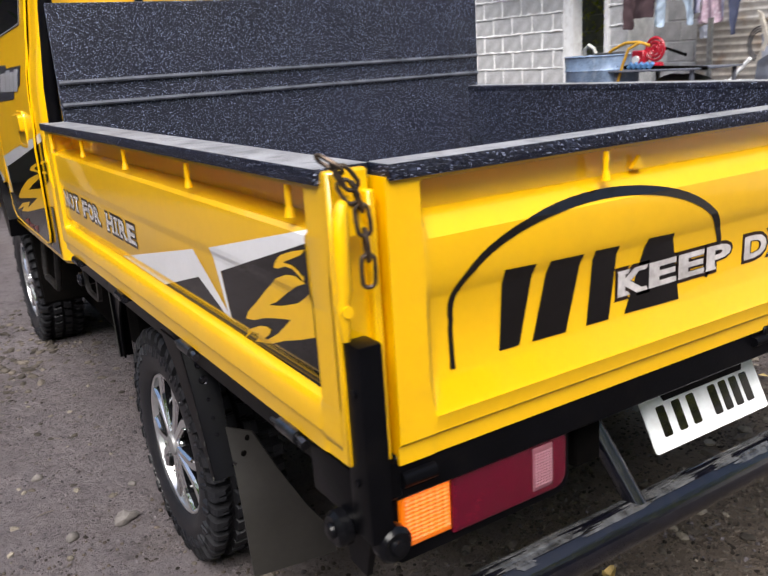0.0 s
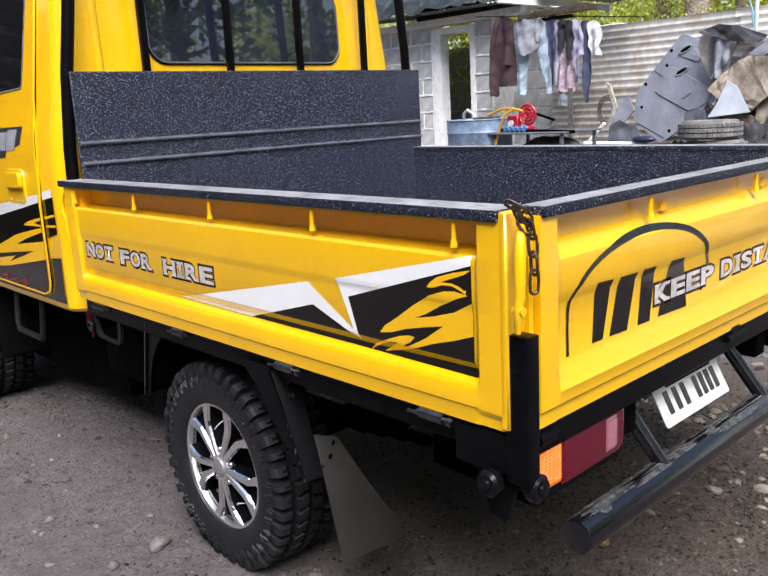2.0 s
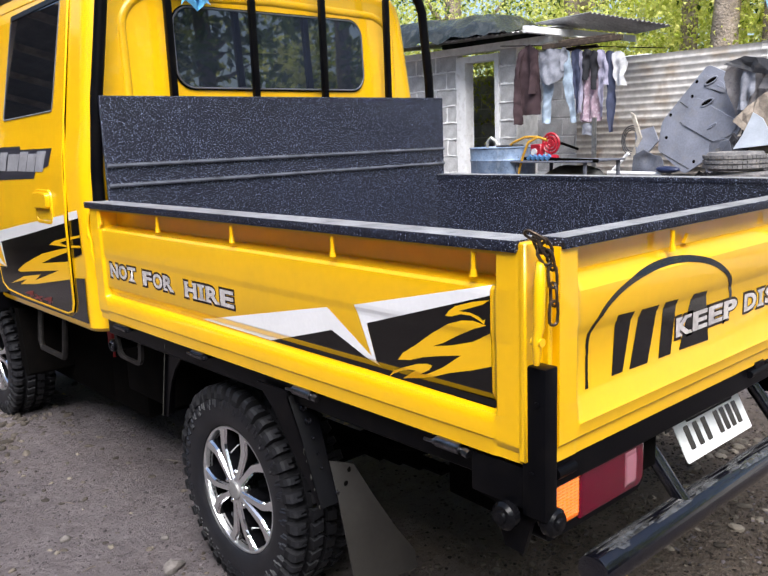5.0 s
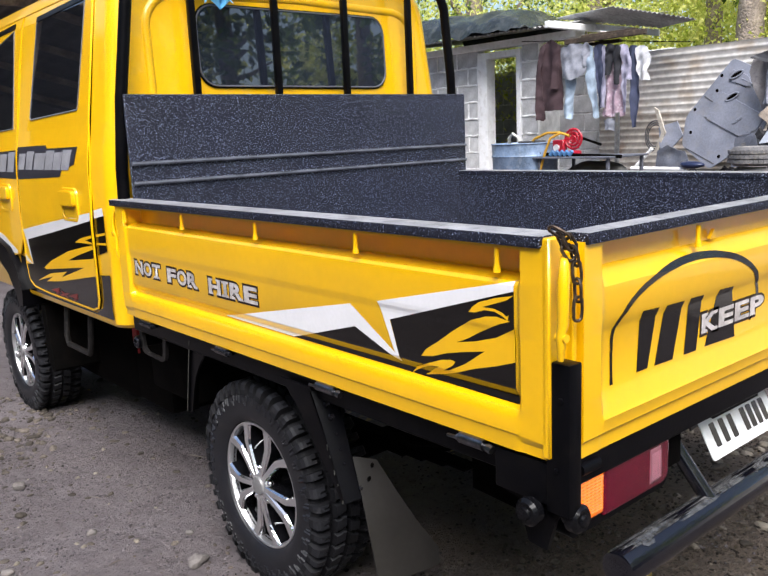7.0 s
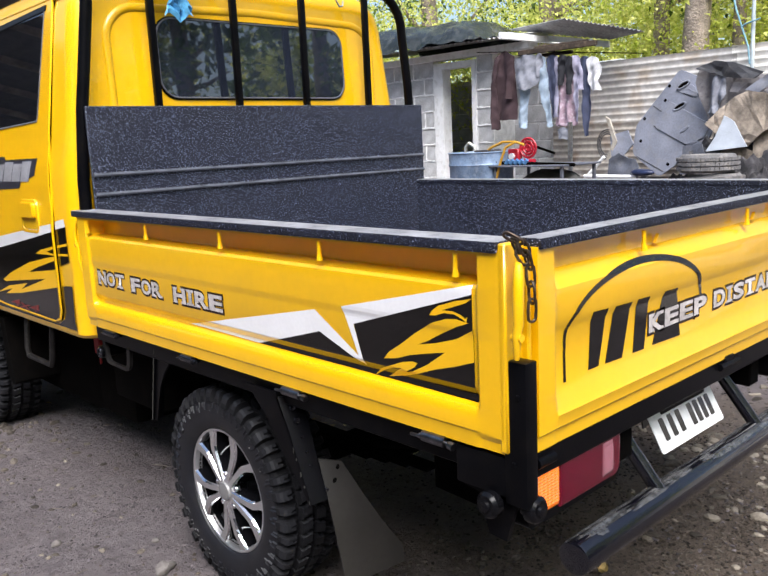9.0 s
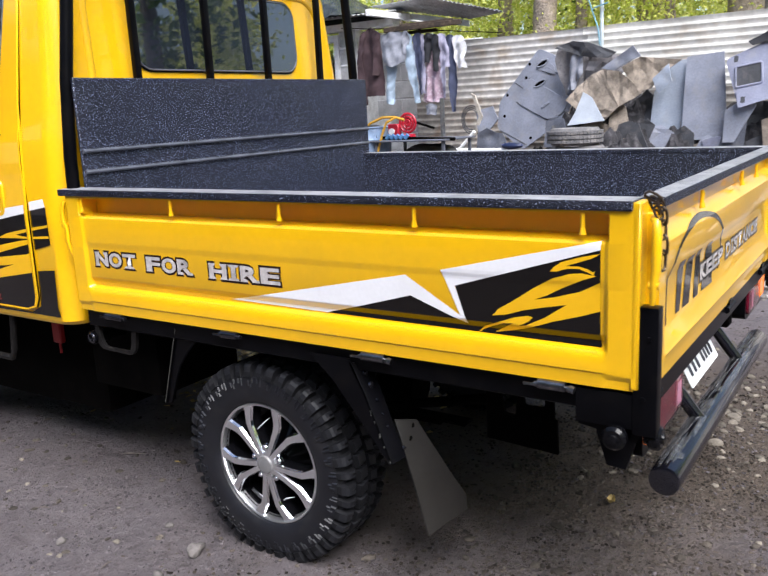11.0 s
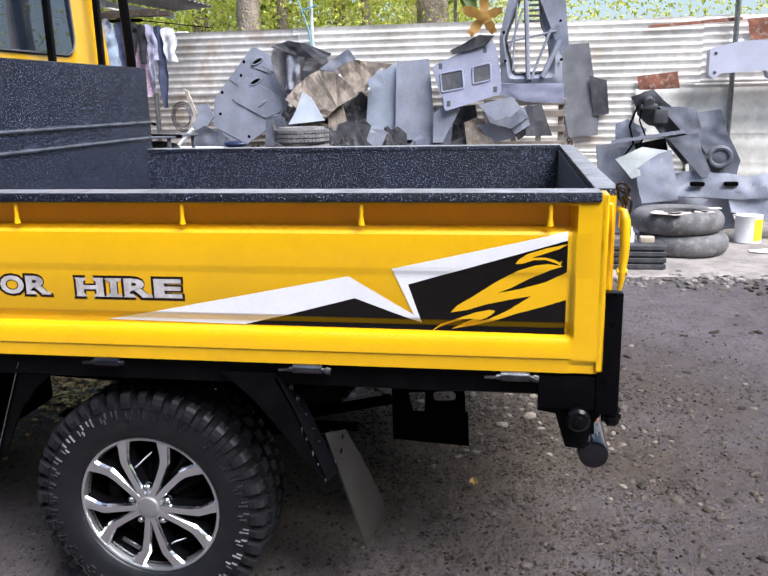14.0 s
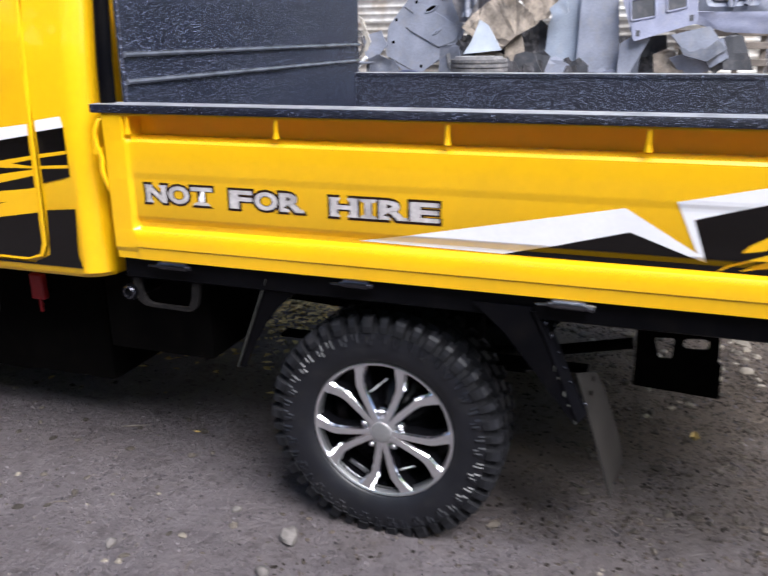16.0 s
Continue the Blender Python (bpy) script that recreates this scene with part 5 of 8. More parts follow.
rear_patch("window_seal", rounded(0.435, 1.480, 1.735, 2.085, 0.085, 6), BLACK, 0.004, cab)
rear_window = rear_patch("rear_window", rounded(0.449, 1.466, 1.749, 2.071, 0.074, 6), GLASS_REAR, 0.009, truck, "tinted rear window in a black seal")
bm = bmesh.new()
sweep(bm, [on_rear(0.009)(u, v) for u, v in rounded(0.444, 1.471, 1.744, 2.076, 0.079, 6)], 0.004, 6, True)
part("window_bead", bm, SMOOTHCOAT, rear_window)
bm = bmesh.new()
pts = [(0.225, 1.66), (0.225, 1.94)] + [(0.365 - 0.14 * math.cos(radians(a)), 1.97 + 0.14 * math.sin(radians(a))) for a in range(0, 91, 10)]
pts += [(0.95, 2.128)] + [(1.90 - u, v) for u, v in reversed(pts)]
sweep(bm, [(u, cab_rear(v) + 0.012, v) for u, v in pts], 0.022, 12)
part("pressed_bead", bm, YELLOW, cab)
bm = bmesh.new()
sweep(bm, [(cab_x(2.15) - 0.004, y, 2.155) for y in (2.30, 2.8, 3.3, 3.8, 4.1)], 0.010, 8)
part("drip_rail", bm, YELLOW, cab)

# blue plastic ribbon tied to the rack
bm = bmesh.new()
def f(i, j):
    a, b = i / 10, j / 8
    return (0.50 + 0.09 * (a - 0.5) * (0.5 + b) + 0.012 * noise.noise(Vector((a * 4, b * 5, 1))), 2.09 + 0.03 * noise.noise(Vector((a * 6, b * 6, 7))), 2.19 - 0.13 * b + 0.02 * math.sin(a * 9))
grid(bm, 11, 9, f)
thicken(bm, 0.002)
solo("plastic_bag", bm, surface("blue_bag", (0.12, 0.42, 0.72), rough=0.3, vary=0.3, scale=30, bump=0.2), "small blue plastic bag tied to the rack", "bag")

# ---- ground ----
bm = bmesh.new()
def ground_z(x, y):
    near = 0.012 * noise.noise(Vector((x * 1.3, y * 1.3, 0))) + 0.006 * noise.noise(Vector((x * 5, y * 5, 3)))
    return near if abs(x) < 14 and abs(y) < 16 else 0.0
span = [-400, -120, -40, -16] + [-12 + 0.25 * i for i in range(0, 97)] + [16, 40, 120, 400]
grid(bm, len(span), len(span), lambda i, j: (span[i], span[j] + 1, ground_z(span[i], span[j] + 1)))
ground = solo("ground", bm, DIRT, "packed grey-brown dirt yard", "ground", kind="structure")

# stones strewn over the dirt
rng = random.Random(11)
_ico = bmesh.new()
bmesh.ops.create_icosphere(_ico, subdivisions=1, radius=1.0)
ICO_V, ICO_F = [v.co.copy() for v in _ico.verts], [[v.index for v in f.verts] for f in _ico.faces]
_ico.clear()
bmesh.ops.create_icosphere(_ico, subdivisions=2, radius=1.0)
BALL_V, BALL_F = [v.co.copy() for v in _ico.verts], [[v.index for v in f.verts] for f in _ico.faces]
_ico.free()
def pebbles(name, label, spots, kind="stuff", mat=None):
    verts, faces = [], []
    for x, y, r in spots:
        s = (r * rng.uniform(0.8, 1.5), r * rng.uniform(0.7, 1.1), r * rng.uniform(0.45, 0.8))
        a = rng.uniform(0, 6.3)
        c, n, k0 = math.cos(a), math.sin(a), len(verts)
        z = ground_z(x, y) + s[2] * 0.15
        big = r > 0.0095
        for v in BALL_V if big else ICO_V:
            swell = 1 + 0.55 * noise.noise(v * 0.9 + Vector((x * 37, y * 37, 0))) if big else rng.uniform(0.82, 1.18)
            px, py, pz = (v[i] * s[i] * swell for i in range(3))
            verts.append((x + c * px - n * py, y + n * px + c * py, z + pz))
        faces += [[k0 + i for i in f] for f in (BALL_F if big else ICO_F)]
    me = bpy.data.meshes.new(name)
    me.from_pydata(verts, [], faces)
    me.materials.append(mat or STONE)
    return tagged(new(name, me), label, "gravel", kind=kind)


def clustered(n, cx, sx, cy, sy, sizes, clumps=26):
    """Stones gathered in loose drifts, as wheels and feet leave them."""
    at = [(rng.gauss(cx, sx), rng.gauss(cy, sy), rng.uniform(0.08, 0.35)) for _ in range(clumps)]
    return [(rng.gauss(c[0], c[2]), rng.gauss(c[1], c[2]), rng.choice(sizes)) for c in (rng.choice(at) for _ in range(n))]


fine_ones = [(rng.uniform(-2.2, 3.4), rng.uniform(-2.0, 5.0), rng.choice((0.0025, 0.003, 0.004, 0.005))) for _ in range(1300)]
side = clustered(650, -0.5, 0.45, 2.7, 0.9, (0.004, 0.005, 0.006, 0.008, 0.010, 0.014), 40)
front = clustered(420, -0.35, 0.35, 3.7, 0.5, (0.006, 0.009, 0.012, 0.016, 0.022), 16)
# pale cluster at x 2.1 stands in for a fleck of sunlight
pale_ones = clustered(230, 2.1, 0.5, 0.55, 0.4, (0.008, 0.012, 0.016, 0.020, 0.024), 26) + clustered(190, -0.6, 0.32, 2.5, 0.8, (0.004, 0.005, 0.007, 0.010, 0.013), 40) + [(rng.gauss(-0.03, 0.05), rng.gauss(0.66, 0.05), rng.choice((0.003, 0.005, 0.008, 0.011))) for _ in range(26)] + clustered(170, 1.7, 0.5, 0.0, 0.35, (0.005, 0.007, 0.010, 0.014), 22)
rear_side = clustered(1700, 1.7, 0.8, 0.40, 0.45, (0.003, 0.003, 0.004, 0.005, 0.005, 0.006, 0.008, 0.010), 60)
under_bed = clustered(2000, 1.05, 0.36, 0.40, 0.20, (0.003, 0.004, 0.005, 0.006, 0.007), 50) + clustered(70, 1.05, 0.3, 0.60, 0.12, (0.010, 0.013, 0.017), 14)
behind = clustered(420, 0.9, 0.8, -0.5, 0.5, (0.004, 0.005, 0.006, 0.008, 0.010, 0.014, 0.020), 24)
far = clustered(700, 5.0, 1.8, -0.3, 2.0, (0.008, 0.012, 0.018, 0.028), 40)
crumbs = clustered(9000, -0.7, 0.8, 2.2, 1.6, (0.002, 0.003, 0.004, 0.005, 0.007), 300) + clustered(4000, 1.6, 1.2, 0.0, 1.0, (0.003, 0.004, 0.006, 0.008), 120)
grit = clustered(12000, 1.3, 0.9, 0.25, 0.6, (0.002, 0.003, 0.004, 0.006, 0.008), 260)
pebbles("grit", "dark brown gritty soil behind the truck", grit, mat=surface("brown_grit", (0.060, 0.048, 0.040), rough=0.95, vary=0.3, scale=14, fine=120, bump=0.3, island=0.8, spec=0.15))
pebbles("dirt_crumbs", "small crumbs of grey-brown dirt", crumbs, mat=CRUMB)
pebbles("pale_gravel", "pale tan pebbles among the darker gravel, some standing in for sunlight", pale_ones, mat=surface("tan_stone", (0.17, 0.148, 0.122), rough=0.85, vary=0.3, scale=14, fine=120, bump=0.4, island=0.5, spec=0.2))
pebbles("gravel", "loose grey gravel strewn on the dirt", fine_ones + side + front + rear_side + under_bed + behind + far)
for x, y, r in ((-0.066, 1.565, 0.034), (-0.24, 1.57, 0.022), (-0.265, 2.08, 0.020), (-0.55, 3.3, 0.04), (-0.75, 3.05, 0.03), (-0.9, 2.4, 0.026), (-0.35, 2.75, 0.03), (-0.6, 2.0, 0.02), (0.02, 1.80, 0.016)):
    bm = bmesh.new()
    bmesh.ops.create_icosphere(bm, subdivisions=2, radius=1.0, matrix=Matrix.Translation((x, y, ground_z(x, y) + r * 0.4)) @ Matrix.Rotation(rng.uniform(0, 6), 4, "Z") @ Matrix.Diagonal((r * 1.25, r * 0.85, r * 0.65, 1)))
    for v in bm.verts:
        v.co += (v.co - Vector((x, y, 0.02))).normalized() * r * 0.55 * noise.noise(v.co * 38)
    solo("stone", bm, surface("pale_stone", (0.14, 0.125, 0.118), rough=0.85, vary=0.4, scale=30, fine=150, bump=0.3) if x == -0.066 else bpy.data.materials["pale_stone"], "pale rounded stone lying on the dirt", "stone", "stones on the dirt")

# twigs and bits of dry leaf on the dirt
verts_bm = bmesh.new()
for i in range(26):
    x, y, a, l = rng.uniform(-1.5, 0.1), rng.uniform(0.9, 4.2), rng.uniform(0, 3.14), rng.uniform(0.02, 0.075)
    pts = [(x + l * t * math.cos(a + 0.5 * t), y + l * t * math.sin(a + 0.5 * t), ground_z(x, y) + 0.003 + 0.004 * t) for t in (0, 0.35, 0.7, 1)]
    sweep(verts_bm, pts, [0.0012, 0.0018, 0.0015, 0.0008], 5)
solo("twigs", verts_bm, surface("dry_twig", (0.17, 0.14, 0.115), rough=0.9, vary=0.4, scale=30), "short dry twigs strewn on the dirt", "twigs", kind="stuff")

bm = bmesh.new()
sweep(bm, [(0.228, 0.089, 0.006), (0.205, 0.040, 0.010), (0.186, -0.020, 0.008), (0.163, -0.077, 0.007)], [0.001, 0.0018, 0.002, 0.0012], 6)
solo("twig", bm, surface("dark_twig", (0.03, 0.025, 0.022), rough=0.9, vary=0.4, scale=30), "long thin dark twig on the dirt", "twig")
bm = bmesh.new()
sweep(bm, [(0.381, 2.522, 0.008), (0.40, 2.475, 0.010), (0.426, 2.427, 0.007)], [0.003, 0.004, 0.002], 6)
solo("stick", bm, surface("pale_stick", (0.16, 0.135, 0.12), rough=0.9, vary=0.4, scale=30), "short pale stick on the dirt under the truck", "stick")
bm = bmesh.new()
grid(bm, 7, 5, lambda i, j: (0.968 + 0.030 * (i / 6 - 0.5) * 1.6, 0.380 + 0.034 * (j / 4 - 0.5) * math.sin(3.1416 * (0.06 + 0.88 * i / 6)), 0.018 + 0.008 * math.cos(i * 1.1) + 0.006 * abs(j - 2)))
thicken(bm, 0.0008)
solo("dry_leaf", bm, surface("yellow_dry_leaf", (0.42, 0.30, 0.10), rough=0.7, vary=0.4, scale=60), "curled dry yellow leaf on the gravel", "leaf")

# leaf litter whose bright yellow paints the sunlit patch beyond the truck
litter_rng = random.Random(8)
verts, faces = [], []
for i in range(6000):
    x, y, a, l = litter_rng.gauss(2.25, 0.45), litter_rng.gauss(2.75, 0.55), litter_rng.uniform(0, 6.3), litter_rng.uniform(0.02, 0.06)
    c, n, k0, z = math.cos(a) * l, math.sin(a) * l, len(verts), ground_z(x, y) + 0.004 + litter_rng.uniform(0, 0.02)
    verts += [(x, y, z), (x + c * 0.5 - n * 0.28, y + n * 0.5 + c * 0.28, z + litter_rng.uniform(0, 0.012)), (x + c, y + n, z + litter_rng.uniform(0, 0.008)), (x + c * 0.5 + n * 0.28, y + n * 0.5 - c * 0.28, z + litter_rng.uniform(0, 0.012))]
    faces.append((k0, k0 + 1, k0 + 2, k0 + 3))
me = bpy.data.meshes.new("leaf_litter")
me.from_pydata(verts, [], faces)
me.materials.append(surface("sunlit_dry_litter", (0.52, 0.38, 0.15), rough=0.7, vary=0.4, scale=20, fine=90, bump=0.2, island=0.6))
tagged(new("leaf_litter", me), "dry yellow-brown leaf litter beyond the truck, sunlight put into its colour", "leaves", kind="stuff")

# ---- sheet fence ----
fence = thing("fence", "weathered corrugated metal sheet fence, pale and rusty", "fence", (7.8, 1, 0), kind="structure")
FX = 7.8
def wavy_sheet(y0, y1, z0, z1, x, pitch=0.083, amp=0.0050):
    bm = bmesh.new()
    n = int((z1 - z0) / (pitch / 8))
    lean = rng.uniform(-0.01, 0.01)
    grid(bm, 2, n + 1, lambda i, j: (x + amp * (math.sin(6.283 * (j / n) * (z1 - z0) / pitch) + 0.32 * math.sin(12.566 * (j / n) * (z1 - z0) / pitch + 0.9)) + lean * j / n, (y0, y1)[i], z0 + (z1 - z0) * j / n))
    return bm
y = 5.3
k = 0
while y > -9:
    w = 2.35
    for z0, z1, dx in ((0.02, 0.84, 0.0), (0.80, 1.62, 0.012), (1.58, 2.37, 0.024)):
        part("metal_sheet", wavy_sheet(y, y - w - 0.06, z0 + rng.uniform(-0.01, 0.01), z1 + rng.uniform(-0.015, 0.015), FX + dx + 0.006 * (k % 2)), (ZINCOLD if z0 < 1.2 else ZINCTAN if y > 4 else ZINC) if y > 2.0 else ZINC, fence)
    y -= w
    k += 1

# ---- distant trees ----
def tree(x, y, h, r, lean=0.0, leaves=2600, base=2.6, spread=2.4, leaf=0.13, mat=None, seed=1, nearest=-99):
    rg = random.Random(seed)
    t = thing("tree", "tall tree with bright yellow-green leaves", "tree", (x, y, 0), "trees behind the fence")
    bm = bmesh.new()
    pts = [(x + lean * i / 8 + rg.uniform(-0.04, 0.04), y + rg.uniform(-0.05, 0.05), h * i / 8) for i in range(9)]
    sweep(bm, pts, [r * (1.25 - 0.09 * i) for i in range(9)], 10)
    for i in range(7):
        z = rg.uniform(base, h)
        a = rg.uniform(0, 6.283)
        l = rg.uniform(0.8, 1.6)
        p = Vector((x + lean * z / h, y, z))
        d = Vector((math.cos(a), math.sin(a), rg.uniform(0.2, 0.9)))
        sweep(bm, [p, p + d * l * 0.5, p + d * l + Vector((0, 0, 0.15))], [r * 0.35, r * 0.22, r * 0.08], 6)
    part("trunk", bm, BARK, t)
    verts, faces = [], []
    clumps = [(Vector((x + lean, y, 0)) + Vector((rg.gauss(0, spread * 0.5), rg.gauss(0, spread * 0.55), rg.uniform(base, h + 1.5))), rg.uniform(0.35, 0.8)) for _ in range(26)]
    for i in range(leaves):
        c, cr = clumps[i % len(clumps)]
        p = c + Vector((rg.gauss(0, cr), rg.gauss(0, cr), rg.gauss(0, cr * 0.7)))
        q = Euler((rg.uniform(-1.2, 1.2), rg.uniform(-1.2, 1.2), rg.uniform(0, 6.3))).to_matrix()
        l = leaf * rg.uniform(0.6, 1.4)
        p.x = max(p.x, nearest + rg.uniform(0, 0.8))
        k0 = len(verts)
        for u, v, w in ((0, 0, 0), (l * 0.5, l * 0.28, 0.02), (l, 0, -0.02), (l * 0.5, -l * 0.28, 0.02)):
            verts.append(p + q @ Vector((u, v, w)))
        faces.append((k0, k0 + 1, k0 + 2, k0 + 3))
    me = bpy.data.meshes.new("crown")
    me.from_pydata([tuple(v) for v in verts], [], faces)
    me.materials.append(mat or LEAF)
    part("crown", me, None, t)
    return t

for i, (x, y, h, r) in enumerate(((8.75, 3.80, 7.0, 0.165), (9.3, 3.50, 6.5, 0.085), (9.6, 2.78, 6.5, 0.085), (9.3, 1.42, 6.0, 0.24), (10.6, 5.2, 7.0, 0.13), (10.0, 6.9, 6.5, 0.15), (13.0, 8.8, 8.0, 0.2),
                                   (10.0, -3.5, 6.2, 0.2), (14.5, 3.8, 8.0, 0.22), (15, 6.5, 8, 0.2), (11, 10.5, 7.5, 0.2), (12.2, 4.4, 7.5, 0.1), (13.2, 2.2, 7.5, 0.12), (9.4, 2.35, 6.5, 0.07))):
    tree(x, y, h, r, rng.uniform(-0.1, 0.1), 4600 if y > -1 else 2000, 3.0, 2.4, 0.070, None, 20 + i, 8.7)

# ---- block hut ----
hut = thing("hut", "small grey concrete block hut with white door frame", "hut", (7.6, 7.0, 0))
def plain(name, a, mat, parent, label="", bevel=0.004):
    bm = bmesh.new()
    box(bm, *a, bevel)
    return part(name, bm, mat, parent, label, smooth=False)

front_wall = plain("front_wall", (7.478, 7.62, 7.12, 9.6, 0.0, 2.62), MORTAR, hut, "mortar-jointed block wall")
pier = plain("wall_pier", (7.478, 7.62, 6.03, 6.33, 0.0, 2.62), MORTAR, hut)
back = plain("inner_wall", (7.92, 8.02, 4.36, 6.10, 0.0, 2.40), MORTAR, hut)
plain("side_wall", (7.62, 9.4, 9.5, 9.6, 0.0, 2.6), MORTAR, hut)
plain("side_wall", (7.62, 9.4, 6.03, 6.13, 0.0, 2.62), MORTAR, hut)
rear = plain("rear_wall", (9.3, 9.4, 6.13, 9.5, 0.0, 2.46), MORTAR, hut)
bm = bmesh.new()
box(bm, -0.008, 0.008, -0.200, 0.200, -0.112, 0.112, 0.006, 1)
block_mesh = mesh_of(bm, BLOCK)
bm = bmesh.new()
box(bm, -0.008, 0.008, -0.136, 0.136, -0.112, 0.112, 0.006, 1)
half_mesh = mesh_of(bm, BLOCK)
COURSE = 0.24
for k in range(11):
    z = 0.12 + COURSE * k
    if z > 2.55:
        break
    off = 0.2 if k % 2 else 0.0
    y = 7.33 + off
    while y < 9.5:
        part("block", block_mesh, None, front_wall, m=Matrix.Translation((7.474 + rng.uniform(-0.003, 0.003), y, z)))
        y += 0.412
    if off:
        part("block", half_mesh, None, front_wall, m=Matrix.Translation((7.474, 7.255, z)) @ Matrix.Diagonal((1, 0.72, 1, 1)))
    part("block", half_mesh, None, pier, m=Matrix.Translation((7.474, 6.18, z)))
    y = 4.58 + off
    while y < 6.0 and z < 2.3:
        part("block", block_mesh, None, back, m=Matrix.Translation((7.916, y, z)))
        y += 0.412
    if k < 10:
        y = 6.4 + off
        while y < 9.4:
            part("block", block_mesh, None, rear, m=Matrix.Translation((9.297, y, z)))
            y += 0.412
# mortar squeezed out proud of the blocks
def bead(parent, a, b, seed):
    a, b = Vector(a), Vector(b)
    n = max(4, int((b - a).length / 0.05))
    rg = random.Random(seed)
    bm = bmesh.new()
    side = Vector((0, 0, 1)) if abs(a.z - b.z) < 0.01 else Vector((0, 1, 0))
    pts = [a.lerp(b, i / n) + side * rg.uniform(-0.006, 0.006) for i in range(n + 1)]
    sweep(bm, pts, [rg.uniform(0.006, 0.019) for _ in pts], 7)
    part("mortar_joint", bm, MORTAR, parent)
for k in range(11):
    z, off = COURSE * k, 0.2 if k % 2 else 0.0
    bead(front_wall, (7.466, 7.14, z), (7.466, 9.5, z), 100 + k)
    bead(pier, (7.466, 6.045, z), (7.466, 6.325, z), 130 + k)
    for m in range(5):
        y = 7.33 + off - 0.206 + 0.412 * m
        if 7.16 < y < 9.45:
            bead(front_wall, (7.466, y, z + 0.01), (7.466, y, z + COURSE - 0.01), 200 + 10 * k + m)
frame_ob = plain("door_frame", (7.45, 7.63, 6.33, 7.12, 2.50, 2.585), WHITEWOOD, hut, "white painted door frame")
plain("door_jamb", (7.45, 7.63, 6.945, 7.12, 0.0, 2.50), WHITEWOOD, frame_ob)
plain("door_jamb", (7.45, 7.63, 6.33, 6.405, 0.0, 2.50), WHITEWOOD, frame_ob)
plain("lintel", (7.40, 7.60, 5.38, 9.6, 2.625, 2.715), WHITEWOOD, hut, "pale painted roof beam")
plain("rafter", (6.75, 8.4, 5.30, 5.36, 2.69, 2.77), WHITEWOOD, hut)
DARKWOOD = surface("dark_old_wood", (0.055, 0.038, 0.028), rough=0.9, vary=0.5, scale=9, fine=50, bump=0.5, dirt=(0.20, 0.15, 0.10), dirt_amount=0.5)
for y0, y1, z0, z1, x in ((4.20, 5.30, 2.50, 2.56, 7.08), (4.35, 5.10, 2.55, 2.59, 7.14), (4.60, 5.34, 2.46, 2.50, 7.20)):
    plain("rafter", (x - 0.03, x + 0.03, y0, y1, z0, z1), DARKWOOD, hut, "dark old roof timber")
plain("roof_post", (6.9, 6.97, 9.3, 9.37, 0.0, 2.7), BARK, hut)


def roof_sheet(y0, y1, x0, z0, x1, z1, mat, sag=0.0):
    bm = bmesh.new()
    n = int(abs(y1 - y0) / 0.0127)
    grid(bm, n + 1, 9, lambda i, j: (x0 + (x1 - x0) * j / 8, y0 + (y1 - y0) * i / n, z0 + (z1 - z0) * j / 8 + 0.011 * math.sin(6.283 * i / 6) - sag * math.sin(3.14 * j / 8)))
    return part("roof_sheet", bm, mat, hut, "grey corrugated roof sheet")


# open canopy over the washing, falling away from the hut
bm = bmesh.new()
NL, NR, FR, FL = Vector((7.10, 4.65, 2.86)), Vector((7.45, 3.80, 2.63)), Vector((7.75, 4.42, 2.63)), Vector((7.75, 5.97, 2.94))
grid(bm, 127, 7, lambda i, j: (NL.lerp(NR, i / 126)).lerp(FL.lerp(FR, i / 126), j / 6) + Vector((0, 0, 0.010 * math.sin(6.283 * i / 7))))
thicken(bm, 0.002)
part("canopy_sheet", bm, ZINCDARK, hut, "grey corrugated canopy sheet")
bm = bmesh.new()
slab(bm, [(5.97, 2.915), (4.42, 2.605), (4.42, 2.53), (5.97, 2.84)], lambda u, v, w: (7.72 + w, u, v), 0.03)
part("canopy_beam", bm, WHITEWOOD, hut, "pale painted canopy beam", smooth=False)
for i in range(5):
    roof_sheet(5.36 + 0.8 * i, 6.2 + 0.8 * i, 7.12 + 0.02 * i, 2.77 + 0.012 * i, 9.6, 3.06, ZINCDARK)
# heap of folded tarpaulin on the roof
bm = bmesh.new()
def f(i, j):
    a, b = i / 30, j / 16
    y = 5.85 + 2.3 * a
    h = 0.42 * (math.sin(3.14 * min(1, a * 2.2)) if a < 0.22 else 1.0) * math.sin(3.14 * b) ** 0.6
    return (6.98 + 1.3 * b, y, 2.80 + h * (0.7 + 0.3 * a) + 0.05 * noise.noise(Vector((a * 9, b * 6, 2))) - 0.09 * abs(noise.noise(Vector((a * 7, b * 3 + a * 4, 5)))))
grid(bm, 31, 17, f)
solo("tarpaulin", bm, surface("dark_tarpaulin", (0.030, 0.036, 0.038), rough=0.22, vary=0.5, scale=3, fine=14, bump=0.6, depth=0.02, dirt=(0.16, 0.16, 0.15)), "dark grey tarpaulin heaped on the hut roof", "tarpaulin")

# ---- washing on a line ----
def cloth_mat(name, c, c2=None):
    return surface(name, c, rough=0.9, vary=0.25, scale=14, fine=240, bump=0.2, dirt=c2, dirt_amount=0.8 if c2 else 0)


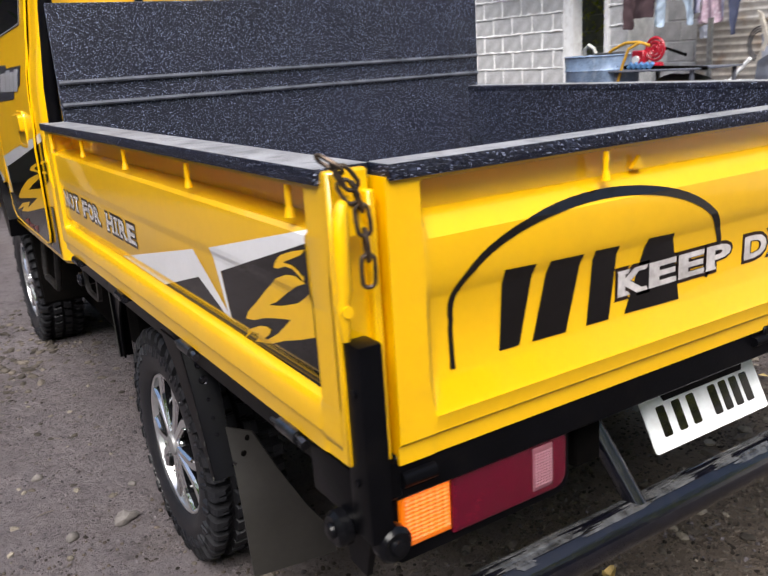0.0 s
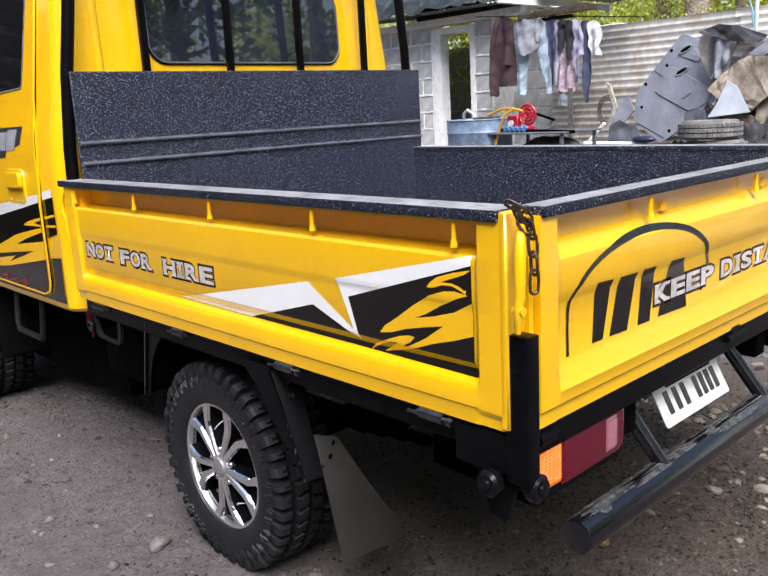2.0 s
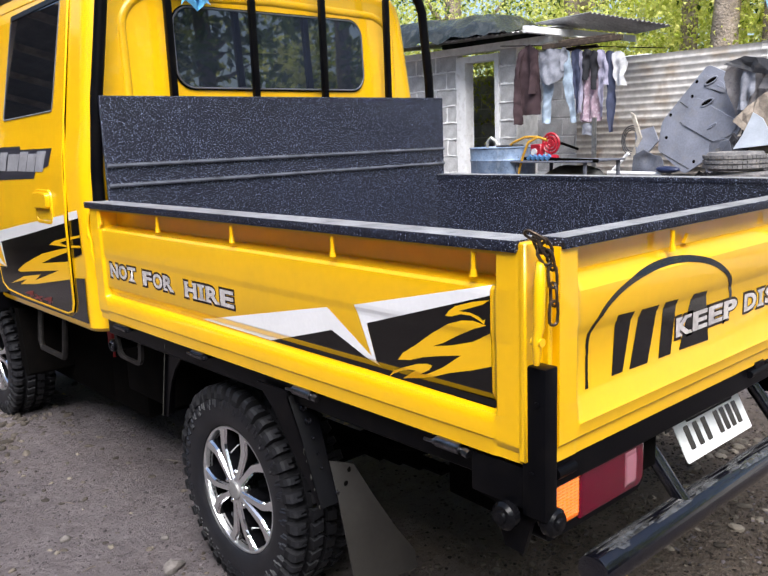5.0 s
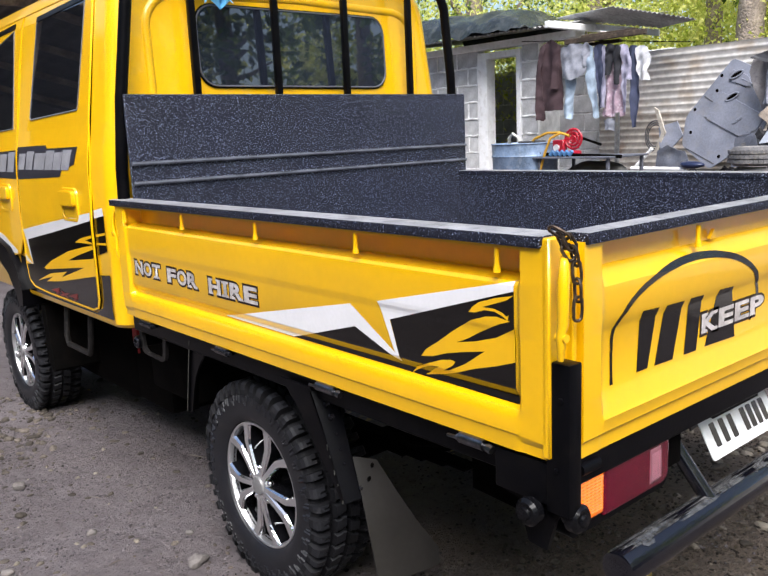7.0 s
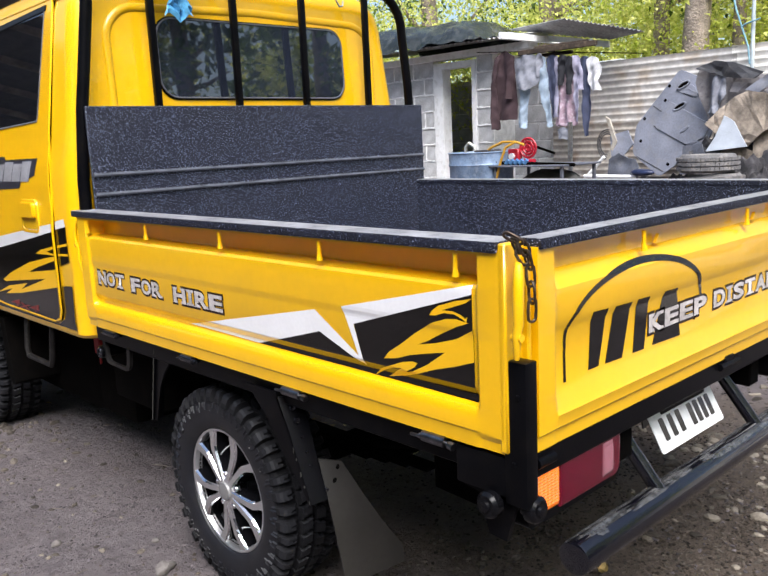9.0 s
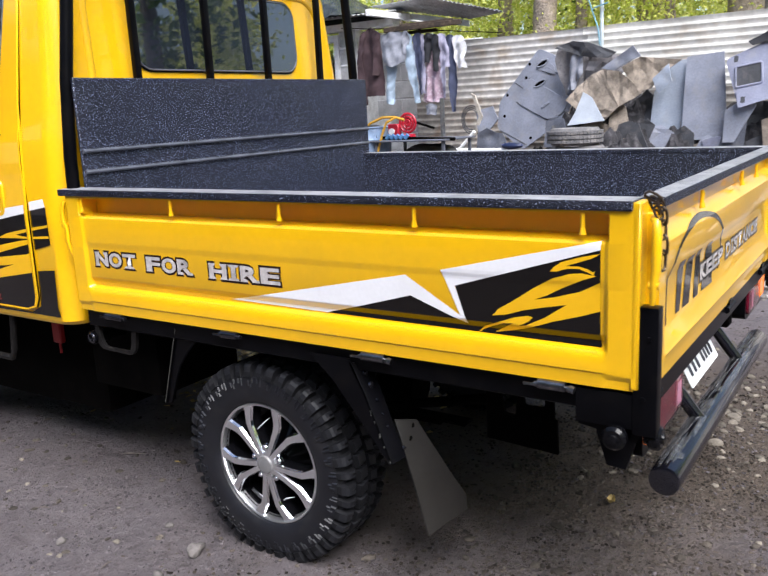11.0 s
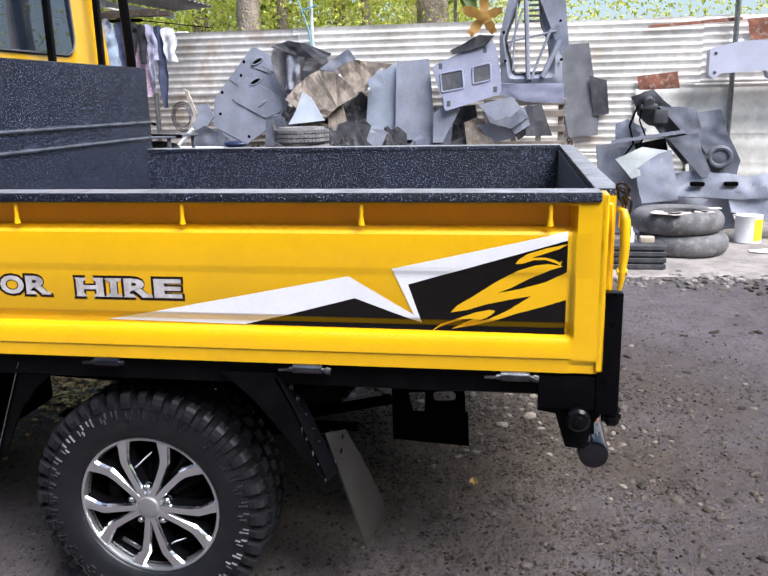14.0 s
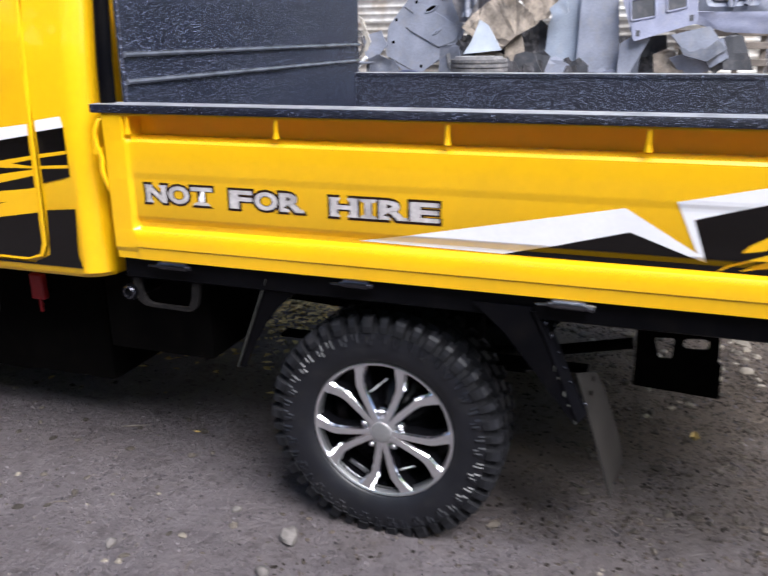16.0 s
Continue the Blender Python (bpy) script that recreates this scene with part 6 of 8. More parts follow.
def garment(name, label, mat, panels, seed, folds=26.0, depth=0.028, x=7.10, category="laundry", group="washing on the line"):
    """Washing on a line, cut from panels that hang down through rows of (height, far edge, near edge)."""
    bm = bmesh.new()
    for k, rows in enumerate(panels):
        zs = [-r[0] for r in rows]

        def f(i, j):
            z = rows[0][0] + (rows[-1][0] - rows[0][0]) * j / 26
            a, b = float(np.interp(-z, zs, [r[1] for r in rows])), float(np.interp(-z, zs, [r[2] for r in rows]))
            t, low = i / 20, j / 26
            y = a + (b - a) * t + 0.012 * noise.noise(Vector((z * 7, seed, k)))
            sway = 2.2 * noise.noise(Vector((y * 4, z * 2.5, seed)))
            rumple = depth * (0.35 + 0.65 * low) * math.sin(folds * y + sway + 2.0 * z + seed) + 0.022 * noise.noise(Vector((y * 11, z * 8, seed + k))) - 0.018 * abs(noise.noise(Vector((y * 8 + z * 9, z * 5, seed + 3))))
            sag = -0.030 * (2 * t - 1) ** 2 * (1 - low) ** 3 + 0.030 * noise.noise(Vector((y * 14, 2, seed))) * low
            return (x - 0.018 * k + rumple, y, z + sag)
        grid(bm, 21, 27, f)
    thicken(bm, 0.004)
    return solo(name, bm, mat, label, category, group)


BROWN = cloth_mat("brown_cotton", (0.060, 0.034, 0.040))
GREY = cloth_mat("grey_cotton", (0.27, 0.28, 0.33), (0.18, 0.19, 0.23))
SKY = cloth_mat("pale_denim", (0.38, 0.47, 0.58))
NAVY = cloth_mat("navy_cotton", (0.055, 0.065, 0.12))
JET = cloth_mat("black_cotton", (0.018, 0.018, 0.024))
PINK = cloth_mat("pink_print", (0.42, 0.30, 0.37), (0.70, 0.66, 0.72))
LILAC = cloth_mat("lilac_cotton", (0.36, 0.345, 0.46))
WHITE = cloth_mat("white_cotton", (0.66, 0.66, 0.69))
garment("shirt", "dark brown long-sleeved shirt hung on a line", BROWN, ([(2.59, 5.59, 5.48), (2.52, 5.71, 5.38), (2.09, 5.71, 5.37), (1.72, 5.72, 5.35)], [(2.53, 5.68, 5.61), (2.20, 5.75, 5.67), (1.61, 5.75, 5.63)], [(2.52, 5.48, 5.38), (2.28, 5.47, 5.38), (1.98, 5.49, 5.42)]), 1, 24, 0.024)
garment("trousers", "pale blue trousers hung on a line", SKY, ([(2.13, 5.33, 5.14), (2.01, 5.30, 5.16), (1.81, 5.33, 5.20), (1.61, 5.34, 5.22)], [(2.46, 4.99, 4.91), (2.24, 5.00, 4.88), (2.11, 5.01, 4.87), (1.95, 4.97, 4.85), (1.75, 4.92, 4.82), (1.60, 4.89, 4.81)]), 3, 40, 0.018, 7.11)
garment("jacket", "grey jacket draped over a line", GREY, ([(2.50, 5.37, 4.97), (2.37, 5.38, 4.96), (2.23, 5.36, 4.98), (2.13, 5.30, 5.03), (2.08, 5.24, 5.12)], [(2.50, 5.02, 4.93), (2.36, 5.03, 4.94), (2.22, 5.01, 4.97)]), 2, 13, 0.045, 7.07)
garment("shirt", "navy blue shirt hung on a line", NAVY, ([(2.46, 4.90, 4.75), (2.14, 4.87, 4.76), (1.71, 4.82, 4.76)],), 4, 44, 0.020)
garment("shirt", "lilac shirt hung on a line", LILAC, ([(2.44, 4.78, 4.71), (2.23, 4.76, 4.71), (1.71, 4.79, 4.72)],), 12, 60, 0.014, 7.08)
garment("dress", "pink and white printed dress hung on a line", PINK, ([(2.30, 4.66, 4.48), (2.17, 4.70, 4.46), (1.88, 4.73, 4.44), (1.63, 4.79, 4.45), (1.60, 4.72, 4.51)],), 5, 46, 0.026)
garment("shirt", "black shirt hung on a line", JET, ([(2.44, 4.72, 4.58), (2.26, 4.71, 4.60), (2.08, 4.71, 4.65)], [(2.42, 4.61, 4.49), (2.21, 4.58, 4.49), (1.98, 4.57, 4.51)]), 6, 50, 0.016, 7.06)
garment("shirt", "pale lilac shirt hung on a line", LILAC, ([(2.42, 4.55, 4.42), (2.25, 4.51, 4.38), (2.02, 4.44, 4.37)], [(2.21, 4.50, 4.42), (1.87, 4.48, 4.41), (1.65, 4.46, 4.42)]), 7, 50, 0.016, 7.08)
garment("trousers", "navy blue trousers hung on a line", NAVY, ([(2.40, 4.43, 4.31), (2.14, 4.40, 4.29), (1.82, 4.39, 4.28), (1.47, 4.37, 4.31)],), 8, 50, 0.018)
garment("shirt", "white shirt hung on a line", WHITE, ([(2.38, 4.32, 4.16), (2.25, 4.30, 4.13), (2.10, 4.29, 4.16), (1.99, 4.25, 4.13)],), 9, 46, 0.020, 7.07)
garment("rag", "grey rag hung low on a line", GREY, ([(1.59, 4.75, 4.58), (1.45, 4.74, 4.60)],), 10, 40, 0.015)
bm = bmesh.new()
sweep(bm, [(7.10, 6.0, 2.62), (7.10, 5.0, 2.52), (7.10, 4.2, 2.42), (7.6, 3.9, 2.40)], 0.006, 6)
solo("clothes_line", bm, CHASSIS, "dark line strung under the hut roof", "line")

# ---- water tub, hose, tool bench ----
tub = thing("metal_tub", "weathered blue-grey metal water tub full of scrap", "tub", (5.69, 4.8, 0))
TUBM = surface("tub_metal", (0.20, 0.28, 0.42), rough=0.45, metal=0.2, vary=0.4, scale=6, fine=50, bump=0.1, dirt=(0.40, 0.44, 0.52), dirt_amount=0.5)
bm = bmesh.new()
lathe(bm, [(0.0, 0.46), (0.34, 0.46), (0.345, 0.70), (0.352, 0.72), (0.346, 0.74), (0.355, 1.20), (0.365, 1.22), (0.356, 1.24), (0.362, 1.345), (0.372, 1.352), (0.362, 1.36), (0.35, 1.345), (0.34, 1.0), (0.0, 1.0)], 36, pose(5.69, 4.8, 0))
part("tub_body", bm, TUBM, tub)
bm = bmesh.new()
for a in (0, 1, 2):
    box(bm, 5.39, 5.99, 4.54 + 0.2 * a, 4.68 + 0.2 * a, 0.0, 0.46, 0.01)
solo("block_plinth", bm, BLOCK, "grey concrete blocks under the tub", "blocks")
bm = bmesh.new()
sweep(bm, [(5.64, 4.98, 1.34), (5.62, 4.96, 1.42), (5.61, 4.9, 1.46), (5.62, 4.84, 1.42), (5.64, 4.82, 1.34)], 0.018, 8)
solo("hose", bm, surface("grey_hose", (0.5, 0.5, 0.48), rough=0.5), "pale grey hose looped in the tub", "hose")
for i, (y, z, r) in enumerate(((4.68, 1.36, 0.10), (4.88, 1.33, 0.09), (4.54, 1.34, 0.07))):
    bm = bmesh.new()
    box(bm, 5.54, 5.79, y - r, y + r, z - 0.16, z + 0.02, 0.02, 2, pose(0, 0, 0, 0, 0, 0))
    solo("scrap_lump", bm, TRIMDARK, "dark scrap in the tub", "scrap")
bm = bmesh.new()
sweep(bm, [(5.57, 4.66, 1.33), (5.57, 4.56, 1.40), (5.57, 4.40, 1.455), (5.57, 4.24, 1.455), (5.57, 4.12, 1.42)], 0.014, 8)
sweep(bm, [(5.55, 4.22, 1.45), (5.52, 4.32, 1.40), (5.52, 4.39, 1.25), (5.52, 4.46, 1.05), (5.53, 4.48, 0.75), (5.57, 4.48, 0.3), (5.62, 4.46, 0.02)], 0.014, 8)
solo("yellow_hose", bm, surface("yellow_rubber", (0.55, 0.30, 0.03), rough=0.5), "yellow-orange gas hose draped over a bench", "hose")
bench = thing("work_bench", "dark rough bench with tools on it", "bench", (5.77, 4.02, 0))
plain("bench_top", (5.47, 6.17, 3.57, 4.52, 1.192, 1.21), HEAPDARK, bench)
for x, y in ((5.52, 3.62), (5.52, 4.46), (6.11, 3.62), (6.11, 4.46)):
    plain("bench_leg", (x - 0.016, x + 0.016, y - 0.016, y + 0.016, 0, 1.192), HEAPDARK, bench)
cutter = thing("hose_reel", "red metal hand wheel and gauge set", "tool", (5.67, 4.12, 1.21))
REDP = surface("red_paint", (0.42, 0.012, 0.03), rough=0.35, vary=0.3, scale=15)
bm = bmesh.new()
for r in (0.10, 0.065, 0.03):
    sweep(bm, [(5.67, 4.14 + r * math.cos(2 * math.pi * i / 20), 1.385 + r * math.sin(2 * math.pi * i / 20)) for i in range(20)], 0.014, 6, True)
for i in range(5):
    a = 2 * math.pi * i / 5
    rod(bm, (5.67, 4.14, 1.385), (5.67, 4.14 + 0.10 * math.cos(a), 1.385 + 0.10 * math.sin(a)), 0.01, 6)
part("hand_wheel", bm, REDP, cutter)
bm = bmesh.new()
box(bm, 5.63, 5.71, 4.24, 4.38, 1.21, 1.38, 0.01)
rod(bm, (5.67, 4.22, 1.24), (5.67, 4.06, 1.24), 0.03, 10)
part("tool_body", bm, REDP, cutter)
bm = bmesh.new()
rod(bm, (5.61, 4.32, 1.30), (5.63, 4.32, 1.30), 0.035, 14)
part("gauge", bm, WHITEWOOD, cutter)
bm = bmesh.new()
rod(bm, (5.59, 4.42, 1.235), (5.59, 3.52, 1.205), 0.018, 8)
rod(bm, (5.69, 4.17, 1.43), (5.72, 3.84, 1.32), 0.014, 8)
solo("pipe_bar", bm, CHASSIS, "dark steel bar lying on the bench", "bar")
bm = bmesh.new()
for i in range(5):
    rod(bm, (5.57, 4.36 - 0.06 * i, 1.225), (5.57, 4.32 - 0.06 * i, 1.265), 0.022, 8)
solo("fittings", bm, surface("blue_fitting", (0.08, 0.2, 0.4), rough=0.4), "small blue pipe fittings", "fittings", kind="stuff")
def lump(bm, c, s, seed, rough=0.25, sub=3):
    out = bmesh.ops.create_icosphere(bm, subdivisions=sub, radius=1.0, matrix=Matrix.Translation(c) @ Matrix.Diagonal((*s, 1)))
    for v in out["verts"]:
        d = v.co - Vector(c)
        v.co += d * rough * noise.noise(Vector((v.co.x * 5 + seed, v.co.y * 5, v.co.z * 5)))
bm = bmesh.new()
lump(bm, (5.85, 4.0, 0.98), (0.2, 0.40, 0.18), 3)
solo("sack", bm, surface("grey_sack", (0.13, 0.13, 0.125), rough=0.8, vary=0.4, scale=8, bump=0.3), "dark grey sack slumped under the bench", "sack")
bm = bmesh.new()
rod(bm, (6.5, 4.17, 0.0), (6.5, 4.17, 1.64), 0.028, 8)
solo("post", bm, STEEL, "thin grey steel post", "post")

# ---- scrapped trim and carpets leaning on the fence ----
def crumple(outline, x, mat, name, label, category, thick=0.02, lean=0.0, amp=0.02, seed=0, cuts=4, group="scrap against the fence", bow=0.0, crease=0.0, pleats=0.0, folded=False):
    """An irregular sheet, in the plane x with a lean towards the fence, dented by noise."""
    bm = bmesh.new()
    poly_face(bm, outline)
    bmesh.ops.triangulate(bm, faces=bm.faces[:])
    bmesh.ops.subdivide_edges(bm, edges=bm.edges[:], cuts=cuts, use_grid_fill=True)
    zs = [v for _, v in outline]
    us = [u for u, _ in outline]
    zr, uc = min(zs), (min(us) + max(us)) / 2
    for v in bm.verts:
        u, z = v.co.x, v.co.y
        n1 = noise.noise(Vector((u * 3 + seed, z * 3, seed))) + 0.5 * noise.noise(Vector((u * 9, z * 9 + seed, 1)))
        n1 -= crease * (abs(noise.noise(Vector((u * 5 + z * 2, z * 4 - u * 3, seed + 7)))) + 0.6 * abs(noise.noise(Vector((u * 11, z * 11, seed + 2)))))
        n1 += 0.35 * math.sin(pleats * (u + 0.35 * (z - zr))) if pleats else 0.0
        v.co = (x + lean * (z - zr) + amp * n1 + bow * (u - uc) ** 2, u, z)
    thicken(bm, thick)
    return solo(name, bm, mat, label, category, group, smooth=not folded)


# large door card with sockets, built as a plate and raised details
card = thing("car_door_card", "large grey plastic door card with oval sockets, leaning", "car trim", (7.4, 3.4, 0.9), "scrap against the fence")
cx = lambda z: 7.30 + 0.10 * (z - 1.0)
def plate(parent, name, outline, off, depth, mat):
    bm = bmesh.new()
    slab(bm, outline, lambda u, v, w: (cx(v) - off - w, u, v), depth)
    return part(name, bm, mat, parent, smooth=False)
def smooth_outline(o, r=0.04):
    out = []
    for i in range(len(o)):
        p, a, b = Vector(o[i]), Vector(o[i - 1]), Vector(o[(i + 1) % len(o)])
        da, db = (a - p).normalized() * r, (b - p).normalized() * r
        for t in (0, 0.33, 0.66, 1):
            out.append(tuple((p + da) * (1 - t) ** 2 + p * 2 * t * (1 - t) + (p + db) * t * t))
    return out
plate(card, "card_panel", smooth_outline([(3.33, 2.16), (3.82, 1.57), (3.85, 1.25), (3.50, 0.98), (2.98, 1.33), (2.89, 1.52), (3.10, 2.05)], 0.05), 0.0, 0.03, TRIM)
plate(card, "raised_panel", smooth_outline([(3.46, 1.83), (3.30, 1.76), (3.22, 1.69), (2.93, 1.54), (3.00, 1.40), (3.19, 1.33), (3.58, 1.54)], 0.04), 0.03, 0.014, TRIM)
plate(card, "raised_panel", smooth_outline([(3.34, 2.05), (3.14, 1.96), (3.10, 1.84), (3.34, 1.92)], 0.03), 0.03, 0.010, TRIM)
for u, v, tail in ((3.27, 1.985, 1), (3.30, 1.755, 1), (3.22, 1.50, 0)):
    k = 1.0 if tail else 0.6
    ring = [(u + k * 0.065 * math.cos(a) - 0.02 * math.sin(a), v + k * 0.036 * math.sin(a) - 0.02 * math.cos(a)) for a in (2 * math.pi * i / 18 for i in range(18))]
    bm = bmesh.new()
    sweep(bm, [(cx(b) - 0.046, a, b) for a, b in ring], 0.009, 6, True)
    if tail:
        rod(bm, (cx(v) - 0.044, u - 0.06, v - 0.05), (cx(v) - 0.044, u - 0.20, v - 0.125), 0.007, 6)
    part("socket_rim", bm, TRIM, card)
    plate(card, "socket_hole", [(u + 0.82 * (a - u), v + 0.82 * (b - v)) for a, b in ring], 0.0465, 0.002, CHASSIS)
for u, v in ((3.44, 1.985), (3.48, 1.83), (3.72, 1.64), (3.51, 1.58), (3.75, 1.39), (3.40, 1.12)):
    plate(card, "clip_hole", [(u + 0.018 * math.cos(2 * math.pi * i / 8), v + 0.020 * math.sin(2 * math.pi * i / 8)) for i in range(8)], 0.0305, 0.002, CHASSIS)
for a, b in (((3.60, 1.555), (3.19, 1.325)), ((3.45, 1.825), (3.30, 1.745)), ((3.22, 1.685), (2.94, 1.535)), ((3.35, 1.94), (3.16, 1.84)), ((3.62, 1.78), (3.50, 1.70)), ((3.80, 1.22), (3.45, 1.04))):
    bm = bmesh.new()
    rod(bm, (cx(a[1]) - 0.031, *a), (cx(b[1]) - 0.031, *b), 0.005, 6)
    part("card_seam", bm, TRIMDARK, card)

crumple([(4.10, 1.46), (3.88, 1.52), (3.80, 1.36), (3.92, 1.22), (4.06, 1.20)], 7.22, TRIM, "plastic_offcut", "grey plastic trim piece leaning on the pile", "car trim", 0.02, 0.1, 0.02, 3)
bm = bmesh.new()
slab(bm, [(4.15, 1.69), (4.10, 1.66), (4.00, 1.40), (4.09, 1.18), (4.14, 1.18), (4.05, 1.40)], lambda u, v, w: (7.2 + w, u, v), 0.03)
solo("plank", bm, surface("grey_plank", (0.42, 0.38, 0.33), rough=0.85, vary=0.35, scale=9, fine=60, bump=0.3), "pale broken plank leaning on the fence", "plank")
bm = bmesh.new()
for i in range(3):
    r = 0.10 + 0.02 * i
    sweep(bm, [(7.6, 4.36 + r * math.cos(t), 1.36 + 1.3 * r * math.sin(t)) for t in (2 * math.pi * j / 22 for j in range(22))], 0.008, 5, True)
solo("wire_coil", bm, TRIMDARK, "coil of black wire hung on the fence", "wire")
bm = bmesh.new()
rod(bm, (6.6, 4.05, 1.03), (6.6, 3.40, 1.02), 0.022, 8)
rod(bm, (6.7, 4.20, 0.9), (6.7, 3.86, 1.24), 0.02, 8)
solo("white_pipe", bm, WHITEWOOD, "white plastic pipe lying on the heap", "pipe")
bm = bmesh.new()
lump(bm, (6.6, 3.34, 1.07), (0.06, 0.15, 0.04), 7, 0.45)
solo("blue_bag", bm, surface("blue_plastic", (0.018, 0.026, 0.07), rough=0.3, vary=0.3, scale=12, bump=0.2), "dark blue plastic bag", "bag")
crumple([(3.94, 1.02), (3.93, 1.20), (3.80, 1.27), (3.70, 1.21), (3.60, 1.20), (3.54, 1.10), (3.52, 1.02)], 6.9, HEAPDARK, "plastic_offcut", "dark grey curved plastic trim on the heap", "car trim", 0.02, 0.1, 0.06, 33, 6)
# heap of carpet, lining and felt
bm = bmesh.new()
def heap_z(x, y):
    top = float(np.interp(y, (0.55, 0.75, 1.2, 1.9, 2.3, 2.9, 3.3, 3.9, 4.25, 4.4), (0.2, 1.25, 1.30, 1.35, 1.62, 1.45, 0.92, 0.90, 0.85, 0.1)))
    fall = float(np.interp(x, (6.45, 6.6, 7.0, 7.2, 7.72), (0.02, 0.62, 0.72, 0.92, 1.0)))
    return max(0.0, top * fall * (1 + 0.16 * noise.noise(Vector((x * 6, y * 6, 4))) + 0.10 * noise.noise(Vector((x * 15, y * 15, 8)))))
grid(bm, 30, 90, lambda i, j: (6.45 + 1.29 * i / 29, 0.5 + 3.95 * j / 89, heap_z(6.45 + 1.29 * i / 29, 0.5 + 3.95 * j / 89)))
solo("scrap_heap", bm, surface("torn_lining", (0.030, 0.028, 0.032), rough=0.9, vary=0.6, scale=5, fine=40, bump=0.5, dirt=(0.14, 0.13, 0.14), dirt_amount=0.6), "dark heap of torn lining and car scrap along the fence", "scrap", kind="stuff", smooth=False)
SCRAPM = (TRIM, TRIMDARK, TRIMLAV, TRIM, CARPET, TRIMDARK)
rs = random.Random(77)
for i in range(12):
    y0 = 0.75 + 0.18 * i + rs.uniform(-0.08, 0.08)
    z0 = heap_z(7.05, y0) - 0.12
    w, h = rs.uniform(0.10, 0.24), rs.uniform(0.18, 0.34)
    tip = rs.uniform(-0.12, 0.12)
    crumple([(y0 + w, z0), (y0 + w * 0.7 + tip, z0 + h * 0.8), (y0 + tip, z0 + h), (y0 - w * 0.8 + tip, z0 + h * 0.7), (y0 - w, z0 - 0.04)], 7.02 + rs.uniform(-0.04, 0.06), SCRAPM[i % 6], "plastic_offcut", ("grey", "black", "lavender-grey", "grey", "brown felt", "black")[i % 6] + " broken trim piece stuck in the heap", "car trim", 0.02, 0.15, 0.04, 80 + i, 1, folded=True)
FELT = cloth_mat("grey_felt", (0.19, 0.18, 0.19), (0.10, 0.09, 0.11))
garment("felt_lining", "grey torn felt lining hanging in folds", FELT, ([(2.14, 3.02, 2.60), (2.00, 3.05, 2.58), (1.85, 3.01, 2.58), (1.74, 2.98, 2.68), (1.60, 2.92, 2.80)],), 21, 22, 0.05, 7.20, "lining", "scrap against the fence")
garment("felt_lining", "striped lilac-grey lining hanging in folds", GREY, ([(2.05, 2.84, 2.70), (1.85, 2.86, 2.70), (1.66, 2.88, 2.80)],), 23, 75, 0.022, 7.14, "lining", "scrap against the fence")
crumple([(3.02, 2.12), (2.96, 2.15), (2.81, 2.19), (2.61, 2.15), (2.31, 2.03), (2.40, 1.97), (2.72, 2.02)], 7.12, TRIMDARK, "car_mat", "black rubber floor mat draped on the heap", "mat", 0.02, 0.1, 0.05, 12, 2, crease=0.8, folded=True)
crumple([(2.84, 1.54), (2.72, 1.68), (2.56, 1.80), (2.45, 1.85), (2.27, 1.82), (2.13, 1.72), (2.01, 1.58), (2.24, 1.44), (2.40, 1.30), (2.66, 1.40)], 6.98, CARPET, "carpet", "brown crumpled car carpet", "carpet", 0.014, 0.18, 0.085, 13, 2, crease=0.5, folded=True)
crumple([(2.42, 1.86), (2.24, 1.98), (2.08, 2.07), (2.00, 1.96), (2.14, 1.90), (2.28, 1.83)], 6.94, TRIM, "plastic_offcut", "grey bent trim moulding on the heap", "car trim", 0.02, 0.0, 0.05, 14, 5)
crumple([(2.25, 1.86), (2.05, 1.96), (1.85, 1.93), (1.62, 1.90), (1.84, 1.76), (1.92, 1.62), (2.05, 1.59)], 7.08, CARPET, "carpet", "brown crumpled car carpet", "carpet", 0.012, 0.1, 0.08, 15, 2, crease=0.5, folded=True)
crumple([(2.64, 1.62), (2.54, 1.56), (2.38, 1.30), (2.80, 1.26), (2.72, 1.40)], 6.93, surface("white_board", (0.46, 0.50, 0.57), rough=0.5, vary=0.15, scale=5), "white_board", "pale broken board in the heap", "board", 0.015, 0.15, 0.02, 16)
crumple([(2.30, 1.32), (2.02, 1.62), (1.93, 1.55), (1.95, 1.0), (2.35, 1.0)], 7.25, TRIMDARK, "dark_lining", "black torn fabric lining in the heap", "lining", 0.02, 0.0, 0.12, 17, 6)
crumple([(1.80, 1.89), (1.57, 1.90), (1.57, 1.0), (1.96, 1.0), (1.93, 1.56)], 7.15, TRIMBLUE, "panel_board", "blue-grey flat trim board leaning on the fence", "car trim", 0.02, 0.12, 0.015, 18)
crumple([(1.585, 1.92), (1.22, 1.95), (1.14, 1.06), (1.60, 1.07)], 7.08, TRIM, "panel_board", "grey flat trim board leaning on the fence", "car trim", 0.02, 0.12, 0.012, 19)
crumple([(1.90, 1.72), (1.74, 1.86), (1.70, 1.68), (1.84, 1.56)], 7.03, TRIMBLUE, "plastic_offcut", "blue-grey torn trim flap", "car trim", 0.015, 0.1, 0.03, 20)
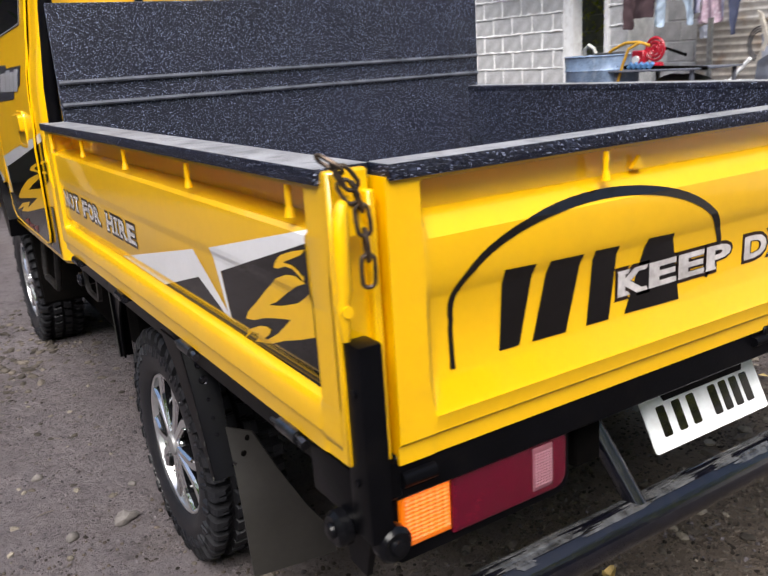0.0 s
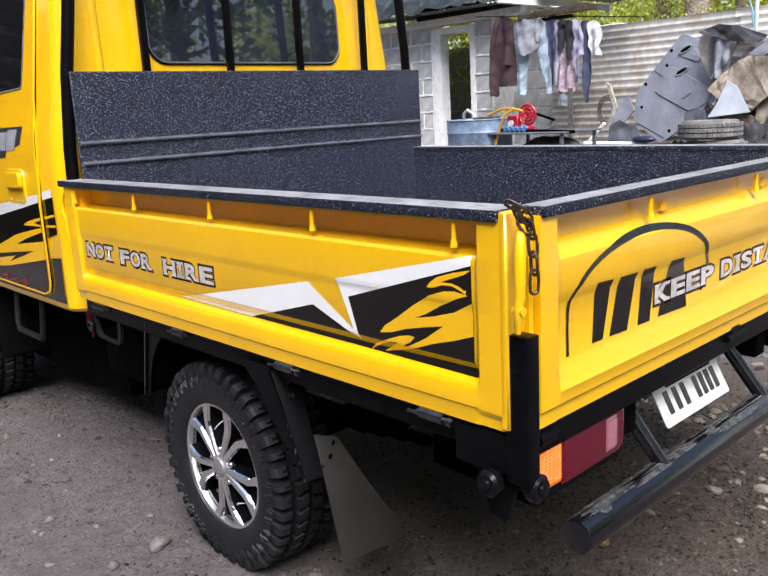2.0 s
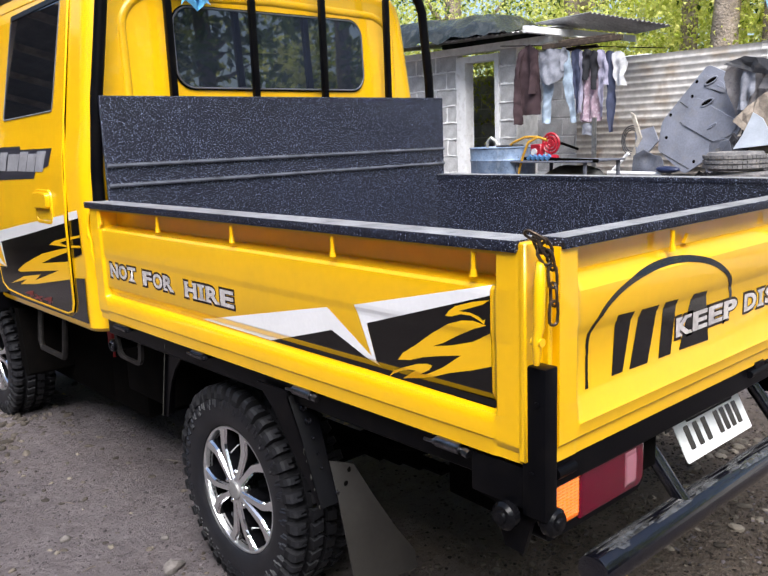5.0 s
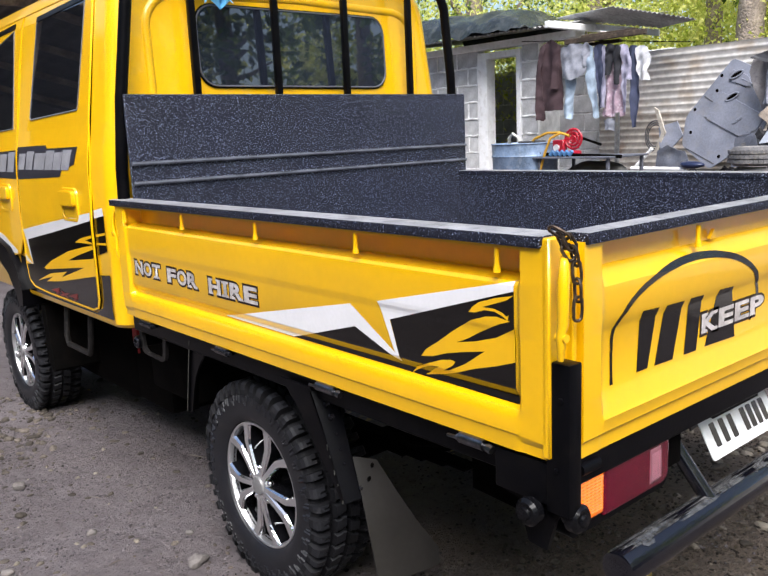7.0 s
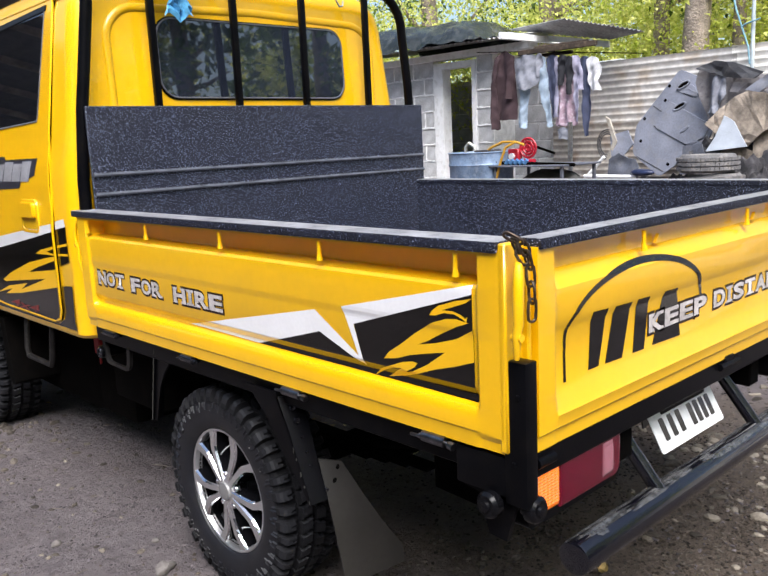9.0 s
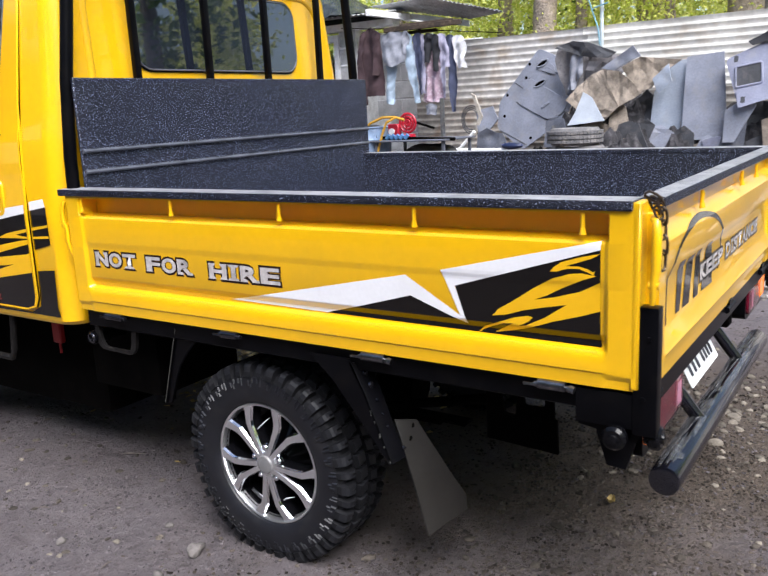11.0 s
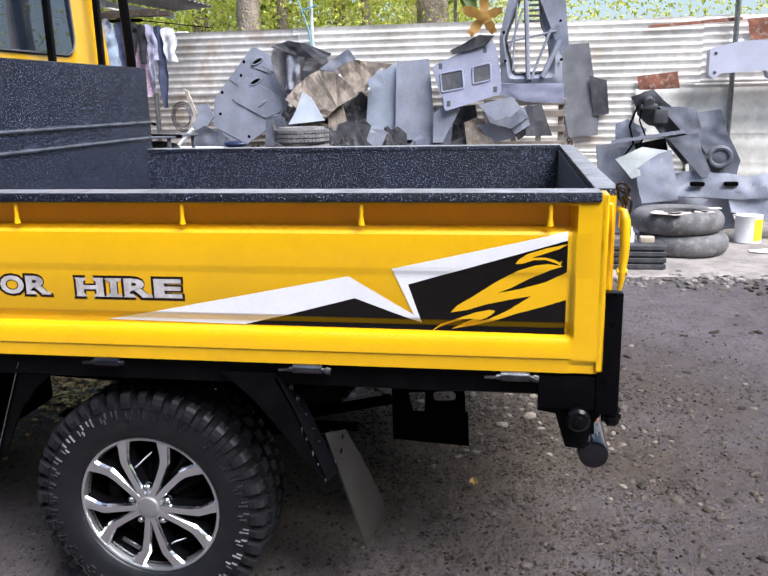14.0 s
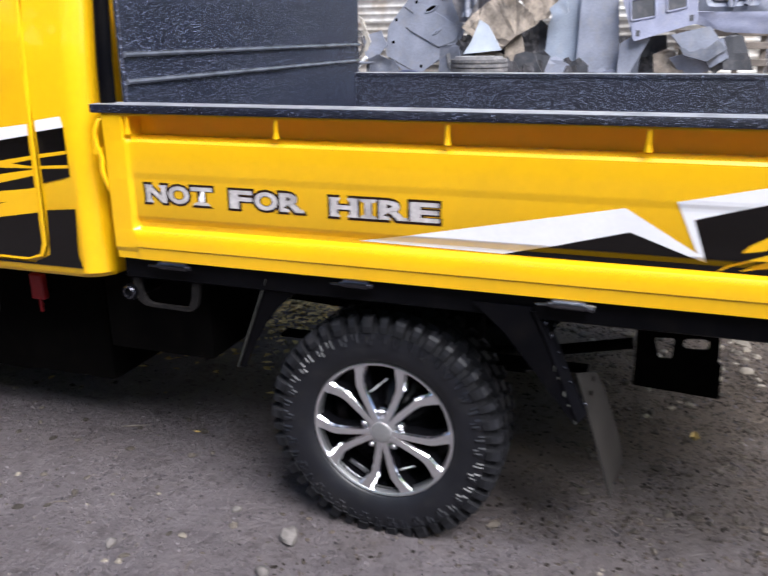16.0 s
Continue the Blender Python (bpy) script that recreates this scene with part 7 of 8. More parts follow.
# rear trim with two square sockets
shell = thing("car_tailgate_liner", "grey moulded tailgate trim with two recesses", "car trim", (7.1, 0.8, 1.3), "scrap against the fence")
cx = lambda z: 6.98 + 0.25 * (z - 1.4)
plate(shell, "trim_shell", smooth_outline([(1.18, 1.86), (0.90, 1.98), (0.52, 2.14), (0.46, 1.98), (0.41, 1.56), (1.02, 1.38), (1.10, 1.62)], 0.05), 0.0, 0.06, TRIMLAV)
for o in ([(1.08, 1.78), (0.84, 1.82), (0.82, 1.62), (1.06, 1.58)], [(0.73, 1.84), (0.54, 1.88), (0.53, 1.70), (0.72, 1.66)]):
    bm = bmesh.new()
    pts = smooth_outline(o, 0.02)
    sweep(bm, [(cx(v) - 0.064, u, v) for u, v in pts], 0.011, 6, True)
    part("recess_rim", bm, TRIMLAV, shell)
    plate(shell, "recess", pts, 0.061, 0.002, TRIMDARK)
plate(shell, "lower_lip", smooth_outline([(1.05, 1.56), (0.44, 1.66), (0.42, 1.55), (1.02, 1.38)], 0.03), 0.06, 0.035, TRIMLAV)
for u, v in ((0.98, 1.46), (0.48, 1.60), (0.60, 2.02), (1.08, 1.86)):
    plate(shell, "clip_hole", [(u - 0.02, v - 0.03), (u + 0.02, v - 0.03), (u + 0.02, v + 0.03), (u - 0.02, v + 0.03)], 0.0955 if v < 1.62 else 0.0605, 0.002, TRIMDARK)
crumple([(0.98, 2.02), (0.66, 2.18), (0.50, 2.16), (0.60, 2.06), (0.94, 1.98)], 7.06, TRIMDARK, "plastic_strip", "black trim strip on the heap", "car trim", 0.03, 0.0, 0.03, 25)
# hung frame with bent struts
hung = thing("car_body_frame", "dark grey car body frame hung on the fence", "car trim", (7.2, 0.1, 1.5), "scrap against the fence")
outer = smooth_outline([(0.30, 2.80), (0.38, 2.46), (0.45, 2.16), (0.42, 1.64), (-0.24, 1.63), (-0.23, 1.95), (-0.21, 2.24), (-0.16, 2.57), (-0.10, 2.80)], 0.06)
inner = smooth_outline([(0.20, 2.70), (0.25, 2.48), (0.38, 2.14), (0.28, 1.76), (-0.09, 1.78), (-0.10, 1.95), (-0.08, 2.11), (0.0, 2.27), (0.03, 2.70)], 0.05)
hx = lambda v: 7.16 + 0.1 * (v - 1.6)
bm = bmesh.new()
ro, ri = [bm.verts.new((hx(v), u, v)) for u, v in outer], [bm.verts.new((hx(v) + 0.03, u, v)) for u, v in inner]
rm = [bm.verts.new((hx(a[1]) - 0.025, a[0] * 0.45 + b[0] * 0.55, a[1] * 0.45 + b[1] * 0.55)) for a, b in zip(outer, inner)]
for i in range(len(ro)):
    k = (i + 1) % len(ro)
    bm.faces.new((ro[i], ro[k], rm[k], rm[i]))
    bm.faces.new((rm[i], rm[k], ri[k], ri[i]))
thicken(bm, 0.02)
part("frame_body", bm, TRIM, hung)
bm = bmesh.new()
sweep(bm, [(hx(v) + 0.005, u, v) for u, v in inner], 0.014, 6, True)
part("frame_seal", bm, TRIMDARK, hung)
for i in range(6):
    bm = bmesh.new()
    box(bm, 7.20, 7.215, 0.02, 0.20 - 0.01 * i, 2.30 + 0.055 * i, 2.325 + 0.055 * i, 0.004)
    part("grille_bar", bm, TRIMDARK, hung)
for a, b, r in (((0.36, 2.1), (-0.16, 2.20), 0.012), ((0.10, 1.70), (-0.10, 2.22), 0.016), ((0.18, 2.85), (0.13, 1.70), 0.026), ((0.34, 2.0), (0.20, 2.45), 0.012), ((-0.02, 1.72), (-0.20, 2.1), 0.03), ((0.30, 1.8), (0.26, 2.5), 0.01)):
    bm = bmesh.new()
    rod(bm, (7.12 + 0.1 * (a[1] - 1.6), *a), (7.12 + 0.1 * (b[1] - 1.6), *b), r, 7)
    part("strut", bm, TRIM, hung)
for u, v in ((0.40, 2.2), (0.38, 1.9), (0.30, 1.62), (0.08, 1.62), (-0.14, 1.62), (-0.22, 1.9), (-0.2, 2.3)):
    bm = bmesh.new()
    rod(bm, (7.13, u, v), (7.16, u, v), 0.016, 8)
    part("clip", bm, CHASSIS, hung)
crumple([(0.43, 1.66), (0.45, 1.55), (0.14, 1.46), (-0.26, 1.44), (-0.25, 1.65)], 7.06, TRIMLAV, "plastic_cover", "grey trim panel under the hung frame", "car trim", 0.025, 0.0, 0.05, 26, 5)
crumple([(0.06, 2.62), (-0.24, 2.60), (-0.30, 2.05), (-0.22, 1.95)], 7.20, TRIM, "plastic_cover", "grey narrow trim panel behind the frame", "car trim", 0.02, 0.0, 0.03, 27)
crumple([(-0.22, 2.09), (-0.56, 2.10), (-0.62, 1.77), (-0.70, 1.30), (-0.69, 1.06), (-0.36, 1.04), (-0.26, 1.5)], 7.762, surface("rubber_mat", (0.17, 0.172, 0.19), rough=0.85, vary=0.3, scale=6, fine=120, bump=0.4), "car_mat", "dark grey rubber floor mat hung on the fence", "mat", 0.015, 0.05, 0.03, 28)
crumple([(-0.57, 1.74), (-0.77, 1.68), (-0.81, 1.30), (-0.64, 1.28)], 7.765, TRIMDARK, "car_mat", "dark grey rubber floor mat hung on the fence", "mat", 0.015, 0.0, 0.03, 29)
crumple([(1.15, 1.36), (0.93, 1.50), (0.86, 1.40), (1.05, 1.04), (1.16, 1.04)], 6.95, TRIM, "plastic_offcut", "grey trim offcut leaning in the heap", "car trim", 0.02, 0.1, 0.02, 30)
crumple([(0.66, 1.44), (0.30, 1.52), (0.20, 1.40), (0.44, 1.20)], 6.9, TRIM, "plastic_offcut", "grey trim offcut leaning in the heap", "car trim", 0.02, 0.1, 0.03, 31)
crumple([(1.0, 1.42), (0.70, 1.44), (0.66, 1.04), (0.98, 1.04)], 7.3, TRIMDARK, "dark_lining", "black torn fabric lining in the heap", "lining", 0.02, 0.0, 0.08, 32, 5)
crumple([(2.64, 2.06), (2.40, 2.03), (2.16, 1.90), (2.30, 1.76), (2.48, 1.70), (2.68, 1.76)], 7.20, FELT, "dark_lining", "dark grey crumpled lining in the heap", "lining", 0.012, 0.05, 0.09, 36, 2, crease=0.6, folded=True)
# layered offcuts wedged under the hung trim
rk = random.Random(5)
for i, o in enumerate(([(0.62, 1.40), (0.34, 1.50), (0.12, 1.30), (0.30, 1.18), (0.52, 1.24)], [(0.50, 1.44), (0.16, 1.40), (0.10, 1.22), (0.26, 1.12)], [(0.40, 1.28), (0.14, 1.36), (0.02, 1.20), (0.22, 1.06)], [(0.66, 1.22), (0.36, 1.30), (0.24, 1.10), (0.50, 1.02)])):
    crumple(o, 6.86 + 0.05 * i, (HEAPDARK, TRIM, TRIMDARK, TRIM)[i], "plastic_offcut", ("dark grey", "grey", "black", "grey")[i] + " angular offcut wedged under the hung frame", "car trim", 0.014, 0.35 - 0.2 * i, 0.03, 300 + i, 1, folded=True)
for i, (y, z, w, h) in enumerate(((2.95, 1.22, 0.16, 0.20), (2.22, 1.30, 0.13, 0.24), (2.10, 1.16, 0.18, 0.16), (1.08, 1.22, 0.12, 0.22), (0.62, 1.16, 0.16, 0.18), (0.0, 1.30, 0.14, 0.20))):
    tip = rk.uniform(-0.08, 0.08)
    crumple([(y + w, z - h), (y + w * 0.8 + tip, z + h * 0.5), (y + tip, z + h * 0.8), (y - w * 0.6 + tip, z + h * 0.6), (y - w, z - h)], 6.97 + rk.uniform(-0.05, 0.05), (HEAPDARK, CARPET, TRIMDARK)[i % 3], "plastic_offcut", ("dark grey", "brown felt", "black")[i % 3] + " torn offcut wedged in the heap", "car trim", 0.015, 0.15, 0.05, 330 + i, 1, crease=0.4, folded=True)
crate = thing("pallet_crate", "weathered wooden pallet crate behind the scrap", "crate", (7.45, 0.1, 0.0), "")
WOODOLD = surface("old_wood", (0.26, 0.22, 0.19), rough=0.9, vary=0.4, scale=8, fine=40, bump=0.4)
for z in (0.95, 1.12, 1.29, 1.42):
    plain("slat", (7.38, 7.42, -0.30, 0.62, z, z + 0.07), WOODOLD, crate)
for y in (-0.25, 0.0, 0.28, 0.55):
    plain("upright", (7.42, 7.48, y - 0.03, y + 0.03, 0.0, 1.46), WOODOLD, crate)
# dry leaf fallen on the heap
bm = bmesh.new()
lobes = []
for i in range(120):
    a = 2 * math.pi * i / 120
    r = 0.075 + 0.155 * abs(math.cos(2.5 * (a - 0.35))) ** 1.7 * (1.0 + 0.15 * math.cos(a)) + 0.012 * math.cos(25 * a)
    lobes.append((0.61 + r * math.cos(a), 2.36 + r * math.sin(a)))
poly_face(bm, lobes)
bmesh.ops.triangulate(bm, faces=bm.faces[:])
bmesh.ops.subdivide_edges(bm, edges=bm.edges[:], cuts=2)
for v in bm.verts:
    u, z = v.co.x, v.co.y
    v.co = (6.97 + 0.05 * noise.noise(Vector((u * 9, z * 9, 4))) - 0.5 * (u - 0.6) ** 2, u, z)
solo("dry_leaf", bm, leaf_mat("dry_leaf", (0.50, 0.27, 0.07), (0.56, 0.33, 0.10)), "large tan dry lobed leaf on the heap", "leaf")
# pole with blue rope
pole = thing("pole", "thin pale pole with blue rope tied to it", "pole", (7.74, 2.68, 0))
bm = bmesh.new()
rod(bm, (7.74, 2.68, 0), (7.74, 2.70, 4.2), 0.022, 8)
part("pole_shaft", bm, surface("pale_paint", (0.55, 0.62, 0.66), rough=0.5), pole)
bm = bmesh.new()
sweep(bm, [(7.70, 2.70, 2.16), (7.69, 2.72, 2.35), (7.69, 2.86, 2.75), (7.7, 3.0, 3.3), (7.7, 3.2, 4.0)], 0.009, 6)
sweep(bm, [(7.69, 2.60, 2.62), (7.69, 2.76, 2.58), (7.69, 2.80, 2.545)], 0.009, 6)
part("rope", bm, surface("blue_rope", (0.22, 0.42, 0.52), rough=0.7), pole)

# ---- tyres, and the heap towards the yard's end ----
def tyre_lying(x, y, z, r, h, label, mat=RUBBER, group="old tyres", worn=False):
    bm = bmesh.new()
    inner = r * 0.55
    lathe(bm, [(inner, 0.02), (inner + 0.03, 0.0), (r * 0.85, 0.0), (r - 0.02, 0.03), (r, 0.07), (r, h - 0.07), (r - 0.02, h - 0.03), (r * 0.85, h), (inner + 0.03, h), (inner, h - 0.02), (inner - 0.01, h / 2), (inner, 0.02)], 44, pose(x, y, z))
    for i in range(0 if worn else 44):
        a = Matrix.Translation((x, y, z + h / 2)) @ Matrix.Rotation(2 * math.pi * i / 44, 4, "Z")
        for s in (-1, 0, 1):
            box(bm, r - 0.01, r + 0.008, -0.018, 0.018, s * h * 0.26 - h * 0.09, s * h * 0.26 + h * 0.09, 0.0, 1, a)
    return solo("tyre", bm, mat, label, "tyre", group)


OLDTYRE = surface("dusty_tyre", (0.16, 0.155, 0.16), rough=0.9, vary=0.35, scale=7, fine=60, bump=0.3, dirt=(0.36, 0.33, 0.31), dirt_amount=0.5)
for i in range(7):
    tyre_lying(6.27 + 0.012 * (i % 3), 2.475 - 0.04 * (i == 5), 0.005 + 0.180 * i, 0.280, 0.172, "dusty old car tyre in a stack", OLDTYRE)
tyre_lying(6.03, -1.37, 0.017, 0.42, 0.205, "dusty old truck tyre, lying flat", OLDTYRE, worn=True)
tyre_lying(6.05, -1.31, 0.225, 0.43, 0.205, "dusty old truck tyre on another, paint-splashed", OLDTYRE, worn=True)
bm = bmesh.new()
for i in range(9):
    a = rng.uniform(1.8, 5.2)
    rr = rng.uniform(0.28, 0.40)
    c = (6.05 + rr * math.cos(a), -1.31 + rr * math.sin(a), 0.431)
    out = [(c[0] + rng.uniform(0.04, 0.09) * math.cos(2 * math.pi * k / 9), c[1] + rng.uniform(0.04, 0.09) * math.sin(2 * math.pi * k / 9)) for k in range(9)]
    slab(bm, out, lambda u, v, w: (u, v, 0.431 + w), 0.006)
solo("paint_splash", bm, surface("cream_paint", (0.75, 0.66, 0.62), rough=0.6), "flakes of cream paint on the tyre", "paint", kind="stuff")
box_thing = thing("slatted_crate", "black slatted plastic crate on the ground", "crate", (5.5, -1.0, 0))
for i in range(4):
    plain("crate_rib", (5.13, 5.45, -1.07, -0.56, 0.025 + 0.056 * i, 0.064 + 0.056 * i), TRIMDARK, box_thing)
plain("crate_core", (5.15, 5.43, -1.05, -0.58, 0.0, 0.23), TRIMDARK, box_thing)
bm = bmesh.new()
box(bm, 5.26, 5.36, -0.985, -0.865, 0.232, 0.285, 0.012, 2)
solo("sponge", bm, surface("tan_sponge", (0.55, 0.47, 0.36), rough=0.9, vary=0.2, scale=20, bump=0.3), "tan sponge on the crate", "sponge")
bottle = thing("bottle", "small white plastic bottle on the crate", "bottle", (5.32, -0.78, 0.23))
bm = bmesh.new()
lathe(bm, [(0, 0.232), (0.036, 0.232), (0.038, 0.31), (0.02, 0.345), (0.02, 0.37), (0, 0.37)], 16, pose(5.32, -0.78, 0))
part("bottle_body", bm, surface("milky_plastic", (0.7, 0.72, 0.75), rough=0.3), bottle)
can = thing("paint_can", "white paint can with a yellow label", "can", (6.58, -2.12, 0))
bm = bmesh.new()
lathe(bm, [(0, 0.0), (0.13, 0.0), (0.135, 0.01), (0.13, 0.02), (0.13, 0.27), (0.135, 0.28), (0.12, 0.28), (0.12, 0.27), (0, 0.27)], 28, pose(6.58, -2.12, 0.017))
part("can_body", bm, WHITEWOOD, can)
bm = bmesh.new()
grid(bm, 9, 2, lambda i, j: (6.58 - 0.1315 * math.cos(radians(-82 + 9 * i)), -2.12 + 0.1315 * math.sin(radians(-82 + 9 * i)), 0.045 + 0.22 * j))
part("can_label", bm, surface("yellow_label", (0.75, 0.62, 0.02), rough=0.4), can)
# worn concrete apron along the fence, its broken edge strewn with rubble
def apron_edge(y):
    return 4.85 + 0.22 * noise.noise(Vector((y * 1.1, 3, 0))) + 0.10 * noise.noise(Vector((y * 4.5, 1, 0)))
bm = bmesh.new()
def f(i, j):
    y = -9.0 + 9.6 * i / 160
    x0 = apron_edge(y)
    u = (j / 24) ** 1.6
    x = x0 + (7.78 - x0) * u
    lip = min(1.0, (x - x0) / 0.12)
    return (x, y, -0.02 + 0.037 * lip + 0.010 * noise.noise(Vector((x * 5, y * 5, 2))) * lip)
grid(bm, 161, 25, f)
solo("apron", bm, surface("dusty_concrete", (0.33, 0.295, 0.275), rough=0.9, vary=0.35, scale=3, fine=40, bump=0.4, dirt=(0.15, 0.125, 0.115), dirt_amount=0.6), "worn dusty concrete apron along the fence", "pavement", kind="structure")
def rubble(n, back, sizes):
    out = []
    for _ in range(n):
        y = rng.uniform(-5.0, 0.4)
        out.append((apron_edge(y) + rng.gauss(back, 0.16), y, rng.choice(sizes)))
    return out
pebbles("rubble", "broken concrete and stones along the apron edge", rubble(420, -0.05, (0.012, 0.018, 0.026, 0.036)), mat=surface("pale_rubble", (0.24, 0.215, 0.20), rough=0.9, vary=0.4, scale=20, fine=90, bump=0.4, island=0.5))
for x, y in ((6.0, -2.2), (6.3, -2.55), (6.15, -2.85), (5.9, -3.2), (6.4, -3.0)):
    bm = bmesh.new()
    a0 = rng.uniform(0, 6)
    poly_face(bm, [(x + rng.uniform(0.09, 0.2) * math.cos(a0 + 0.7854 * k), y + rng.uniform(0.12, 0.26) * math.sin(a0 + 0.7854 * k)) for k in range(8)])
    bmesh.ops.triangulate(bm, faces=bm.faces[:])
    bmesh.ops.subdivide_edges(bm, edges=bm.edges[:], cuts=3)
    for v in bm.verts:
        v.co.z = 0.026 + 0.02 * abs(noise.noise(v.co * 9))
    thicken(bm, 0.004)
    solo("paper_scrap", bm, bpy.data.materials["cream_paint"], "crumpled pale scrap of paper on the concrete", "paper", "scraps on the apron")
# dashboards and bumpers heaped by the fence
crumple([(-0.95, 1.50), (-1.14, 1.56), (-1.36, 1.38), (-1.62, 1.10), (-1.75, 0.85), (-1.52, 0.78), (-1.20, 1.18), (-1.02, 1.30)], 6.95, TRIMDARK, "dashboard", "black moulded dashboard thrown on the heap", "car trim", 0.045, 0.0, 0.07, 41, 6)
crumple([(-1.34, 1.36), (-1.60, 1.30), (-1.95, 1.34), (-2.02, 1.10), (-2.16, 0.80), (-2.02, 0.03), (-1.72, 0.03), (-1.60, 1.05)], 7.2, HEAPDARK, "wheel_liner", "dark grey moulded wheel liner on the heap", "car trim", 0.03, 0.1, 0.06, 42, 6)
bm = bmesh.new()
sweep(bm, [(7.17, -1.93 + 0.11 * math.cos(t), 0.84 + 0.10 * math.sin(t)) for t in (2 * math.pi * i / 20 for i in range(20))], 0.03, 8, True)
lump(bm, (7.19, -1.93, 0.84), (0.03, 0.12, 0.11), 2, 0.03)
solo("speaker_ring", bm, HEAPDARK, "grey round speaker housing", "car trim", "scrap against the fence")
column = thing("steering_column", "black steering column parts on the heap", "car trim", (6.85, -1.1, 0.9))
bm = bmesh.new()
lathe(bm, [(0.0, -0.05), (0.05, -0.05), (0.06, -0.03), (0.06, 0.03), (0.045, 0.05), (0.0, 0.05)], 12, pose(6.82, -1.10, 1.44, 20, 70, 30))
box(bm, 6.76, 6.90, -1.30, -1.16, 1.22, 1.36, 0.02, 2)
box(bm, 6.78, 6.86, -1.20, -1.02, 1.36, 1.42, 0.02, 2)
part("column_housing", bm, TRIMDARK, column)
bm = bmesh.new()
sweep(bm, [(6.85, -1.0, 1.40), (6.78, -0.92, 1.20), (6.72, -0.96, 1.02), (6.7, -0.86, 0.88)], 0.012, 6)
sweep(bm, [(6.85, -1.05, 1.42), (6.80, -1.02, 1.25), (6.76, -1.08, 1.10), (6.72, -1.0, 0.98)], 0.009, 6)
part("cable", bm, CHASSIS, column)
bm = bmesh.new()
slab(bm, [(-0.74, 1.02), (-1.48, 1.12), (-1.46, 1.155), (-1.10, 1.10), (-0.74, 1.055)], lambda u, v, w: (6.72 + w, u, v), 0.03)
part("lever", bm, TRIM, column)
crumple([(-1.22, 1.38), (-1.40, 1.38), (-1.58, 1.36), (-1.66, 1.15), (-1.82, 0.98), (-1.74, 0.98), (-1.46, 1.12)], 6.86, HEAPDARK, "plastic_cover", "dark grey trim moulding on the heap", "car trim", 0.04, 0.1, 0.03, 61, 5)
crumple([(-1.32, 1.06), (-1.62, 1.12), (-1.66, 0.92), (-1.78, 0.66), (-1.66, 0.66)], 6.78, HEAPDARK, "plastic_cover", "dark grey pointed trim panel with a pale tag", "car trim", 0.03, 0.15, 0.02, 62, 4)
bm = bmesh.new()
slab(bm, [(-1.56, 0.82), (-1.64, 0.78), (-1.67, 0.86), (-1.60, 0.90)], lambda u, v, w: (6.79 - w, u, v), 0.004)
solo("paper_tag", bm, WHITEWOOD, "small white paper tag on a trim panel", "tag")
crumple([(-0.80, 1.22), (-0.92, 1.26), (-1.10, 1.16), (-1.06, 0.95), (-0.80, 0.98)], 6.94, TRIM, "plastic_offcut", "grey curled trim offcut on the heap", "car trim", 0.02, 0.0, 0.10, 63, 5)
crumple([(-1.00, 1.0), (-1.30, 1.06), (-1.40, 0.70), (-1.10, 0.62)], 6.90, CHASSIS, "dark_lining", "black torn lining under the heap", "lining", 0.02, 0.0, 0.06, 64, 4)
crumple([(-0.78, 0.86), (-1.05, 0.98), (-1.30, 0.94), (-1.20, 0.76), (-0.95, 0.66)], 6.65, surface("dusty_glass_panel", (0.40, 0.43, 0.42), rough=0.4, vary=0.3, scale=5), "plastic_cover", "pale dusty panel on the heap", "car trim", 0.015, 0.3, 0.02, 43)
crumple([(-0.98, 0.75), (-1.22, 0.92), (-1.34, 0.95), (-1.42, 0.45), (-1.06, 0.40)], 6.62, TRIM, "car_door_panel", "grey door panel leaning on the heap", "car trim", 0.03, 0.2, 0.04, 44, 5)
for k, (o, x) in enumerate((([(-1.36, 0.72), (-1.70, 0.72), (-2.10, 0.66), (-2.55, 0.70), (-2.60, 0.50), (-2.1, 0.44), (-1.4, 0.46)], 6.75), ([(-1.9, 0.60), (-2.4, 0.62), (-2.9, 0.52), (-2.85, 0.25), (-2.3, 0.22), (-1.95, 0.30)], 6.7),
                            ([(-2.40, 0.86), (-2.62, 0.90), (-3.1, 0.84), (-3.2, 0.55), (-2.6, 0.55)], 6.9), ([(-1.3, 0.5), (-2.0, 0.45), (-2.1, 0.1), (-1.4, 0.05)], 6.9), ([(-2.5, 0.5), (-3.6, 0.6), (-3.7, 0.1), (-2.6, 0.05)], 7.0))):
    crumple(o, x, TRIM, "bumper_skin", "grey plastic bumper skin on the heap", "car trim", 0.03, 0.25, 0.09, 50 + k, 6)
for y, z, x in ((-1.62, 0.60, 6.70), (-1.95, 0.60, 6.70), (-2.62, 0.76, 6.90), (-2.70, 0.76, 6.90)):
    bm = bmesh.new()
    box(bm, x - 0.02, x + 0.05, y - 0.07, y + 0.07, z - 0.022, z + 0.022, 0.015, 2)
    solo("vent_slot", bm, CHASSIS, "black vent insert in a bumper skin", "vent", "scrap against the fence")
crumple([(-0.62, 0.98), (-1.00, 1.02), (-1.34, 0.92), (-1.44, 0.50), (-1.40, 0.03), (-0.70, 0.03)], 6.98, TRIM, "bumper_skin", "grey plastic bumper skin at the foot of the heap", "car trim", 0.03, 0.15, 0.07, 66, 2, folded=True)
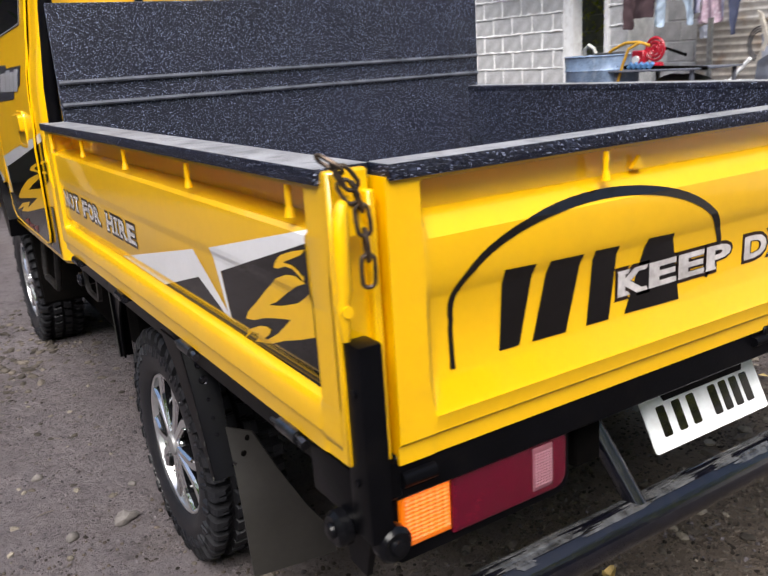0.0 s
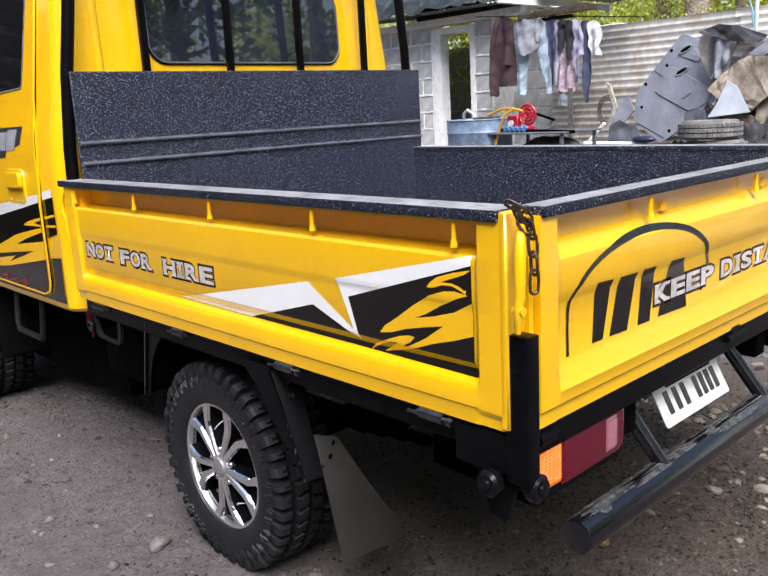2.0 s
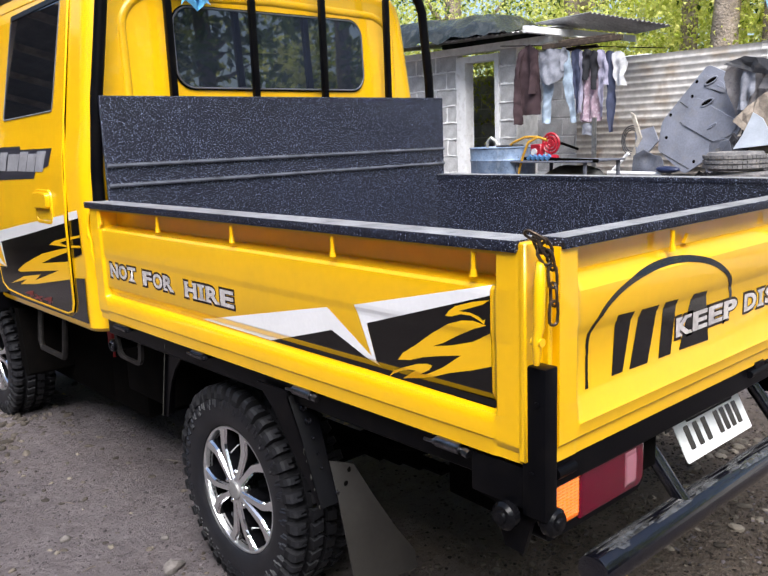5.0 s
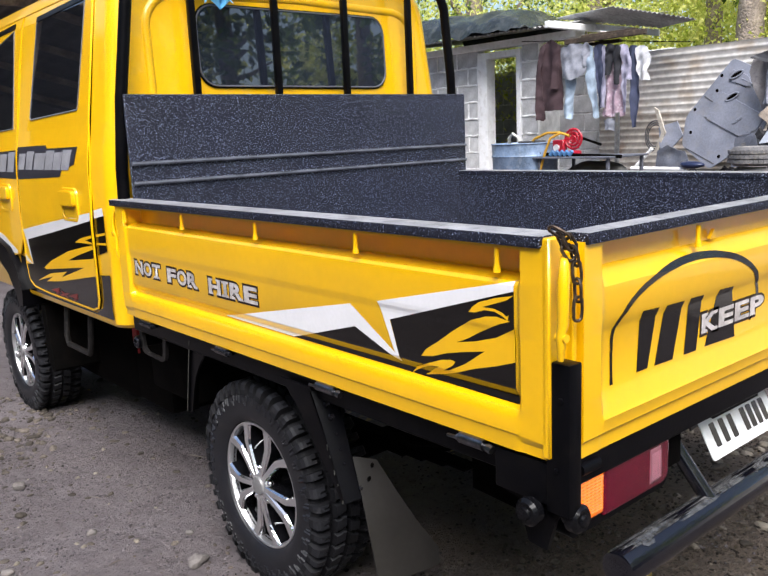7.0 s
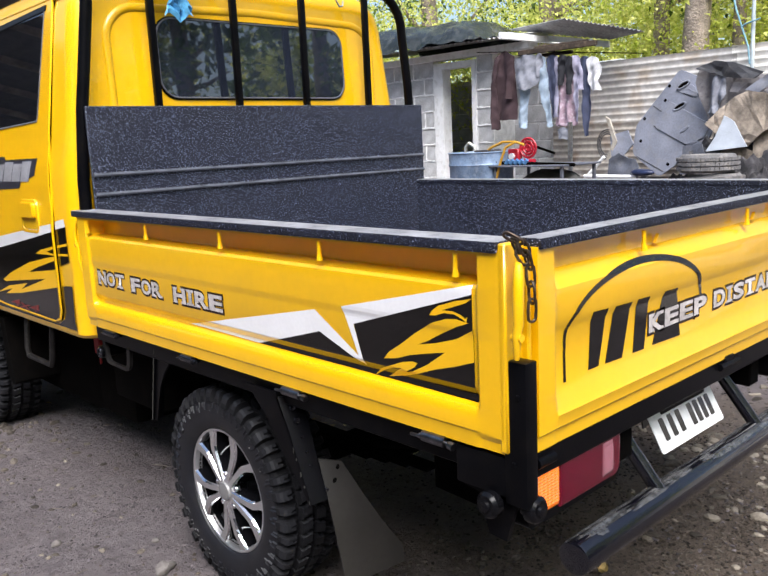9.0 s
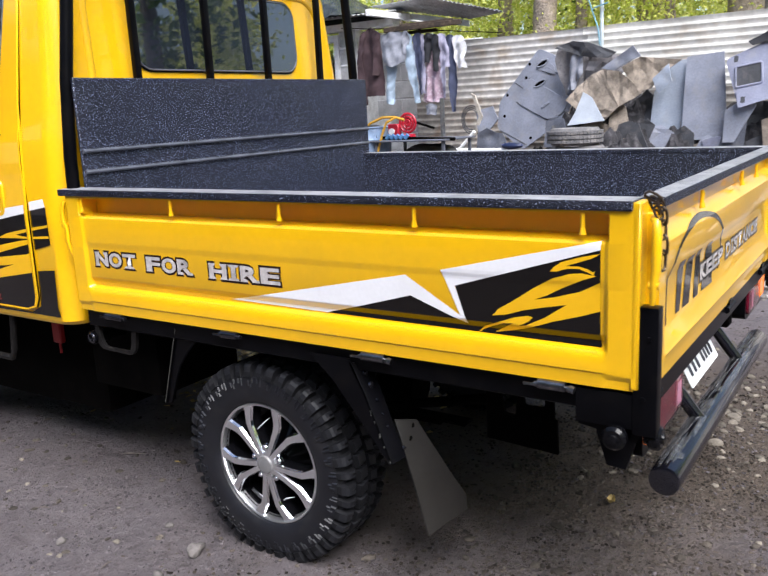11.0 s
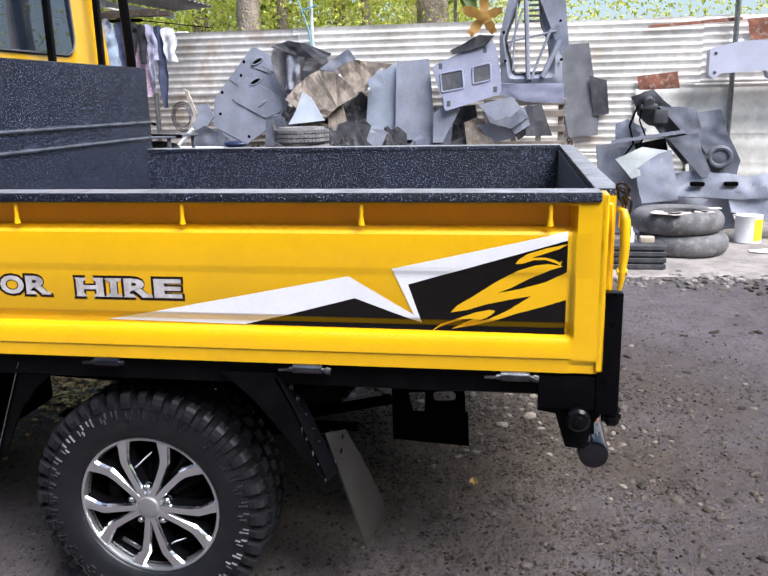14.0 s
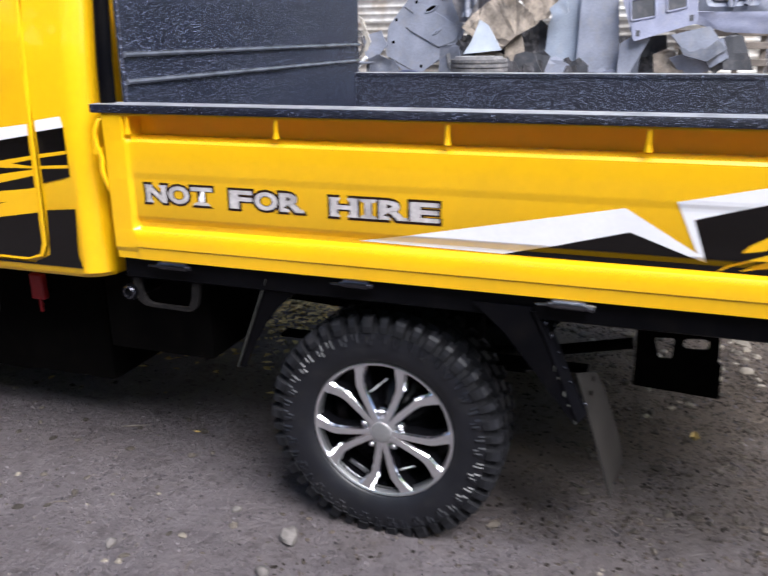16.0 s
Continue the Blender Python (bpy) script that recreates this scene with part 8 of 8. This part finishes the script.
# bumper hung on the fence
bump = thing("bumper", "pale grey car bumper hung on the fence", "bumper", (7.4, -2.3, 1.6))
LAV = surface("pale_bumper", (0.50, 0.51, 0.62), rough=0.45, vary=0.12, scale=4)
bm = bmesh.new()
slab(bm, smooth_outline([(-1.80, 1.98), (-2.10, 2.05), (-3.6, 2.09), (-3.6, 1.66), (-2.42, 1.655), (-2.40, 1.74), (-1.92, 1.72), (-1.86, 1.66), (-1.80, 1.70)], 0.03), lambda u, v, w: (7.55 - w, u, v), 0.16)
part("bumper_skin", bm, LAV, bump)
for u in (-2.0, -2.9):
    bm = bmesh.new()
    box(bm, 7.54, 7.80, u - 0.03, u + 0.03, 1.84, 1.92, 0.004)
    part("hanger", bm, STEEL, bump)
bm = bmesh.new()
slab(bm, smooth_outline([(-2.46, 2.00), (-2.66, 2.00), (-2.66, 1.86), (-2.46, 1.86)], 0.02), lambda u, v, w: (7.392 - w, u, v), 0.006)
part("lamp_opening", bm, TRIMDARK, bump)
for u, v in ((-1.86, 1.93), (-1.86, 1.73)):
    bm = bmesh.new()
    rod(bm, (7.385, u, v), (7.392, u, v), 0.018, 10)
    part("bolt_hole", bm, TRIMDARK, bump)
# rust patches and a post on the fence
RUST = surface("rust", (0.26, 0.10, 0.06), rough=0.9, vary=0.4, scale=8, fine=40, bump=0.3, dirt=(0.48, 0.44, 0.40), dirt_amount=0.6)
FLATZ = surface("pale_sheet", (0.86, 0.83, 0.76), rough=0.55, metal=0.0, vary=0.25, scale=2, fine=15, bump=0.1, dirt=(0.42, 0.30, 0.20), dirt_amount=0.4)
for o, m in (([(-1.10, 1.72), (-1.55, 1.76), (-1.58, 1.58), (-1.14, 1.56)], RUST), ([(-2.25, 2.30), (-2.9, 2.36), (-2.9, 2.12), (-2.30, 2.08)], RUST), ([(-1.2, 2.27), (-2.2, 2.33), (-2.2, 2.29), (-1.2, 2.24)], RUST)):
    bm = bmesh.new()
    poly_face(bm, o)
    bmesh.ops.triangulate(bm, faces=bm.faces[:])
    bmesh.ops.subdivide_edges(bm, edges=bm.edges[:], cuts=5, use_grid_fill=True)
    for v in bm.verts:
        v.co = (7.772 + 0.006 * math.sin(v.co.y * 30), v.co.x, v.co.y)
    part("patch_sheet", bm, m, fence)
for z0, z1 in ((1.33, 1.575), (1.06, 1.35), (0.72, 1.08), (0.40, 0.735)):
    part("patch_sheet", wavy_sheet(-1.10 if z0 > 1 else -1.7, -4.6, z0, z1, 7.772 - 0.004 * (z0 < 1.2), pitch=0.26, amp=0.007), FLATZ, fence)
bm = bmesh.new()
rod(bm, (7.74, -2.12, 0), (7.74, -2.14, 3.2), 0.03, 8)
solo("pole", bm, STEEL, "grey steel pole standing at the fence", "pole")

# ---- undergrowth and woods ----
def foliage(name, label, n, bounds, size, mat, seed, clumps=120):
    rg = random.Random(seed)
    x0, x1, y0, y1, z0, z1 = bounds
    cs = [(rg.uniform(x0, x1), rg.uniform(y0, y1), rg.uniform(z0, z1), rg.uniform(0.3, 0.9)) for _ in range(clumps)]
    verts, faces = [], []
    for i in range(n):
        cx_, cy_, cz_, cr = cs[i % clumps]
        p = Vector((cx_ + rg.gauss(0, cr), cy_ + rg.gauss(0, cr), max(0.05, cz_ + rg.gauss(0, cr * 0.8))))
        p.x = max(p.x, x0 - 0.6)
        q = Euler((rg.uniform(-1.2, 1.2), rg.uniform(-1.2, 1.2), rg.uniform(0, 6.3))).to_matrix()
        l = size * rg.uniform(0.6, 1.5)
        k0 = len(verts)
        for u, v, w in ((0, 0, 0), (l * 0.45, l * 0.25, 0.02), (l, 0, -0.03), (l * 0.45, -l * 0.25, 0.02)):
            verts.append(tuple(p + q @ Vector((u, v, w))))
        faces.append((k0, k0 + 1, k0 + 2, k0 + 3))
    me = bpy.data.meshes.new(name)
    me.from_pydata(verts, [], faces)
    me.materials.append(mat)
    return tagged(new(name, me), label, "foliage", kind="stuff")


foliage("undergrowth", "bright yellow-green undergrowth behind the fence", 46000, (9.0, 13.5, -0.2, 12, 1.4, 3.6), 0.072, LEAF, 70, 150)
foliage("undergrowth", "sparse bright leaves above the fence", 3500, (9.5, 13.5, -5.0, -0.2, 1.2, 2.9), 0.085, LEAF, 75, 40)
foliage("far_woods", "distant sunlit woods", 24000, (15, 22, 1.5, 26, 1.0, 9), 0.18, LEAF, 71, 160)
foliage("shaded_leaves", "leaves among the trunks, shade put into their darker colour", 5000, (10, 16, 0, 14, 2.0, 6.5), 0.12, LEAFDARK, 72, 40)
foliage("south_woods", "dark trees beyond the yard", 22000, (-10, 20, -17, -11.5, 1.0, 8), 0.26, LEAF, 73, 80)
# trees added out of view in the west to block low sky light
foliage("west_sky_screen", "dark unseen trees added to block low sky light", 16000, (-15, -9.6, -13, 15, 1.5, 9), 0.42, LEAFDARK, 74, 90)
# large-leaved plant by the fence
plant = thing("broadleaf_plant", "broad dark green leaves over the fence", "plant", (8.3, 1.0, 0))
bm = bmesh.new()
sweep(bm, [(8.3, 1.0, 0), (8.3, 1.0, 1.5), (8.28, 1.02, 3.2)], [0.03, 0.026, 0.02], 8)
part("stem", bm, BARK, plant)
for i in range(14):
    bm = bmesh.new()
    a = rng.uniform(0, 6.28)
    p = Vector((8.3, 1.0, rng.uniform(2.6, 3.4)))
    d = Vector((math.cos(a), math.sin(a), 0))
    l = rng.uniform(0.3, 0.45)
    grid(bm, 7, 3, lambda k, j: p + d * (0.12 + l * k / 6) + Vector((0, 0, 0.10 - 0.35 * (k / 6) ** 2 - 0.02 * abs(j - 1))) + Vector((-d.y, d.x, 0)) * (j - 1) * 0.10 * math.sin(3.14 * (k + 0.3) / 6.6))
    part("leaf", bm, LEAFDARK, plant)

# ---- what closes the yard behind the camera and beyond the cab ----
WALLM = surface("plain_wall", (0.16, 0.15, 0.14), rough=0.9, vary=0.3, scale=2, fine=30, bump=0.3)
# made-up walls, never in view, that close the yard and darken reflections
for name, a in (("wall_west", (-8.2, -8.0, -12, 14, 0, 3.4)), ("wall_south", (-8.0, 7.6, -10.2, -10.0, 0, 3.0))):
    bm = bmesh.new()
    box(bm, *a)
    solo(name, bm, WALLM, "plain dark wall added out of view to darken reflections", "wall", kind="structure", smooth=False)
SHEDROOF = surface("shed_zinc", (0.10, 0.095, 0.09), rough=0.6, vary=0.4, scale=2.5, fine=20, bump=0.1, dirt=(0.05, 0.045, 0.04))
shed = thing("shed", "open shed with a dark corrugated roof", "shed", (-1.0, 10.0, 0))
for i in range(8):
    bm = bmesh.new()
    grid(bm, 40, 5, lambda k, j: (-6.0 + 1.25 * i + 1.3 * k / 39, 7.4 + 1.35 * j, 3.45 - 0.12 * j + 0.012 * math.sin(k * 1.05)))
    part("roof_sheet", bm, SHEDROOF, shed)
for j in range(4):
    plain("purlin", (-6.0, 4.1, 7.9 + 1.3 * j, 7.98 + 1.3 * j, 3.30 - 0.12 * j, 3.38 - 0.12 * j), BARK, shed)
for x in (-5.8, -1.2, 3.9):
    plain("shed_post", (x - 0.06, x + 0.06, 7.8, 7.92, 0, 3.4), BARK, shed)
plain("shed_wall", (-6.0, 4.1, 12.6, 12.75, 0, 3.2), WALLM, shed)
plain("fascia", (-6.0, 4.1, 7.36, 7.40, 3.36, 3.50), BARK, shed)
for i, (x, y, h, r) in enumerate(((9, -12.5, 9, 0.25), (13, -12, 9, 0.25), (-5, -12, 8, 0.2), (0, -12.5, 9, 0.2), (5, -12, 8, 0.2), (-11, 9, 9, 0.2), (1, 15, 8, 0.2), (6, 16, 8, 0.2))):
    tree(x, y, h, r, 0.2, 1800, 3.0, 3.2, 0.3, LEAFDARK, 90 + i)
